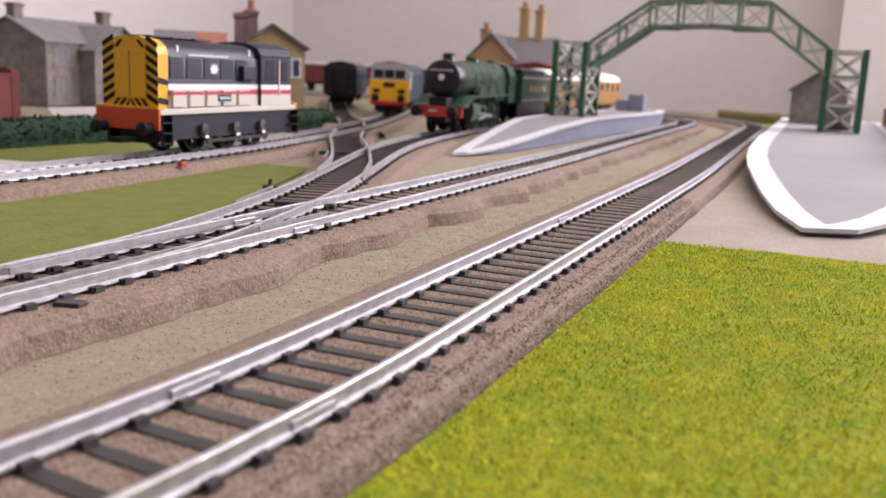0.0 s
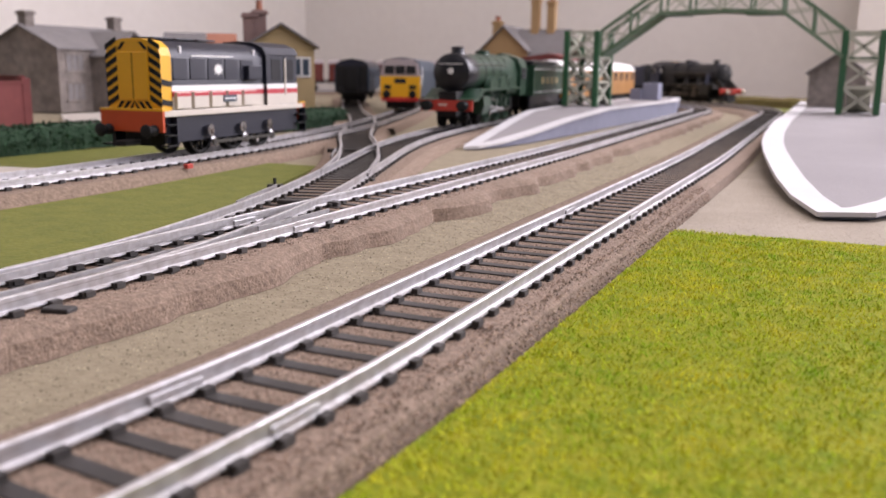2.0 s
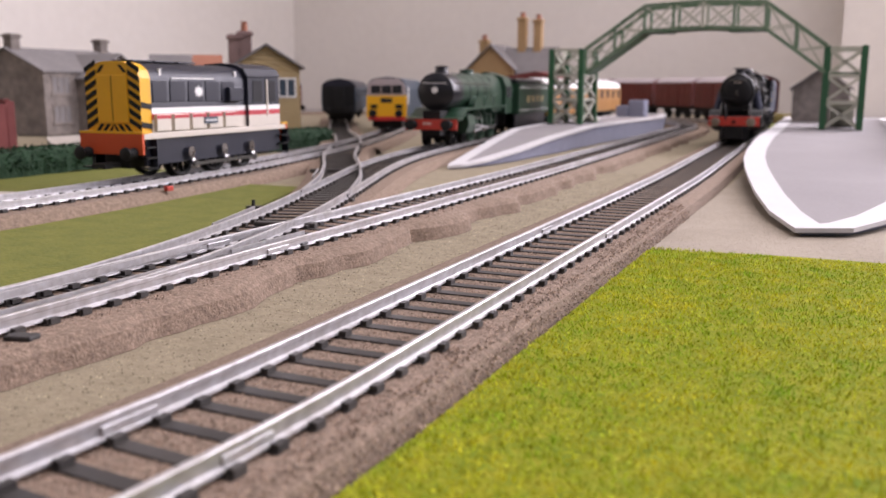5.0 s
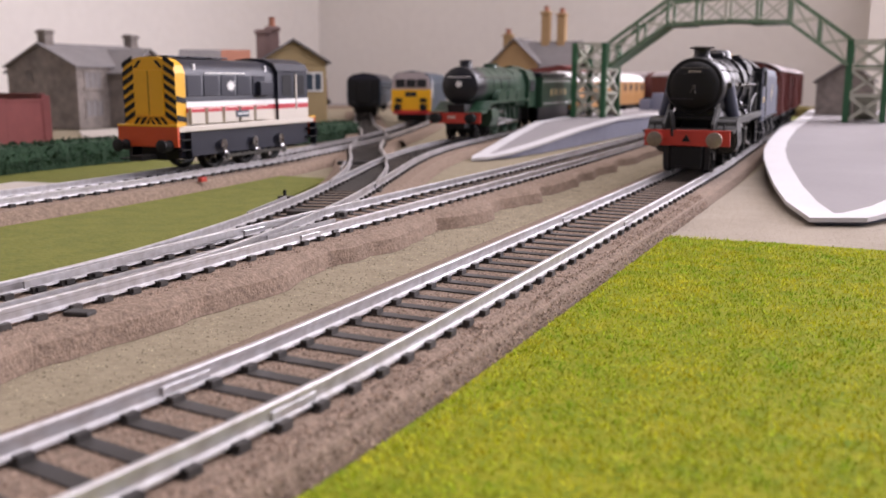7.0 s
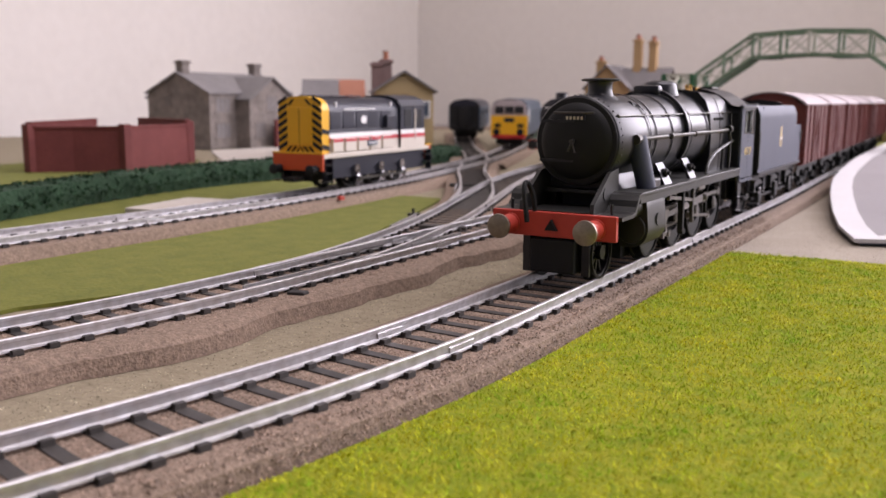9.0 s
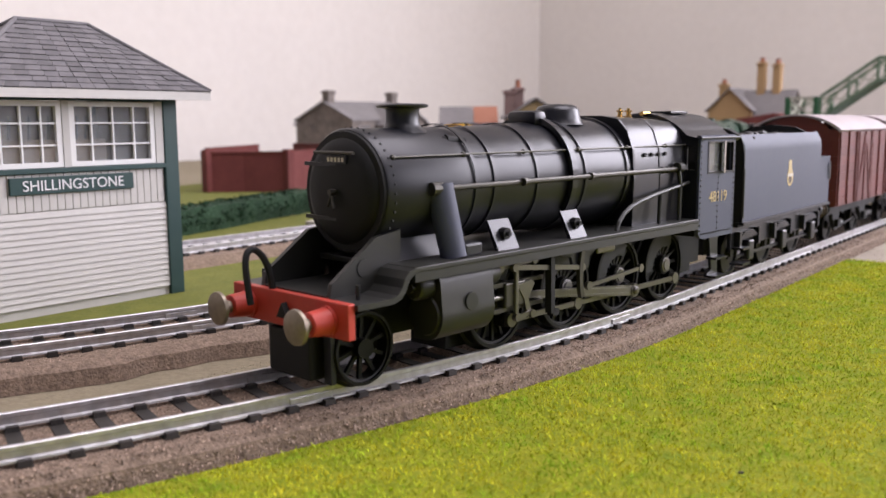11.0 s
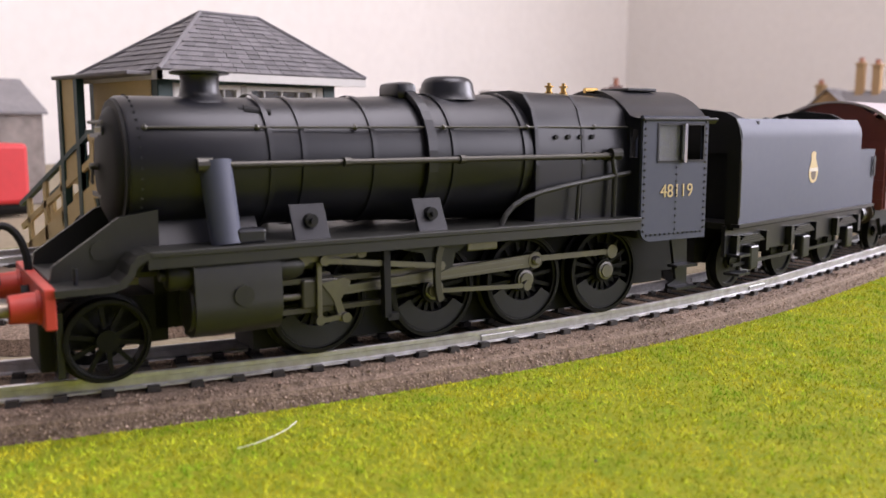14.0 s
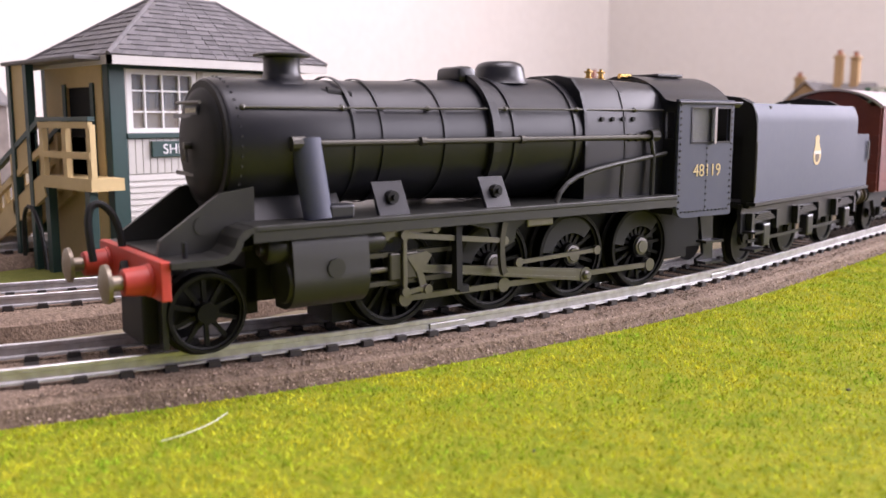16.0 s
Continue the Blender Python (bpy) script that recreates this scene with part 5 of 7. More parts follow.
    roof = [(-1.72, 4.22)] + [(y * 1.0, z) for y, z in roof[1:-1]] + [(1.72, 4.22)]
    o = roof + [(y * 0.95, z - 0.09) for y, z in roof[::-1]]
    extrude(bm, o, "X", -2.55, -0.25)
    part("cab_roof", bm, "black", cab, smooth=True)
    part("roof_vent", newbox(-1.9, -1.0, -0.45, 0.45, 4.86, 4.93, bevel=0.02), "black", cab)
    part("cab_floor", newbox(-2.3, -0.3, -1.6, 1.6, 1.7, 1.85), "black_matt", cab)
    # footplate
    part("running_plate", newbox(-0.3, 9.95, -1.75, 1.75, 2.07, 2.17, bevel=0.02), "olive_black", t, "worn black running plate")
    for s in (-1, 1):
        part("valance", newbox(-0.3, 9.95, s * 1.7 - 0.03, s * 1.7 + 0.03, 1.9, 2.07), "olive_black", t)
        # curved drop and sloping frame ahead of the cylinders
        bm = bmesh.new()
        pts = [(9.9, 2.17), (10.1, 2.12), (10.22, 2.0), (10.28, 1.85), (10.4, 1.74), (10.6, 1.7), (11.3, 1.7), (11.3, 1.6), (10.5, 1.6), (10.3, 1.66), (10.18, 1.8), (10.12, 1.95), (10.0, 2.04), (9.9, 2.07)]
        extrude(bm, pts, "Y", min(s * 1.75, s * 0.9), max(s * 1.75, s * 0.9))
        part("front_drop", bm, "olive_black", t)
        bm = bmesh.new()
        extrude(bm, [(9.6, 2.15), (9.6, 2.75), (10.2, 2.66), (11.22, 1.95), (11.27, 1.68), (10.0, 1.68)], "Y", s * 0.95 - 0.05, s * 0.95 + 0.05)
        part("front_frame", bm, "olive_black", t)
        bm = bmesh.new()
        lathe(bm, [(0.16, s * 0.95 + s * 0.05), (0.16, s * 0.95 + s * 0.07)], "Y", 16, (10.5, 0, 2.15))
        part("works_plate", bm, "olive_black", t)
        # steam pipe
        bm = bmesh.new()
        bar(bm, (8.62, s * 1.42, 2.15), (8.68, s * 1.1, 3.5), 0.25, 18, 0.27)
        # the pipe's brighter look is in its base colour too
        part("steam_pipe", bm, "painted_sheen", t, smooth=True)
        # brackets and plates on the footplate
        for x, w in ((7.15, 0.32), (4.75, 0.30)):
            bm = bmesh.new()
            extrude(bm, [(s * 1.55, 2.17), (s * 1.25, 2.75), (s * 1.2, 2.75), (s * 1.45, 2.17)], "X", x - w, x + w)
            b = part("fall_plate", bm, "black", t)
            bm = bmesh.new()
            lathe(bm, [(0.12, 1.36), (0.12, 1.5), (0.05, 1.5), (0.05, 1.58)], "Y", 10, (x, 0, 2.48))
            if s < 0:
                bm.transform(Matrix.Scale(-1, 4, (0, 1, 0)))
            part("plug", bm, "black_matt", b)
        part("oil_box", newbox(8.0, 8.5, s * 1.5 - 0.2, s * 1.5 + 0.1, 2.17, 2.42, bevel=0.05), "black", t)
        # handrail with knobs
        bm = bmesh.new()
        for (xa, ya, za), (xb, yb, zb) in (((9.8, 1.0, 4.06), (7.7, 1.02, 4.06)), ((7.7, 1.02, 4.06), (2.3, 1.24, 4.06)), ((2.3, 1.24, 4.06), (-0.2, 1.33, 4.06))):
            bar(bm, (xa, s * ya, za), (xb, s * yb, zb), 0.022, 8)
        h = part("hand_rail", bm, "dark_steel", t)
        for x, y in ((9.75, 0.98), (7.9, 1.0), (6.1, 1.06), (4.3, 1.15), (2.4, 1.22), (0.7, 1.28)):
            bm = bmesh.new()
            bmesh.ops.create_uvsphere(bm, u_segments=8, v_segments=6, radius=0.055, matrix=pose(x, s * y, 4.06))
            part("hand_rail_knob", bm, "dark_steel", h)
        # ejector pipe along the boiler
        bm = bmesh.new()
        bar(bm, (8.95, s * 1.22, 3.45), (0.2, s * 1.42, 3.47), 0.055, 10)
        bar(bm, (9.0, s * 1.2, 3.45), (8.75, s * 1.22, 3.45), 0.13, 12)
        for x in (6.4, 4.0, 0.9, 0.65, 0.45):
            bar(bm, (x + 0.06, s * 1.34, 3.46), (x - 0.06, s * 1.34, 3.46), 0.085, 10)
        part("ejector_pipe", bm, "dark_steel", t)
        bm = bmesh.new()
        bar(bm, (0.35, s * 1.42, 3.5), (0.1, s * 1.42, 3.5), 0.13, 10)
        pts = [Vector((0.3, s * 1.45, 3.4)), Vector((0.25, s * 1.47, 3.1)), Vector((0.27, s * 1.47, 2.17))]
        for p, q in zip(pts, pts[1:]):
            bar(bm, p, q, 0.055, 8)
        pts = [Vector((-0.2, s * 1.45, 3.1)), Vector((0.8, s * 1.47, 2.98)), Vector((1.6, s * 1.49, 2.88)), Vector((2.2, s * 1.5, 2.78)), Vector((2.6, s * 1.5, 2.68)), Vector((2.9, s * 1.5, 2.54)), Vector((3.1, s * 1.5, 2.36)), Vector((3.2, s * 1.5, 2.17))]
        tube(bm, pts, 0.055)
        bar(bm, (1.25, s * 1.5, 2.9), (1.3, s * 1.5, 2.17), 0.045, 8)
        part("injector_pipe", bm, "olive_black", t)
        bm = bmesh.new()
        bar(bm, (8.0, s * 0.62, 4.32), (7.55, s * 0.72, 4.3), 0.12, 12, 0.07)
        bar(bm, (8.0, s * 0.62, 4.32), (8.1, s * 0.6, 4.33), 0.08, 12)
        part("steam_cock", bm, "black_matt", t)
        # cylinders
        bm = bmesh.new()
        o = [(s * 0.9, 2.04), (s * 1.42, 2.04), (s * 1.54, 2.01), (s * 1.62, 1.92), (s * 1.66, 1.76), (s * 1.68, 1.5)]
        o += [(s * (1.27 + 0.44 * math.cos(a)), 1.16 + 0.5 * math.sin(a)) for a in np.linspace(0.2, -1.5, 12)] + [(s * 0.95, 0.66)]
        extrude(bm, o, "X", 7.78, 9.24)
        c = part("cylinder", bm, "olive_black", t, "greenish black cylinder casing", smooth=True)
        bm = bmesh.new()
        lathe(bm, [(0.26, 9.24), (0.26, 9.55), (0.22, 9.6), (0.1, 9.62), (0.1, 9.7)], "X", 16, (0, s * 1.3, 1.72))
        lathe(bm, [(0.25, 7.78), (0.25, 7.45), (0.18, 7.3), (0.1, 7.3), (0.1, 7.1)], "X", 16, (0, s * 1.3, 1.72))
        lathe(bm, [(0.4, 9.24), (0.38, 9.29), (0.1, 9.31)], "X", 20, (0, s * 1.25, 1.15))
        part("valve_chest", bm, "olive_black", c, smooth=True)
        bm = bmesh.new()
        lathe(bm, [(0.17, s * 1.69), (0.17, s * 1.73)], "Y", 16, (8.45, 0, 1.35))
        part("cover", bm, "olive_black", c)
        # slide bars, bracket and link
        for z in (1.42, 0.9):
            part("slide_bar", newbox(5.75, 7.78, s * 1.28 - 0.06, s * 1.28 + 0.06, z - 0.045, z + 0.045), "dark_steel", t)
        bm = bmesh.new()
        bar(bm, (7.72, s * 1.28, 1.15), (7.0, s * 1.28, 1.15), 0.06, 10)
        part("piston_gland", bm, "steel", t)
        bm = bmesh.new()
        loop = [Vector((5.52, s * 1.52, 0.66)), Vector((5.74, s * 1.52, 0.66)), Vector((5.76, s * 1.52, 1.9)), Vector((5.70, s * 1.52, 2.0)), Vector((5.5, s * 1.52, 2.03))]
        for p, q in zip(loop, loop[1:]):
            beam(bm, p, q, 0.16, 0.13)
        part("slide_bar_bracket", bm, "black_matt", t)
        bm = bmesh.new()
        extrude(bm, [(5.4, 2.05), (3.4, 2.05), (3.4, 1.95), (3.9, 1.9), (4.25, 1.7), (4.3, 1.45), (4.6, 1.35), (4.85, 1.5), (4.95, 1.75), (5.4, 1.85)], "Y", s * 1.45 - 0.04, s * 1.45 + 0.04)
        part("link_bracket", bm, "black", t, "black cast valve gear bracket")
        bm = bmesh.new()
        arc = np.linspace(-1.3, 1.3, 10)
        link = [(4.61 + 0.12 * math.cos(a), 1.35 + 0.56 * math.sin(a)) for a in arc] + [(4.49 + 0.12 * math.cos(a), 1.35 + 0.5 * math.sin(a)) for a in arc[::-1]]
        extrude(bm, link, "Y", s * 1.52 - 0.05, s * 1.52 + 0.05)
        part("expansion_link", bm, "dark_steel", t)
        rod(t, "radius_rod", [(4.6, 1.5), (6.95, 1.78)], 0.1, 0.07, s * 1.52, "steel", 0.09)
        rod(t, "valve_rod", [(6.2, 1.86), (7.3, 1.8)], 0.1, 0.08, s * 1.42, "steel", 0.1)
        part("reach_rod_end", newbox(3.3, 4.0, s * 1.5 - 0.04, s * 1.5 + 0.04, 1.72, 1.9, bevel=0.03), "steel", t)
        # cab steps
        bm = bmesh.new()
        extrude(bm, [(-1.55, 1.66), (-2.05, 1.66), (-2.1, 0.45), (-1.5, 0.45), (-1.5, 0.55), (-1.75, 0.65)], "Y", s * 1.35 - 0.04, s * 1.35 + 0.04)
        for z in (0.45, 0.95):
            box(bm, -2.15, -1.5, min(s * 1.35, s * 1.65), max(s * 1.35, s * 1.65), z, z + 0.06)
        part("cab_step", bm, "black", t)
        part("guard_iron", newbox(11.1, 11.2, s * 0.8 - 0.1, s * 0.8 + 0.1, 0.15, 1.2), "black", t)
        bm = bmesh.new()
        bar(bm, (10.95, s * 1.35, 1.7), (10.95, s * 1.35, 1.95), 0.04, 6)
        part("lamp_iron", bm, "black", t)
    part("front_deck", newbox(9.6, 11.27, -0.9, 0.9, 1.66, 1.74), "olive_black", t)
    part("main_frame", newbox(-2.6, 9.6, -0.55, 0.55, 0.7, 2.1), "black_matt", t)
    part("keeper_plate", newbox(-0.95, 7.9, -0.5, 0.5, 0.1, 0.7), "black_matt", t)
    part("ashpan", newbox(-2.2, 1.2, -0.5, 0.5, 0.45, 1.7), "black_matt", t)
    part("pony_frame", newbox(9.4, 11.3, -0.55, 0.55, 0.5, 1.3), "black_matt", t)
    part("coupling_block", newbox(10.95, 11.42, -0.6, 0.6, 0.2, 1.05, bevel=0.05), "black_matt", t)
    part("buffer_beam", newbox(11.28, 11.44, -1.66, 1.66, 1.10, 1.72, bevel=0.02), "red", t, "bright red buffer beam")
    bm = bmesh.new()
    extrude(bm, [(-0.16, 1.28), (0.16, 1.28), (0.0, 1.55)], "X", 11.44, 11.56)
    part("coupling_hook", bm, "black_matt", t)
    bm = bmesh.new()
    arc = np.linspace(0.0, math.pi * 1.05, 16)
    pts = [Vector((11.62 - 0.26 * math.cos(a) + 0.1 * math.sin(a), -0.50 - 0.1 * math.sin(a), 1.60 + 0.86 * math.sin(a) ** 0.6 if a < math.pi else 1.5)) for a in arc]
    tube(bm, pts, 0.065)
    part("brake_hose", bm, "black_matt", t, smooth=True)
    buffers(t, 11.44, 1, "red", "buffer_steel", shank=0.62, r=0.31, girth=0.24)
    # wheels and rods
    for x in (0.0, 2.2, 4.4, 6.8):
        wheelset(t, x, WHEEL, 16, CRANK, True, 0.79, "wheel_black", "driving_wheelset")
    wheelset(t, 10.45, 0.68, 10, 0, False, 0.79, "wheel_black", "pony_wheelset")
    return t


LIVE = []


def engine_rods(t):
    for s in (-1, 1):
        c = rod(t, "coupling_rod", [(0, 0), (2.2, 0), (4.4, 0), (6.8, 0)], 0.115, 0.07, s * 1.1, "steel", 0.15)
        bm = bmesh.new()
        extrude(bm, [(-0.05, -0.13), (0.12, -0.13), (4.8, -0.07), (4.8, 0.07), (0.12, 0.13), (-0.05, 0.13)], "Y", s * 1.22 - 0.045, s * 1.22 + 0.045)
        lathe(bm, [(0.17, s * 1.22 - 0.06), (0.17, s * 1.22 + 0.06)], "Y", 18)
        lathe(bm, [(0.13, s * 1.22 - 0.06), (0.13, s * 1.22 + 0.06)], "Y", 16, (4.85, 0, 0))
        k = part("connecting_rod", bm, "steel", t)
        for z in (-0.075, 0.045):
            part("rod_flange", newbox(0.3, 4.6, s * 1.265 - 0.012, s * 1.265 + 0.014, z, z + 0.03), "axle_steel", k)
        bm = bmesh.new()
        lathe(bm, [(0.10, s * 1.22), (0.10, s * 1.32), (0.06, s * 1.36)], "Y", 14)
        part("crank_pin", bm, "axle_steel", k)
        x = part("crosshead", newbox(-0.35, 0.3, s * 1.28 - 0.12, s * 1.28 + 0.12, -0.22, 0.3, bevel=0.04), "dark_steel", t)
        part("drop_link", newbox(-0.05, 0.05, s * 1.42 - 0.04, s * 1.42 + 0.04, -0.5, 0.6, bevel=0.02), "steel", x)
        bm = bmesh.new()
        beam(bm, (0.0, s * 1.43, -0.45), (-0.5, s * 1.43, -0.4), 0.05, 0.09)
        for q in (0.0, -0.5):
            lathe(bm, [(0.09, s * 1.38), (0.09, s * 1.49)], "Y", 12, (q, 0, -0.43))
        part("union_link", bm, "steel", x)
        bm = bmesh.new()
        extrude(bm, [(-0.55, -0.5), (-0.4, -0.5), (-0.28, -0.1), (-0.05, 0.22), (-0.5, 0.28), (-0.62, 0.2), (-0.42, -0.1)], "Y", s * 1.40 - 0.02, s * 1.40 + 0.02)
        part("crosshead_arm", bm, "steel", x)
        e = rod(t, "eccentric_rod", [(0, 0), (2.2, 0)], 0.085, 0.06, s * 1.42, "steel", 0.10)
        LIVE.append((t, s, c, k, x, e))


def tender():
    """Six-wheeled tender; x forward from its middle axle."""
    t = thing("tender", Matrix(), "satin black tender with a small cream and gold crest", "tender")
    xf, xb = 4.05, -4.35
    for s in (-1, 1):
        bm = bmesh.new()
        # side sheet curved in at the top
        o = [(1.64, 1.75), (1.64, 3.78), (1.632, 3.88), (1.61, 3.98), (1.57, 4.08), (1.52, 4.18), (1.47, 4.26), (1.42, 4.26), (1.50, 4.06), (1.56, 3.80), (1.56, 1.75)]
        extrude(bm, [(s * y, z) for y, z in o], "X", xb + 1.1, xf)
        box(bm, xb, xb + 1.1, min(s * 1.56, s * 1.64), max(s * 1.56, s * 1.64), 1.75, 3.4)
        # sheen on the black side comes from the lighter base colour
        part("side_sheet", bm, "painted_sheen", t, smooth=True)
        part("frame_plate", newbox(xb, xf + 0.1, s * 1.3 - 0.05, s * 1.3 + 0.05, 0.95, 1.7), "black", t)
        for x in (3.0, 0, -3.0):
            part("axle_box", newbox(x - 0.22, x + 0.22, s * 1.35 - 0.05, s * 1.35 + 0.22, 0.55, 1.15, bevel=0.05), "black", t)
            bm = bmesh.new()
            for k in range(4):
                box(bm, x - 0.75 + k * 0.12, x + 0.75 - k * 0.12, s * 1.42 - 0.06, s * 1.42 + 0.06, 1.22 + k * 0.05, 1.265 + k * 0.05)
            for d in (-0.78, 0.78):
                box(bm, x + d - 0.08, x + d + 0.08, s * 1.42 - 0.1, s * 1.42 + 0.1, 0.95, 1.45)
            part("leaf_spring", bm, "black", t)
        bm = bmesh.new()
        beam(bm, (xb + 0.3, s * 1.4, 0.72), (xf - 0.2, s * 1.4, 0.72), 0.06, 0.08)
        part("brake_pull", bm, "black", t)
        for z in (0.5, 0.95):
            part("step", newbox(xf - 0.55, xf, min(s * 1.3, s * 1.7), max(s * 1.3, s * 1.7), z, z + 0.06), "black", t)
        bm = bmesh.new()
        bar(bm, (xf + 0.06, s * 1.66, 1.9), (xf + 0.06, s * 1.66, 3.3), 0.03, 8)
        part("grab_rail", bm, "dark_steel", t)
        part("footplate", newbox(xb, xf + 0.1, s * 1.65 - 0.18, s * 1.65 + 0.06, 1.68, 1.76), "black", t)
        part("ladder", newbox(xb + 0.05, xb + 0.2, s * 1.68, s * 1.70, 2.6, 3.2) if s > 0 else newbox(xb + 0.05, xb + 0.2, s * 1.70, s * 1.68, 2.6, 3.2), "black_matt", t)
        # crest
        if s > 0:
            bm = bmesh.new()
            lathe(bm, [(0.29, 1.642), (0.29, 1.647)], "Y", 20, (0, 0, 2.86))
            c = part("crest", bm, "gold", t, "cream and gold crest shape")
            bm = bmesh.new()
            extrude(bm, [(-0.2, 3.06), (0.2, 3.06), (0.16, 3.2), (0.2, 3.34), (0.06, 3.42), (-0.12, 3.38), (-0.1, 3.24)], "Y", 1.6425, 1.648)
            part("crest_top", bm, "gold", c)
            bm = bmesh.new()
            lathe(bm, [(0.15, 1.647), (0.15, 1.651)], "Y", 16, (0, 0, 2.80))
            part("crest_hub", bm, "bronze", c, "dull bronze crest centre")
            part("crest_bar", newbox(-0.27, 0.27, 1.648, 1.653, 2.88, 2.97), "cream", c)
        # turned-in front edge and hand pillar
        bm = bmesh.new()
        extrude(bm, [(s * y, z) for y, z in ((1.645, 1.75), (1.645, 3.7), (1.57, 4.08), (1.47, 4.27), (1.1, 4.22), (1.16, 3.95), (1.3, 3.72), (1.3, 1.75))], "X", xf, xf + 0.06)
        part("front_wing", bm, "black_matt", t)
    part("floor_plate", newbox(xb, xf, -1.5, 1.5, 1.6, 1.75), "black_matt", t)
    part("front_bulkhead", newbox(xf - 1.0, xf - 0.9, -1.55, 1.55, 1.75, 4.2), "black_matt", t)
    part("back_sheet", newbox(xb, xb + 0.08, -1.6, 1.6, 1.75, 3.4), "painted_sheen", t)
    part("tank_top", newbox(xb, xf - 1.0, -1.56, 1.56, 3.3, 3.4), "black", t)
    arch = [(-1.35, 3.4), (-1.35, 4.15), (-0.8, 4.42), (0, 4.52), (0.8, 4.42), (1.35, 4.15), (1.35, 3.4)]
    for xa, xc in ((xf - 1.05, xf - 0.7), (xb + 1.15, xb + 1.35)):
        bm = bmesh.new()
        extrude(bm, arch, "X", xa, xc)
        part("arched_plate", bm, "black_matt", t)
    coal = bmesh.new()
    rng = random.Random(4)
    for _ in range(260):
        x, y = rng.uniform(xb + 1.4, xf - 1.1), rng.uniform(-1.25, 1.25)
        r = rng.uniform(0.1, 0.2)
        bmesh.ops.create_icosphere(coal, subdivisions=1, radius=r, matrix=pose(x, y, 3.85 + 0.28 * (1 - y * y / 1.7) + rng.uniform(-.1, .06), rng.uniform(0, 90), rng.uniform(0, 90), 0))
    tagged(part("coal", coal, "black", t, "heaped black coal"), kind="stuff")
    part("chassis", newbox(xb, xf, -0.5, 0.5, 0.7, 1.62), "black_matt", t)
    buffers(t, xb, -1, "black", "bronze")
    for x in (3.0, 0.0, -3.0):
        wheelset(t, x, 0.68, 0, name="tender_wheelset")
    return t


def van(n):
    """Ventilated goods van; x forward from its middle."""
    t = thing("goods_van", Matrix(), "bauxite brown planked goods van with pale grey roof", "goods wagon", "vans of the goods train")
    L, W = 3.65, 1.62
    part("body", newbox(-L + 0.03, L - 0.03, -W + 0.05, W - 0.05, 1.45, 4.3), "brown", t)
    for s in (-1, 1):
        for k in range(9):
            z = 1.5 + k * 0.305
            for xa, xb in ((-L, -1.05), (1.05, L)):
                part("plank", newbox(xa, xb, min(s * (W - 0.05), s * W), max(s * (W - 0.05), s * W), z, z + 0.285), "brown", t)
        door = part("door", newbox(-1.0, 1.0, min(s * (W - 0.05), s * (W + 0.03)), max(s * (W - 0.05), s * (W + 0.03)), 1.5, 4.2), "brown", t)
        bm = bmesh.new()
        for x in (-0.92, 0.0, 0.92):
            beam(bm, (x, s * (W + 0.05), 1.5), (x, s * (W + 0.05), 4.2), 0.05, 0.14)
        beam(bm, (-0.9, s * (W + 0.05), 1.6), (-0.1, s * (W + 0.05), 4.1), 0.05, 0.12)
        beam(bm, (0.9, s * (W + 0.05), 1.6), (0.1, s * (W + 0.05), 4.1), 0.05, 0.12)
        part("door_strap", bm, "brown", door)
        for x in (-3.5, -2.3, -1.2, 1.2, 2.3, 3.5):
            part("stanchion", newbox(x - 0.06, x + 0.06, s * (W + 0.03) - 0.03, s * (W + 0.03) + 0.03, 1.5, 4.25), "brown", t)
        part("solebar", newbox(-L, L, s * 1.2 - 0.08, s * 1.2 + 0.08, 1.12, 1.45), "black_matt", t)
        for x in (-1.95, 1.95):
            bm = bmesh.new()
            extrude(bm, [(x - 0.55, 1.2), (x + 0.55, 1.2), (x + 0.2, 0.5), (x - 0.2, 0.5)], "Y", s * 1.15 - 0.05, s * 1.15 + 0.05)
            box(bm, x - 0.17, x + 0.17, s * 1.2 - 0.08, s * 1.2 + 0.14, 0.55, 0.85)
            part("axle_guard", bm, "black_matt", t)
        bm = bmesh.new()
        beam(bm, (-0.2, s * 1.3, 0.75), (2.6, s * 1.3, 0.5), 0.05, 0.07)
        part("brake_lever", bm, "black_matt", t)
    for e in (-1, 1):
        for k in range(9):
            z = 1.5 + k * 0.305
            part("end_plank", newbox(min(e * (L - 0.03), e * L), max(e * (L - 0.03), e * L), -W, W, z, z + 0.285), "brown", t)
        buffers(t, e * L, e, "black_matt", "bronze", shank=0.5, r=0.27)
        bm = bmesh.new()
        extrude(bm, [(W * math.sin(a), 3.55 + 1.28 * math.cos(a)) for a in np.linspace(-1.0, 1.0, 9)] , "X", min(e * (L - 0.03), e * (L)), max(e * (L - 0.03), e * L))
        part("arched_end", bm, "brown", t)
    bm = bmesh.new()
    arc = [((W + 0.08) * math.sin(a) / math.sin(1.0), 3.62 + 1.26 * math.cos(a)) for a in np.linspace(-1.0, 1.0, 13)]
    extrude(bm, arc + [(y * 0.96, z - 0.07) for y, z in arc[::-1]], "X", -L - 0.06, L + 0.06)
    part("roof", bm, "roofgrey", t, smooth=True)
    part("floor_pan", newbox(-L, L, -1.15, 1.15, 1.1, 1.44), "black_matt", t)
    for x in (-1.95, 1.95):
        wheelset(t, x, 0.6, 0, name="van_wheelset")
    return t


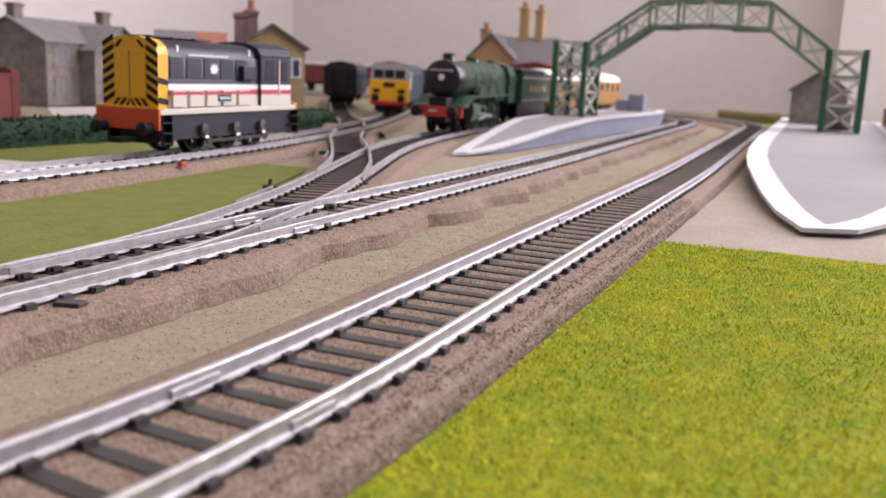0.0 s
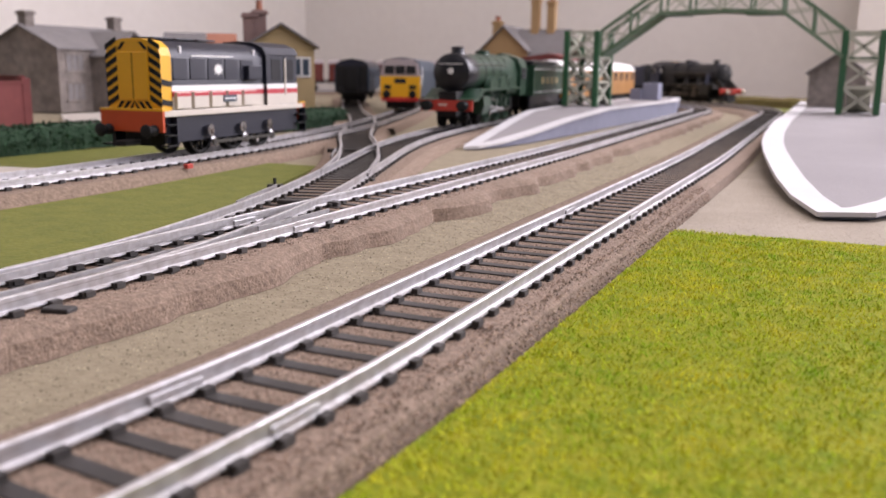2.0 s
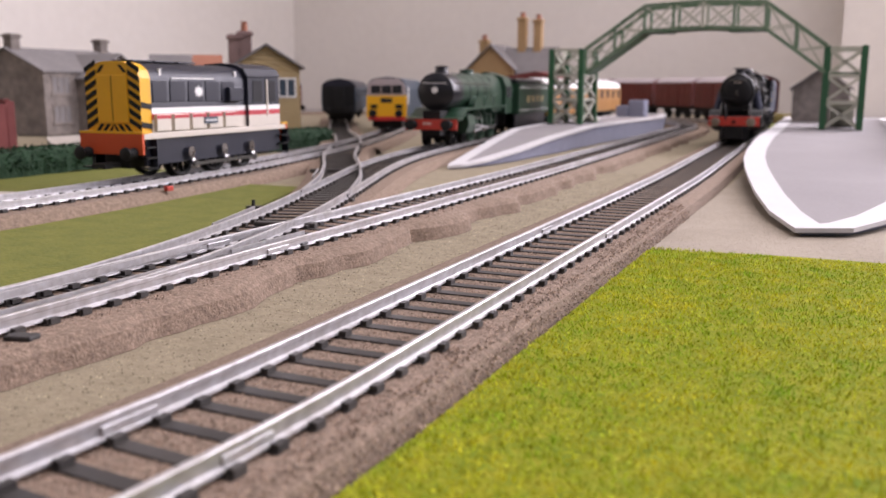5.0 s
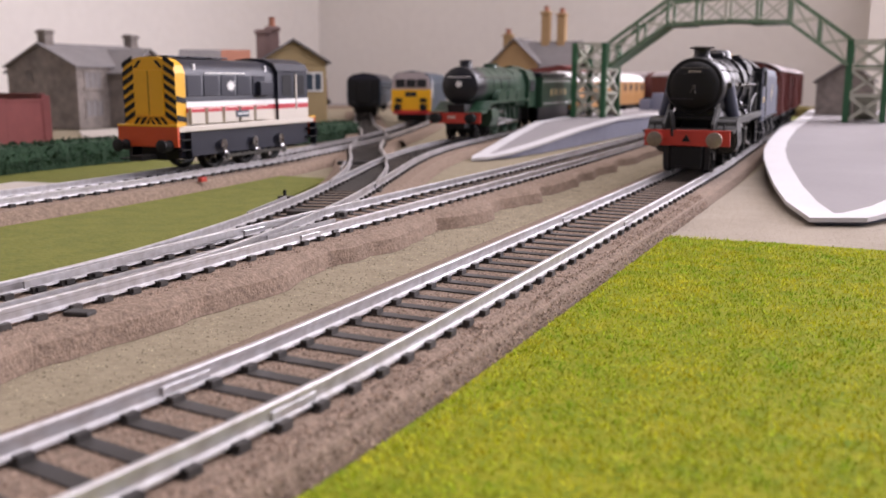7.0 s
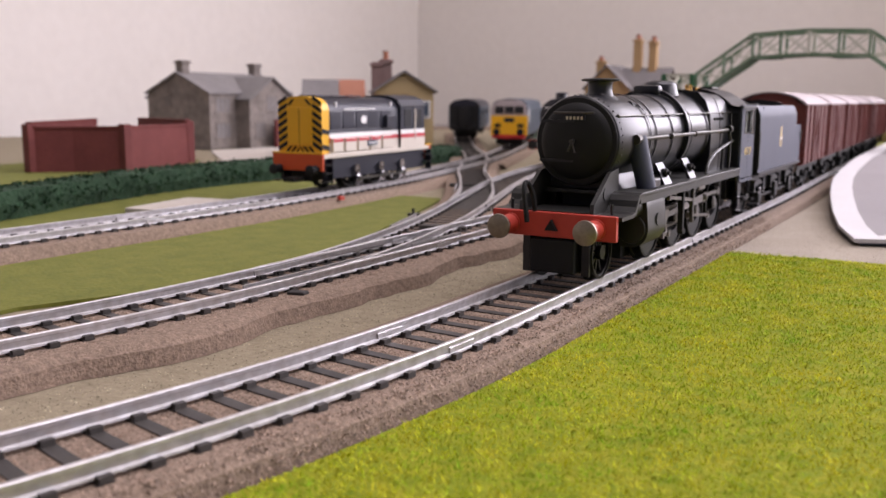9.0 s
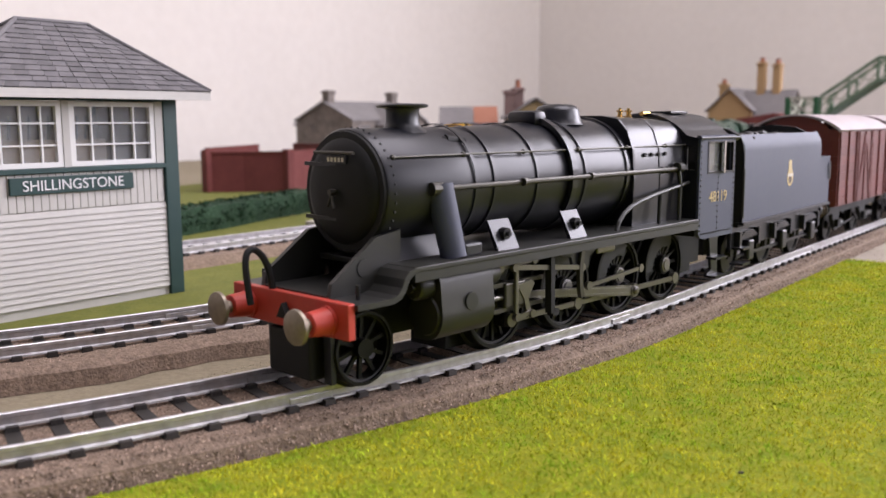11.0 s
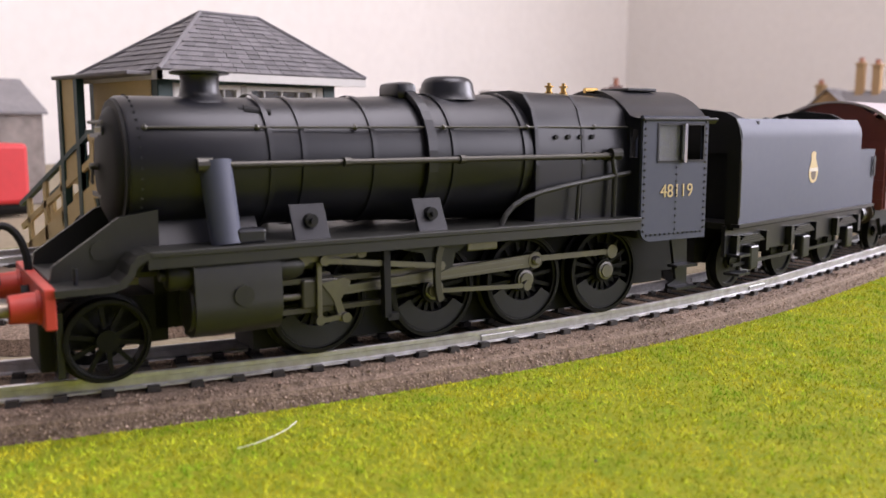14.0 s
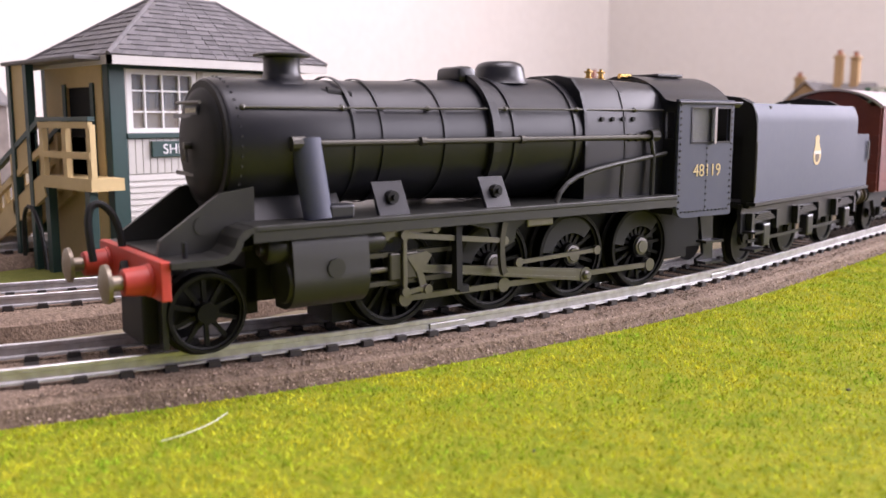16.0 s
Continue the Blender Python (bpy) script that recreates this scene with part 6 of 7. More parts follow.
def shunter():
    """Small six-coupled diesel; x forward along its nose, origin at its middle."""
    t = thing("diesel_shunter", Matrix(), "dark grey diesel shunter with yellow and black striped nose", "locomotive")
    L = 5.35
    part("footplate", newbox(-L, L, -1.44, 1.44, 1.62, 1.85, bevel=0.03), "cream", t)
    hood = [(-1.22, 1.85), (-1.25, 3.9), (-1.15, 4.2), (-0.85, 4.42), (-0.4, 4.52), (0, 4.54), (0.4, 4.52), (0.85, 4.42), (1.15, 4.2), (1.25, 3.9), (1.22, 1.85)]
    bm = bmesh.new()
    extrude(bm, hood, "X", -2.1, L - 0.28)
    h = part("engine_hood", bm, "navy", t, smooth=True)
    bm = bmesh.new()
    extrude(bm, [(y * 1.012, 1.85 + (z - 1.85) * 1.012) for y, z in hood], "X", L - 0.75, L - 0.12)
    nose = part("nose", bm, "yellow", t, "yellow nose with black wasp stripes")
    # wasp stripes: slanted bars on the two sides of the radiator door
    for k in range(7):
        z = 2.1 + k * 0.36
        for s in (-1, 1):
            bm = bmesh.new()
            extrude(bm, [(s * 0.74, z + 0.16), (s * 1.26, z - 0.14), (s * 1.26, z + 0.06), (s * 0.74, z + 0.36)], "X", L - 0.118, L - 0.1)
            part("stripe", bm, "black_matt", nose)
    for k in range(4):
        for s in (-1, 1):
            bm = bmesh.new()
            x0 = 0.12 + k * 0.3
            extrude(bm, [(s * x0, 1.88), (s * (x0 + 0.16), 1.88), (s * max(0, x0 - 0.1), 2.2), (s * max(0, x0 - 0.26), 2.2)] if k < 3 else [(s * 0.3, 4.42), (s * 0.45, 4.42), (s * 0.7, 4.14), (s * 0.55, 4.14)], "X", L - 0.118, L - 0.102)
            part("stripe", bm, "black_matt", nose)
    door = part("radiator_door", newbox(L - 0.12, L - 0.06, -0.7, 0.7, 2.25, 4.05, bevel=0.02), "yellow", nose)
    part("door_seam", newbox(L - 0.06, L - 0.055, -0.015, 0.015, 2.3, 4.0), "black_matt", door)
    for s in (-1, 1):
        for z in (2.2, 2.95):
            bm = bmesh.new()
            extrude(bm, [(L - 0.74, z), (L - 0.13, z + 0.1), (L - 0.13, z - 0.12), (L - 0.74, z - 0.2)], "Y", min(s * 1.26, s * 1.275), max(s * 1.26, s * 1.275))
            part("stripe", bm, "black_matt", nose)
    # cab
    bm = bmesh.new()
    cab_o = [(-1.4, 1.85), (-1.4, 4.05), (-1.2, 4.38), (-0.7, 4.58), (0, 4.64), (0.7, 4.58), (1.2, 4.38), (1.4, 4.05), (1.4, 1.85)]
    extrude(bm, cab_o, "X", -L + 0.5, -2.1)
    cab = part("cab", bm, "navy", t)
    bm = bmesh.new()
    extrude(bm, [(y * 1.04, z + 0.04) for y, z in cab_o[1:-1]], "X", -L + 0.42, -2.0)
    part("cab_roof", bm, "navy", cab)
    for s in (-1, 1):
        y = s * 1.4
        for xa, xb in ((-4.5, -3.9), (-3.3, -2.5)):
            part("window", newbox(xa, xb, y - 0.02, y + 0.02, 2.95, 3.9), "dark", cab)
        part("door_rail", newbox(-3.75, -3.65, y - 0.06, y + 0.06, 2.3, 3.95), "cream", cab)
        # livery bands
        for z0, z1, m in ((1.86, 2.36, "cream"), (2.36, 2.58, "stripe_red"), (2.58, 2.80, "white")):
            part("livery_band", newbox(-2.1, L - 0.76, s * 1.24 - 0.02, s * 1.24 + 0.025, z0, z1), m, h)
            part("livery_band", newbox(-L + 0.5, -2.1, s * 1.4 - 0.02, s * 1.4 + 0.025, z0, z1), m, cab)
        for xa, xb in ((3.6, 4.5), (2.4, 3.4), (1.2, 2.2), (0.0, 1.0), (-1.2, -0.2)):
            part("engine_door", newbox(xa, xb, s * 1.25 - 0.02, s * 1.25 + 0.03, 3.02, 3.85, bevel=0.015), "navy", h)
            part("battery_box", newbox(xa, xb, min(s * 1.25, s * 1.42), max(s * 1.25, s * 1.42), 1.9, 2.55, bevel=0.03), "cream", h)
            part("box_stripe", newbox(xa, xb, min(s * 1.42, s * 1.425), max(s * 1.42, s * 1.425), 2.38, 2.52), "stripe_red", h)
        part("white_rail", newbox(0.4, 3.3, s * 1.24 - 0.03, s * 1.24 + 0.05, 3.92, 3.97), "white", h)
        for x in (3.9, -1.4):
            part("air_tank", newbox(x - 0.06, x + 0.06, s * 1.15 - 0.02, s * 1.15 + 0.06, 4.05, 4.3), "white", h)
        # small many-pointed emblem
        bm = bmesh.new()
        star = [(1.5 + (0.36 if k % 2 == 0 else 0.2) * math.cos(k * math.pi / 8), 3.42 + (0.26 if k % 2 == 0 else 0.14) * math.sin(k * math.pi / 8)) for k in range(16)]
        extrude(bm, star, "Y", s * 1.285 - 0.01, s * 1.285 + 0.01)
        part("emblem", bm, "white", h, "white pointed emblem shape")
        plate = part("name_plate", newbox(0.45, 1.4, s * 1.44 - 0.02, s * 1.44 + 0.02, 2.1, 2.38), "bluegrey", h, "small dark blue plate")
        for k in range(4):
            part("plate_bar", newbox(0.55 + k * 0.2, 0.7 + k * 0.2, s * 1.462 - 0.004, s * 1.462 + 0.004, 2.2, 2.28), "white", plate)
        part("tool_box", newbox(-1.6, -0.5, min(s * 1.26, s * 1.5), max(s * 1.26, s * 1.5), 2.98, 3.6, bevel=0.04), "navy", h)
        # underframe
        part("side_frame", newbox(-L + 0.3, L - 0.3, s * 1.2 - 0.06, s * 1.2 + 0.06, 0.62, 1.62), "navy", t)
        for x in (-2.2, 0.0, 2.4):
            bm = bmesh.new()
            lathe(bm, [(0.22, s * 1.38), (0.22, s * 1.46)], "Y", 16, (x, 0, 1.0))
            lathe(bm, [(0.2, s * 1.4), (0.2, s * 1.5)], "Y", 12, (x - 0.15, 0, 0.5))
            beam(bm, (x, s * 1.42, 1.0), (x - 0.15, s * 1.42, 0.5), 0.08, 0.2)
            part("outside_crank", bm, "chrome", t, "bright outside crank")
        rod(t, "coupling_rod", [(-2.35, 0.5), (-0.15, 0.5), (2.25, 0.5)], 0.13, 0.07, s * 1.5, "dark_steel", 0.13)
        for x in (L - 0.3, -L + 0.3):
            for z in (0.5, 0.9, 1.3):
                part("step", newbox(x - 0.3, x + 0.3, min(s * 1.2, s * 1.55), max(s * 1.2, s * 1.55), z, z + 0.05), "black_matt", t)
            part("step_side", newbox(x - 0.33, x - 0.29, min(s * 1.2, s * 1.55), max(s * 1.2, s * 1.55), 0.45, 1.62), "navy", t)
    for x in (0.5, 2.0, 3.4):
        part("roof_panel", newbox(x, x + 1.2, -0.5, 0.5, 4.56, 4.63, bevel=0.02), "navy", h)
    for e in (-1, 1):
        part("buffer_beam", newbox(min(e * L, e * (L + 0.14)), max(e * L, e * (L + 0.14)), -1.45, 1.45, 1.05, 1.85, bevel=0.02), "orange_red", t, "orange-red buffer beam")
        part("beam_top", newbox(min(e * (L - 0.3), e * (L + 0.15)), max(e * (L - 0.3), e * (L + 0.15)), -1.46, 1.46, 1.85, 1.93), "yellow", t)
        buffers(t, e * (L + 0.14), e, "black_matt", "black_matt", z=1.12, y=1.05, shank=0.45, r=0.26, girth=0.2)
        part("coupling", newbox(min(e * L, e * (L + 0.9)), max(e * L, e * (L + 0.9)), -0.3, 0.3, 0.55, 0.75), "black_matt", t)
    part("chassis", newbox(-L + 0.2, L - 0.2, -0.6, 0.6, 0.5, 1.62), "black_matt", t)
    for x in (-2.2, 0.0, 2.4):
        wheelset(t, x, 0.88, 10, name="driving_wheelset", half=0.8)
    return t


def diesel_front():
    """Large mainline diesel seen mostly from its yellow cab end."""
    t = thing("mainline_diesel", Matrix(), "blue mainline diesel with yellow cab front and grey roof", "locomotive")
    o = [(-1.75, 1.0), (-1.78, 3.4), (-1.6, 4.1), (-1.2, 4.4), (0, 4.55), (1.2, 4.4), (1.6, 4.1), (1.78, 3.4), (1.75, 1.0)]
    bm = bmesh.new()
    extrude(bm, o, "X", -24, -0.5)
    part("body", bm, "bluegrey", t)
    bm = bmesh.new()
    extrude(bm, [(-1.75, 1.0), (-1.75, 2.9), (1.75, 2.9), (1.75, 1.0)], "X", -0.5, 0.05)
    f = part("cab_front", bm, "yellow", t, "yellow cab front")
    bm = bmesh.new()
    a = [bm.verts.new((0.05, y, z)) for y, z in ((-1.72, 2.9), (1.72, 2.9), (1.5, 3.9), (-1.5, 3.9))]
    extrude(bm, [(-1.75, 2.9), (1.75, 2.9), (1.55, 4.0), (1.0, 4.4), (-1.0, 4.4), (-1.55, 4.0)], "X", -0.5, -0.05)
    part("cab_head", bm, "roofgrey", t)
    for y in (-0.95, 0, 0.95):
        part("windscreen", newbox(-0.06, 0.0, y - 0.42, y + 0.42, 3.1, 3.8, bevel=0.02), "dark", t)
    for y in (-1.1, 1.1):
        part("marker_lamp", newbox(0.04, 0.1, y - 0.3, y + 0.3, 1.8, 2.15, bevel=0.03), "black_matt", f)
    part("head_code", newbox(0.04, 0.08, -0.5, 0.5, 2.3, 2.7), "dark", f)
    part("buffer_beam", newbox(-0.3, 0.15, -1.6, 1.6, 0.75, 1.1), "redvan", t)
    for s in (-1, 1):
        for k in range(2):
            bm = bmesh.new()
            beam(bm, (-1.2, s * 1.79, 2.2 + k * 0.7), (-2.4, s * 1.79, 2.9 + k * 0.7), 0.02, 0.25)
            beam(bm, (-2.4, s * 1.79, 2.2 + k * 0.7), (-1.2, s * 1.79, 2.9 + k * 0.7), 0.02, 0.25)
            part("emblem", bm, "white", t, "white emblem shape")
    part("bogie", newbox(-6, -0.6, -1.3, 1.3, 0.12, 0.9, bevel=0.1), "black_matt", t)
    part("bogie", newbox(-23, -17, -1.3, 1.3, 0.12, 0.9, bevel=0.1), "black_matt", t)
    buffers(t, 0.15, 1, "black_matt", "black_matt")
    for x in (-1.6, -3.2, -4.9):
        wheelset(t, x, 0.6)
    return t


def coach(name, label, body, roof, length, windows, end, category="coach"):
    t = thing(name, Matrix(), label, category, "coaches in the yard and station")
    L = length / 2
    o = [(-1.68, 1.2), (-1.75, 2.2), (-1.72, 3.6), (-1.6, 3.75), (1.6, 3.75), (1.72, 3.6), (1.75, 2.2), (1.68, 1.2)]
    bm = bmesh.new()
    extrude(bm, o, "X", -L, L)
    part("body", bm, body, t)
    bm = bmesh.new()
    extrude(bm, [(-1.72, 3.6), (-1.6, 3.95), (-1.1, 4.3), (0, 4.5), (1.1, 4.3), (1.6, 3.95), (1.72, 3.6)], "X", -L - 0.05, L + 0.05)
    part("roof", bm, roof, t, smooth=True)
    for s in (-1, 1):
        for k in range(windows):
            x = -L + (k + 0.5) * length / windows
            w = part("window", newbox(x - 0.55, x + 0.35, s * 1.74 - 0.03, s * 1.74 + 0.02, 2.6, 3.4, bevel=0.01), "dark", t)
        part("waist_band", newbox(-L, L, s * 1.75 - 0.02, s * 1.75 + 0.015, 2.3, 2.4), body, t)
    part("end_panel", newbox(L, L + 0.06, -1.6, 1.6, 1.25, 3.75), end, t)
    part("gangway", newbox(L + 0.06, L + 0.35, -0.6, 0.6, 1.4, 3.6, bevel=0.05), "black_matt", t)
    part("underframe", newbox(-L, L, -1.2, 1.2, 0.9, 1.2), "black_matt", t)
    for e in (-1, 1):
        part("bogie", newbox(e * (L - 3.6) - 2, e * (L - 3.6) + 2, -1.2, 1.2, 0.35, 0.9, bevel=0.08), "black_matt", t)
        for d in (-1.4, 1.4):
            wheelset(t, e * (L - 3.6) + d, 0.6)
        buffers(t, e * (L + 0.02), e, "black_matt", "black_matt")
    return t


def express_engine():
    """Green express engine with its tender; origin at the front beam, x forward."""
    t = thing("express_locomotive", Matrix(), "apple green express steam locomotive with black smokebox", "locomotive")
    zc = 3.35
    bm = bmesh.new()
    lathe(bm, [(1.15, -0.9), (1.18, -0.95), (1.18, -3.2)], "X", 36, (0, 0, zc))
    part("smokebox", bm, "black", t, smooth=True)
    bm = bmesh.new()
    lathe(bm, [(1.12, -0.92), (1.0, -0.84), (0.6, -0.74), (0.01, -0.7)], "X", 36, (0, 0, zc))
    d = part("smokebox_door", bm, "black", t, smooth=True)
    bm = bmesh.new()
    lathe(bm, [(0.2, -0.72), (0.2, -0.66), (0.01, -0.64)], "X", 16, (0, 0, zc + 0.1))
    part("head_badge", bm, "white", d)
    part("plate", newbox(-0.78, -0.72, -0.75, 0.75, zc + 0.5, zc + 0.56), "white", d)
    bm = bmesh.new()
    lathe(bm, [(1.12, -3.2), (1.2, -7), (1.32, -10.5)], "X", 36, (0, 0, zc + 0.02))
    b = part("boiler", bm, "locogreen", t, smooth=True)
    for x, r in ((-3.3, 1.135), (-5, 1.17), (-6.8, 1.21), (-8.7, 1.275)):
        bm = bmesh.new()
        lathe(bm, [(r, x - 0.06), (r + 0.02, x - 0.05), (r + 0.02, x + 0.05), (r, x + 0.06)], "X", 36, (0, 0, zc + 0.02), closed=False)
        part("boiler_band", bm, "black", b)
    bm = bmesh.new()
    extrude(bm, [(-1.3, 1.9), (-1.32, 3.4), (-1.1, 4.2), (-0.6, 4.6), (0.6, 4.6), (1.1, 4.2), (1.32, 3.4), (1.3, 1.9)], "X", -13.6, -10.4)
    part("firebox", bm, "locogreen", t, smooth=True)
    for x, z, r in ((-2.2, 4.95, 0.42), (-8.2, 4.85, 0.5)):
        bm = bmesh.new()
        lathe(bm, [(r * 1.2, 4.4), (r, 4.5), (r * 0.95, z - 0.08), (r * 1.05, z - 0.04), (r * 0.9, z), (0.01, z + 0.02)], "Z", 20, (x, 0, 0))
        part("chimney" if x > -5 else "dome", bm, "black" if x > -5 else "locogreen", t, smooth=True)
    bm = bmesh.new()
    extrude(bm, [(-1.55, 1.7), (-1.6, 3.7), (-1.3, 4.4), (0, 4.8), (1.3, 4.4), (1.6, 3.7), (1.55, 1.7)], "X", -16.0, -13.6)
    c = part("cab", bm, "locogreen", t)
    for s in (-1, 1):
        part("cab_window", newbox(-15.4, -14.0, s * 1.6 - 0.04, s * 1.6 + 0.03, 2.9, 3.7), "dark", c)
        bm = bmesh.new()
        extrude(bm, [(0.0, 1.75), (-0.9, 1.8), (-2.2, 2.35), (-13.6, 2.35), (-13.6, 2.2), (-2.4, 2.2), (-1.2, 1.65), (0, 1.62)], "Y", min(s * 0.6, s * 1.7), max(s * 0.6, s * 1.7))
        part("running_plate", bm, "locogreen", t)
        for x in (-6.2, -8.9, -11.6):
            bm = bmesh.new()
            extrude(bm, [(x + 1.2 * math.cos(a), 2.35 + 0.75 * math.sin(a)) for a in np.linspace(0, math.pi, 12)], "Y", min(s * 1.0, s * 1.45), max(s * 1.0, s * 1.45))
            part("splasher", bm, "locogreen", t)
        bm = bmesh.new()
        extrude(bm, [(s * 0.9, 1.9), (s * 1.6, 1.85), (s * 1.7, 1.3), (s * 1.5, 0.75), (s * 0.9, 0.75)], "X", -4.4, -2.6)
        part("cylinder", bm, "locogreen", t)
        rod(t, "connecting_rod", [(-4.5, 1.25), (-8.9, 0.9)], 0.16, 0.08, s * 1.3, "chrome", 0.18)
        rod(t, "coupling_rod", [(-6.2, 0.8), (-8.9, 0.8), (-11.6, 0.8)], 0.16, 0.08, s * 1.15, "chrome", 0.2)
        bm = bmesh.new()
        beam(bm, (-4.6, s * 1.45, 1.7), (-6.4, s * 1.45, 1.55), 0.08, 0.12)
        beam(bm, (-5.0, s * 1.45, 1.7), (-5.1, s * 1.45, 0.8), 0.08, 0.12)
        part("valve_gear", bm, "chrome", t)
        bm = bmesh.new()
        bar(bm, (-1.3, s * 1.05, zc + 0.5), (-10.4, s * 1.25, zc + 0.5), 0.03, 6)
        part("hand_rail", bm, "chrome", t)
    part("buffer_beam", newbox(-0.05, 0.1, -1.65, 1.65, 1.05, 1.7), "red", t, "red buffer beam")
    for k in range(4):
        part("beam_bar", newbox(0.1, 0.105, -0.5 + k * 0.14, -0.4 + k * 0.14, 1.35, 1.5), "cream", t)
    part("frame", newbox(-15.5, -0.1, -0.55, 0.55, 0.7, 2.2), "black_matt", t)
    buffers(t, 0.1, 1, "black_matt", "black_matt")
    for x in (-1.6, -4.1):
        wheelset(t, x, 0.6, 10)
    for x in (-6.2, -8.9, -11.6):
        wheelset(t, x, 1.3, 18, half=0.8, material="locogreen")
    td = thing("express_tender", Matrix(), "apple green tender lettered in gold bars", "tender")
    bm = bmesh.new()
    extrude(bm, [(-1.6, 1.6), (-1.62, 3.7), (-1.75, 3.95), (1.75, 3.95), (1.62, 3.7), (1.6, 1.6)], "X", -9.6, 0)
    tb = part("body", bm, "locogreen", td)
    part("coal_space", newbox(-9.0, -0.8, -1.3, 1.3, 3.95, 4.35, bevel=0.25), "black", td)
    for s in (-1, 1):
        for z in (1.85, 3.6):
            part("lining", newbox(-9.4, -0.2, s * 1.62 - 0.01, s * 1.62 + 0.015, z, z + 0.05), "white", tb)
        for k in range(4):
            part("letter_bar", newbox(-7.6 + k * 1.5, -7.1 + k * 1.5, s * 1.62 - 0.01, s * 1.62 + 0.02, 2.5, 3.0), "gold", tb)
        part("frame_plate", newbox(-9.6, 0, s * 1.25 - 0.06, s * 1.25 + 0.06, 0.6, 1.6), "black", td)
    for x in (-1.4, -3.5, -5.7, -8.0):
        wheelset(td, x, 0.65)
    part("chassis", newbox(-9.5, 0, -0.5, 0.5, 0.7, 1.6), "black_matt", td)
    return t, td


# ---- placing the standing stock ----
def stand(t, x, y, heading):
    t.matrix_world = at(x, y, RAIL, 0, 0, heading)


def along(rows, y):
    i = int(np.argmin([abs(r[1] - y) for r in rows]))
    x, yy, h = rows[i]
    return x, yy, math.degrees(h)


stand(shunter(), -20.55, 24.4, 270 + 4.6)
stand(diesel_front(), -31.5, 63.2, 270 + 22)
co = coach("passenger_coach", "dark blue railway coach standing in the yard", "bluegrey", "navy", 24, 8, "black_matt")
stand(co, -46.6, 82.4, 270 + 26)
wg = coach("brown_coach", "dull brown coach beyond the yard", "brown", "navy", 20, 6, "brown")
stand(wg, -60, 78, 350)
eng, etd = express_engine()
stand(eng, -17.75, 42.9, 270 + 7.5)
stand(etd, -19.5, 59.3, 270 + 4)
for k, y in enumerate((82.5,)):
    c = coach("teak_coach", "varnished teak coach with white roof at the platform", "teak", "white", 25.5, 11, "teak")
    stand(c, -20.15, 82.4, 270 - 1.0)

# ---- the moving goods train ----
engine = steam_engine()
engine_rods(engine)
train_tender = tender()
vans = [van(0)]
n_movers = len(MOVERS)
van_wheels = [m for m in MOVERS if m[0] is vans[0]]
for k in range(8):
    v = copy_thing(vans[0], Matrix())
    kids = [o for o in v.children if o.name.startswith("van_wheelset")]
    for o, (_, _, x, r) in zip(kids, van_wheels):
        MOVERS.append((v, o, x, r))
    vans.append(v)

# seconds and the rear driving axle's way along the line
RUNNING = [(0.0, -149.0), (1.2, -128.0), (1.5, -122.4), (2.0, -112.4), (2.5, -102.2), (3.0, -93.4), (3.5, -86.2), (6.0, -50.6), (6.5, -42.8), (7.0, -36.5), (7.5, -30.4), (8.0, -25.0), (8.5, -19.6), (9.0, -14.45),
           (11.3, 2.5), (11.5, 3.56), (12.0, 5.9), (12.5, 8.1), (13.0, 8.77), (13.5, 8.83), (14.0, 8.84), (14.5, 8.74), (15.0, 8.6), (15.5, 7.98), (16.0, 6.22)]


def way_at(t):
    """The train's place on the line, by a monotone cubic through RUNNING."""
    T = [r[0] for r in RUNNING]
    U = [r[1] for r in RUNNING]
    i = min(max(int(np.searchsorted(T, t)) - 1, 0), len(T) - 2)

    def slope(j):
        if j in (0, len(T) - 1):
            k = 0 if j == 0 else j - 1
            return (U[k + 1] - U[k]) / (T[k + 1] - T[k])
        a = (U[j] - U[j - 1]) / (T[j] - T[j - 1])
        b = (U[j + 1] - U[j]) / (T[j + 1] - T[j])
        return 0 if a * b <= 0 else 2 * a * b / (a + b)

    h = T[i + 1] - T[i]
    s = (t - T[i]) / h
    return (U[i] * (2 * s ** 3 - 3 * s * s + 1) + h * slope(i) * (s ** 3 - 2 * s * s + s) + U[i + 1] * (3 * s * s - 2 * s ** 3) + h * slope(i + 1) * (s ** 3 - s * s))


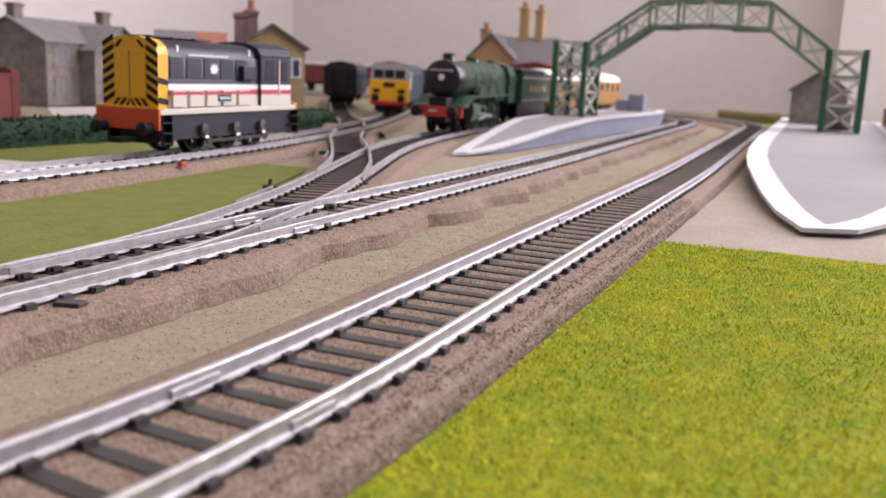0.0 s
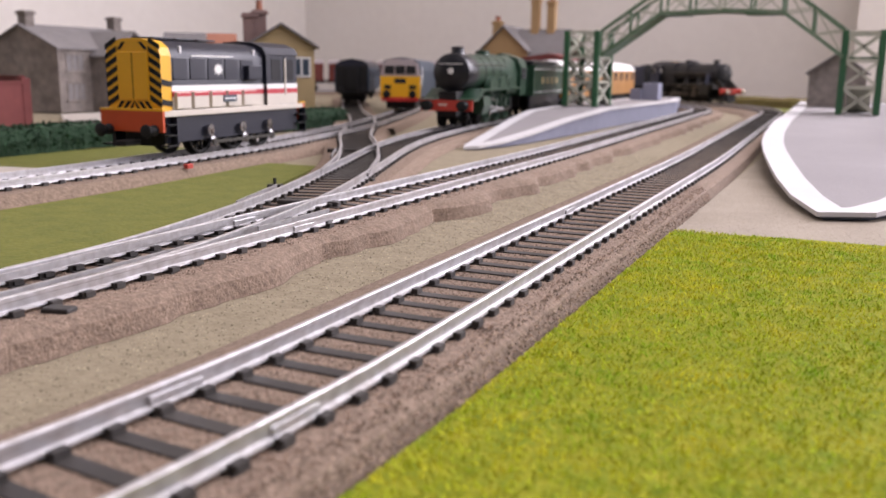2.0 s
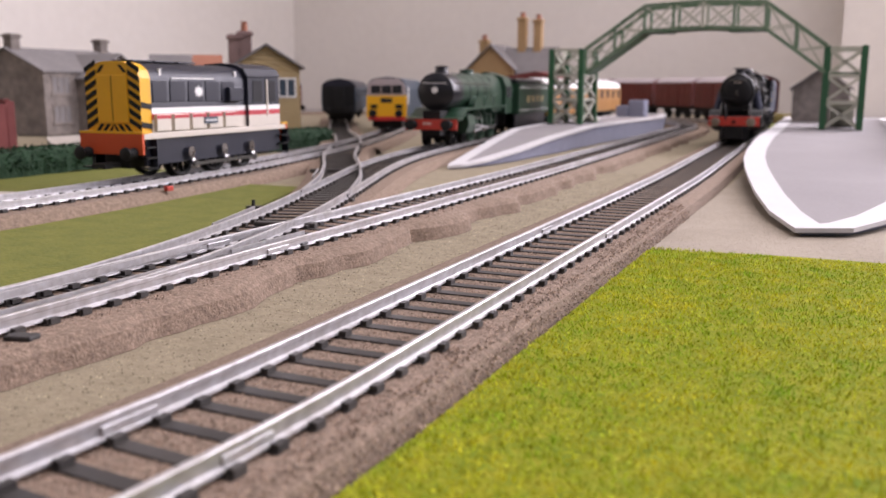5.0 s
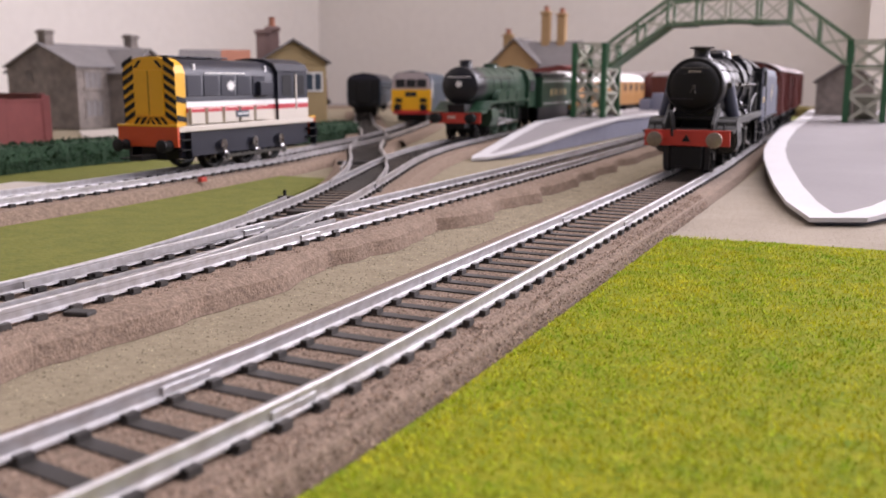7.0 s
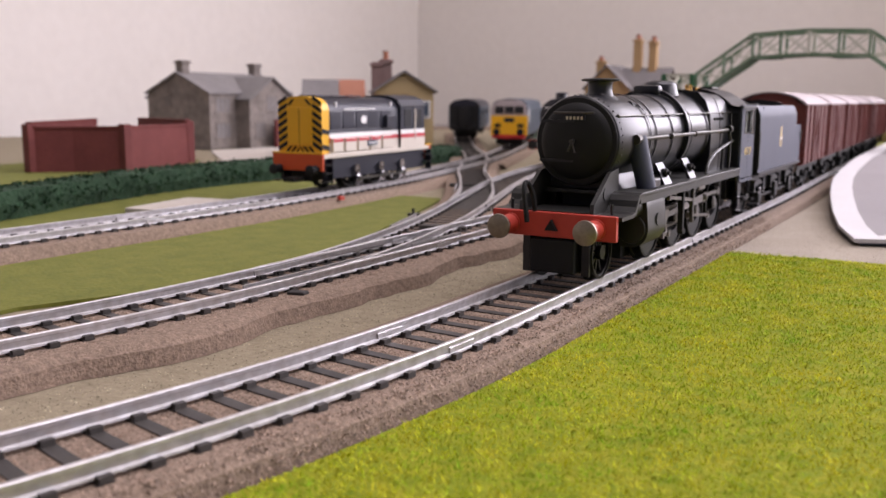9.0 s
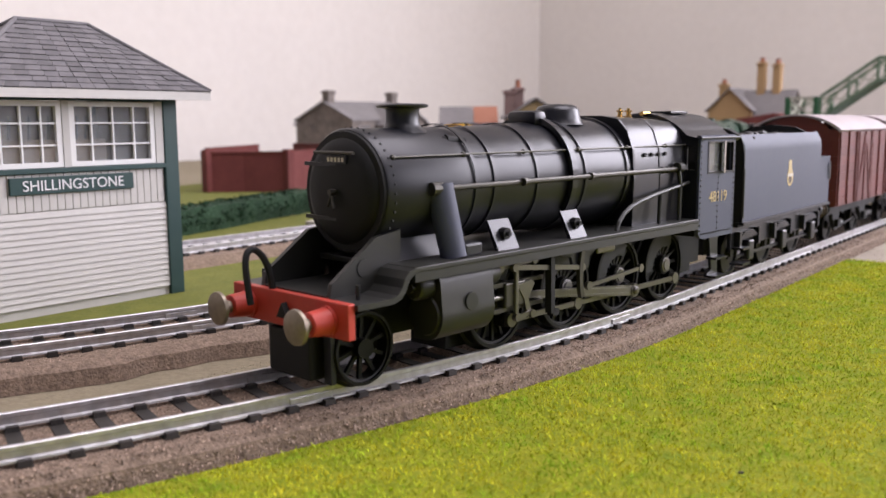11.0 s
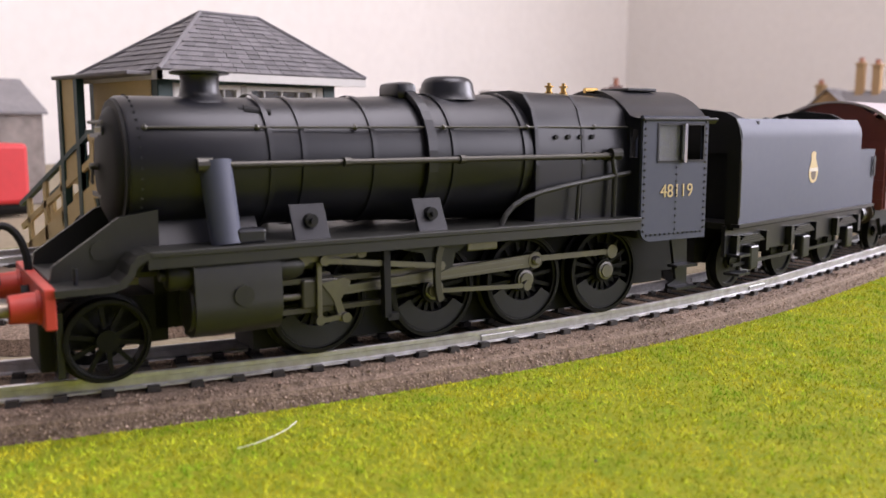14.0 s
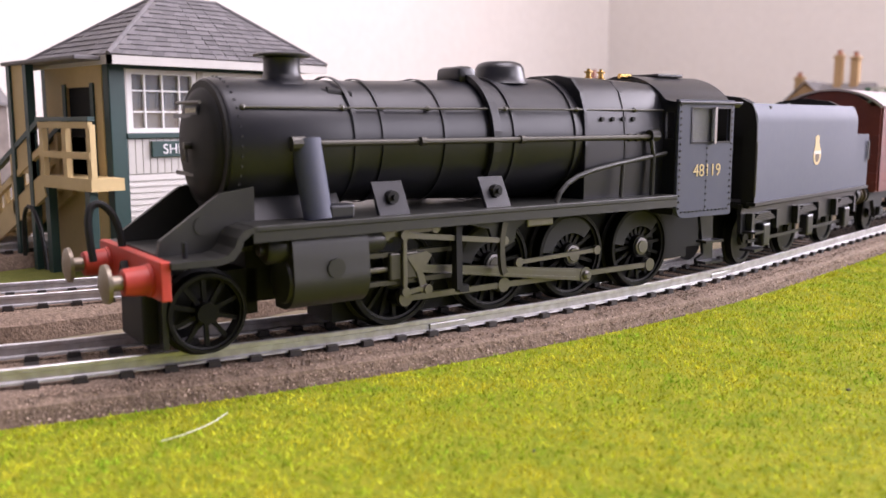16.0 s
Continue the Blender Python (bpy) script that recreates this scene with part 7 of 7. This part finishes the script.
def chord(u, rear, front):
    """Pose of a vehicle whose origin is at u, carried on two axles rear and front of it."""
    xa, ya, _ = on_line(u + rear)
    xb, yb, _ = on_line(u + front)
    h = math.atan2(yb - ya, xb - xa)
    f = -rear / (front - rear)
    return at(xa + (xb - xa) * f, ya + (yb - ya) * f, RAIL, 0, 0, math.degrees(h))


TENDER_BACK = 7.6
VAN_FIRST, VAN_PITCH = 16.7, 8.5


def motions():
    times = [k / 15 for k in range(0, 241)]
    ways = [way_at(t) for t in times]
    coarse = times[::3]
    walk(engine, [(t, chord(way_at(t), 0.0, 6.8)) for t in coarse])
    walk(train_tender, [(t, chord(way_at(t) - TENDER_BACK, -3.0, 3.0)) for t in coarse])
    for k, v in enumerate(vans):
        walk(v, [(t, chord(way_at(t) - VAN_FIRST - k * VAN_PITCH, -1.95, 1.95)) for t in coarse])
    moving = {engine, train_tender, *vans}
    for t, ob, x, r in MOVERS:
        if t not in moving:
            continue
        rows = []
        for tt, u in zip(times, ways):
            a = crank_angle(u) if r == WHEEL else u / r
            rows.append((tt, at(x, 0, r, 0, math.degrees(a), 0)))
        walk(ob, rows)
    for t, s, c, k, x, e in LIVE:
        rc, rk, rx, re = [], [], [], []
        for tt, u in zip(times, ways):
            a = crank_angle(u) + (0 if s > 0 else math.pi / 2)
            px, pz = CRANK * math.sin(a), CRANK * math.cos(a)
            rc.append((tt, at(px, 0, WHEEL + pz)))
            cx, cz = 2.2 + px, WHEEL + pz
            zx = 1.15
            xx = cx + math.sqrt(4.85 ** 2 - (zx - cz) ** 2)
            rk.append((tt, at(cx, 0, cz, 0, -math.degrees(math.atan2(zx - cz, xx - cx)), 0)))
            rx.append((tt, at(xx, 0, zx)))
            b = a + 1.75
            ex, ez = 2.2 + 0.3 * math.sin(b), WHEEL + 0.3 * math.cos(b)
            re.append((tt, at(ex, 0, ez, 0, -math.degrees(math.atan2(1.0 - ez, 4.4 - ex)), 0)))
        for ob, rows in ((c, rc), (k, rk), (x, rx), (e, re)):
            walk(ob, rows)


lay_sleepers()
motions()
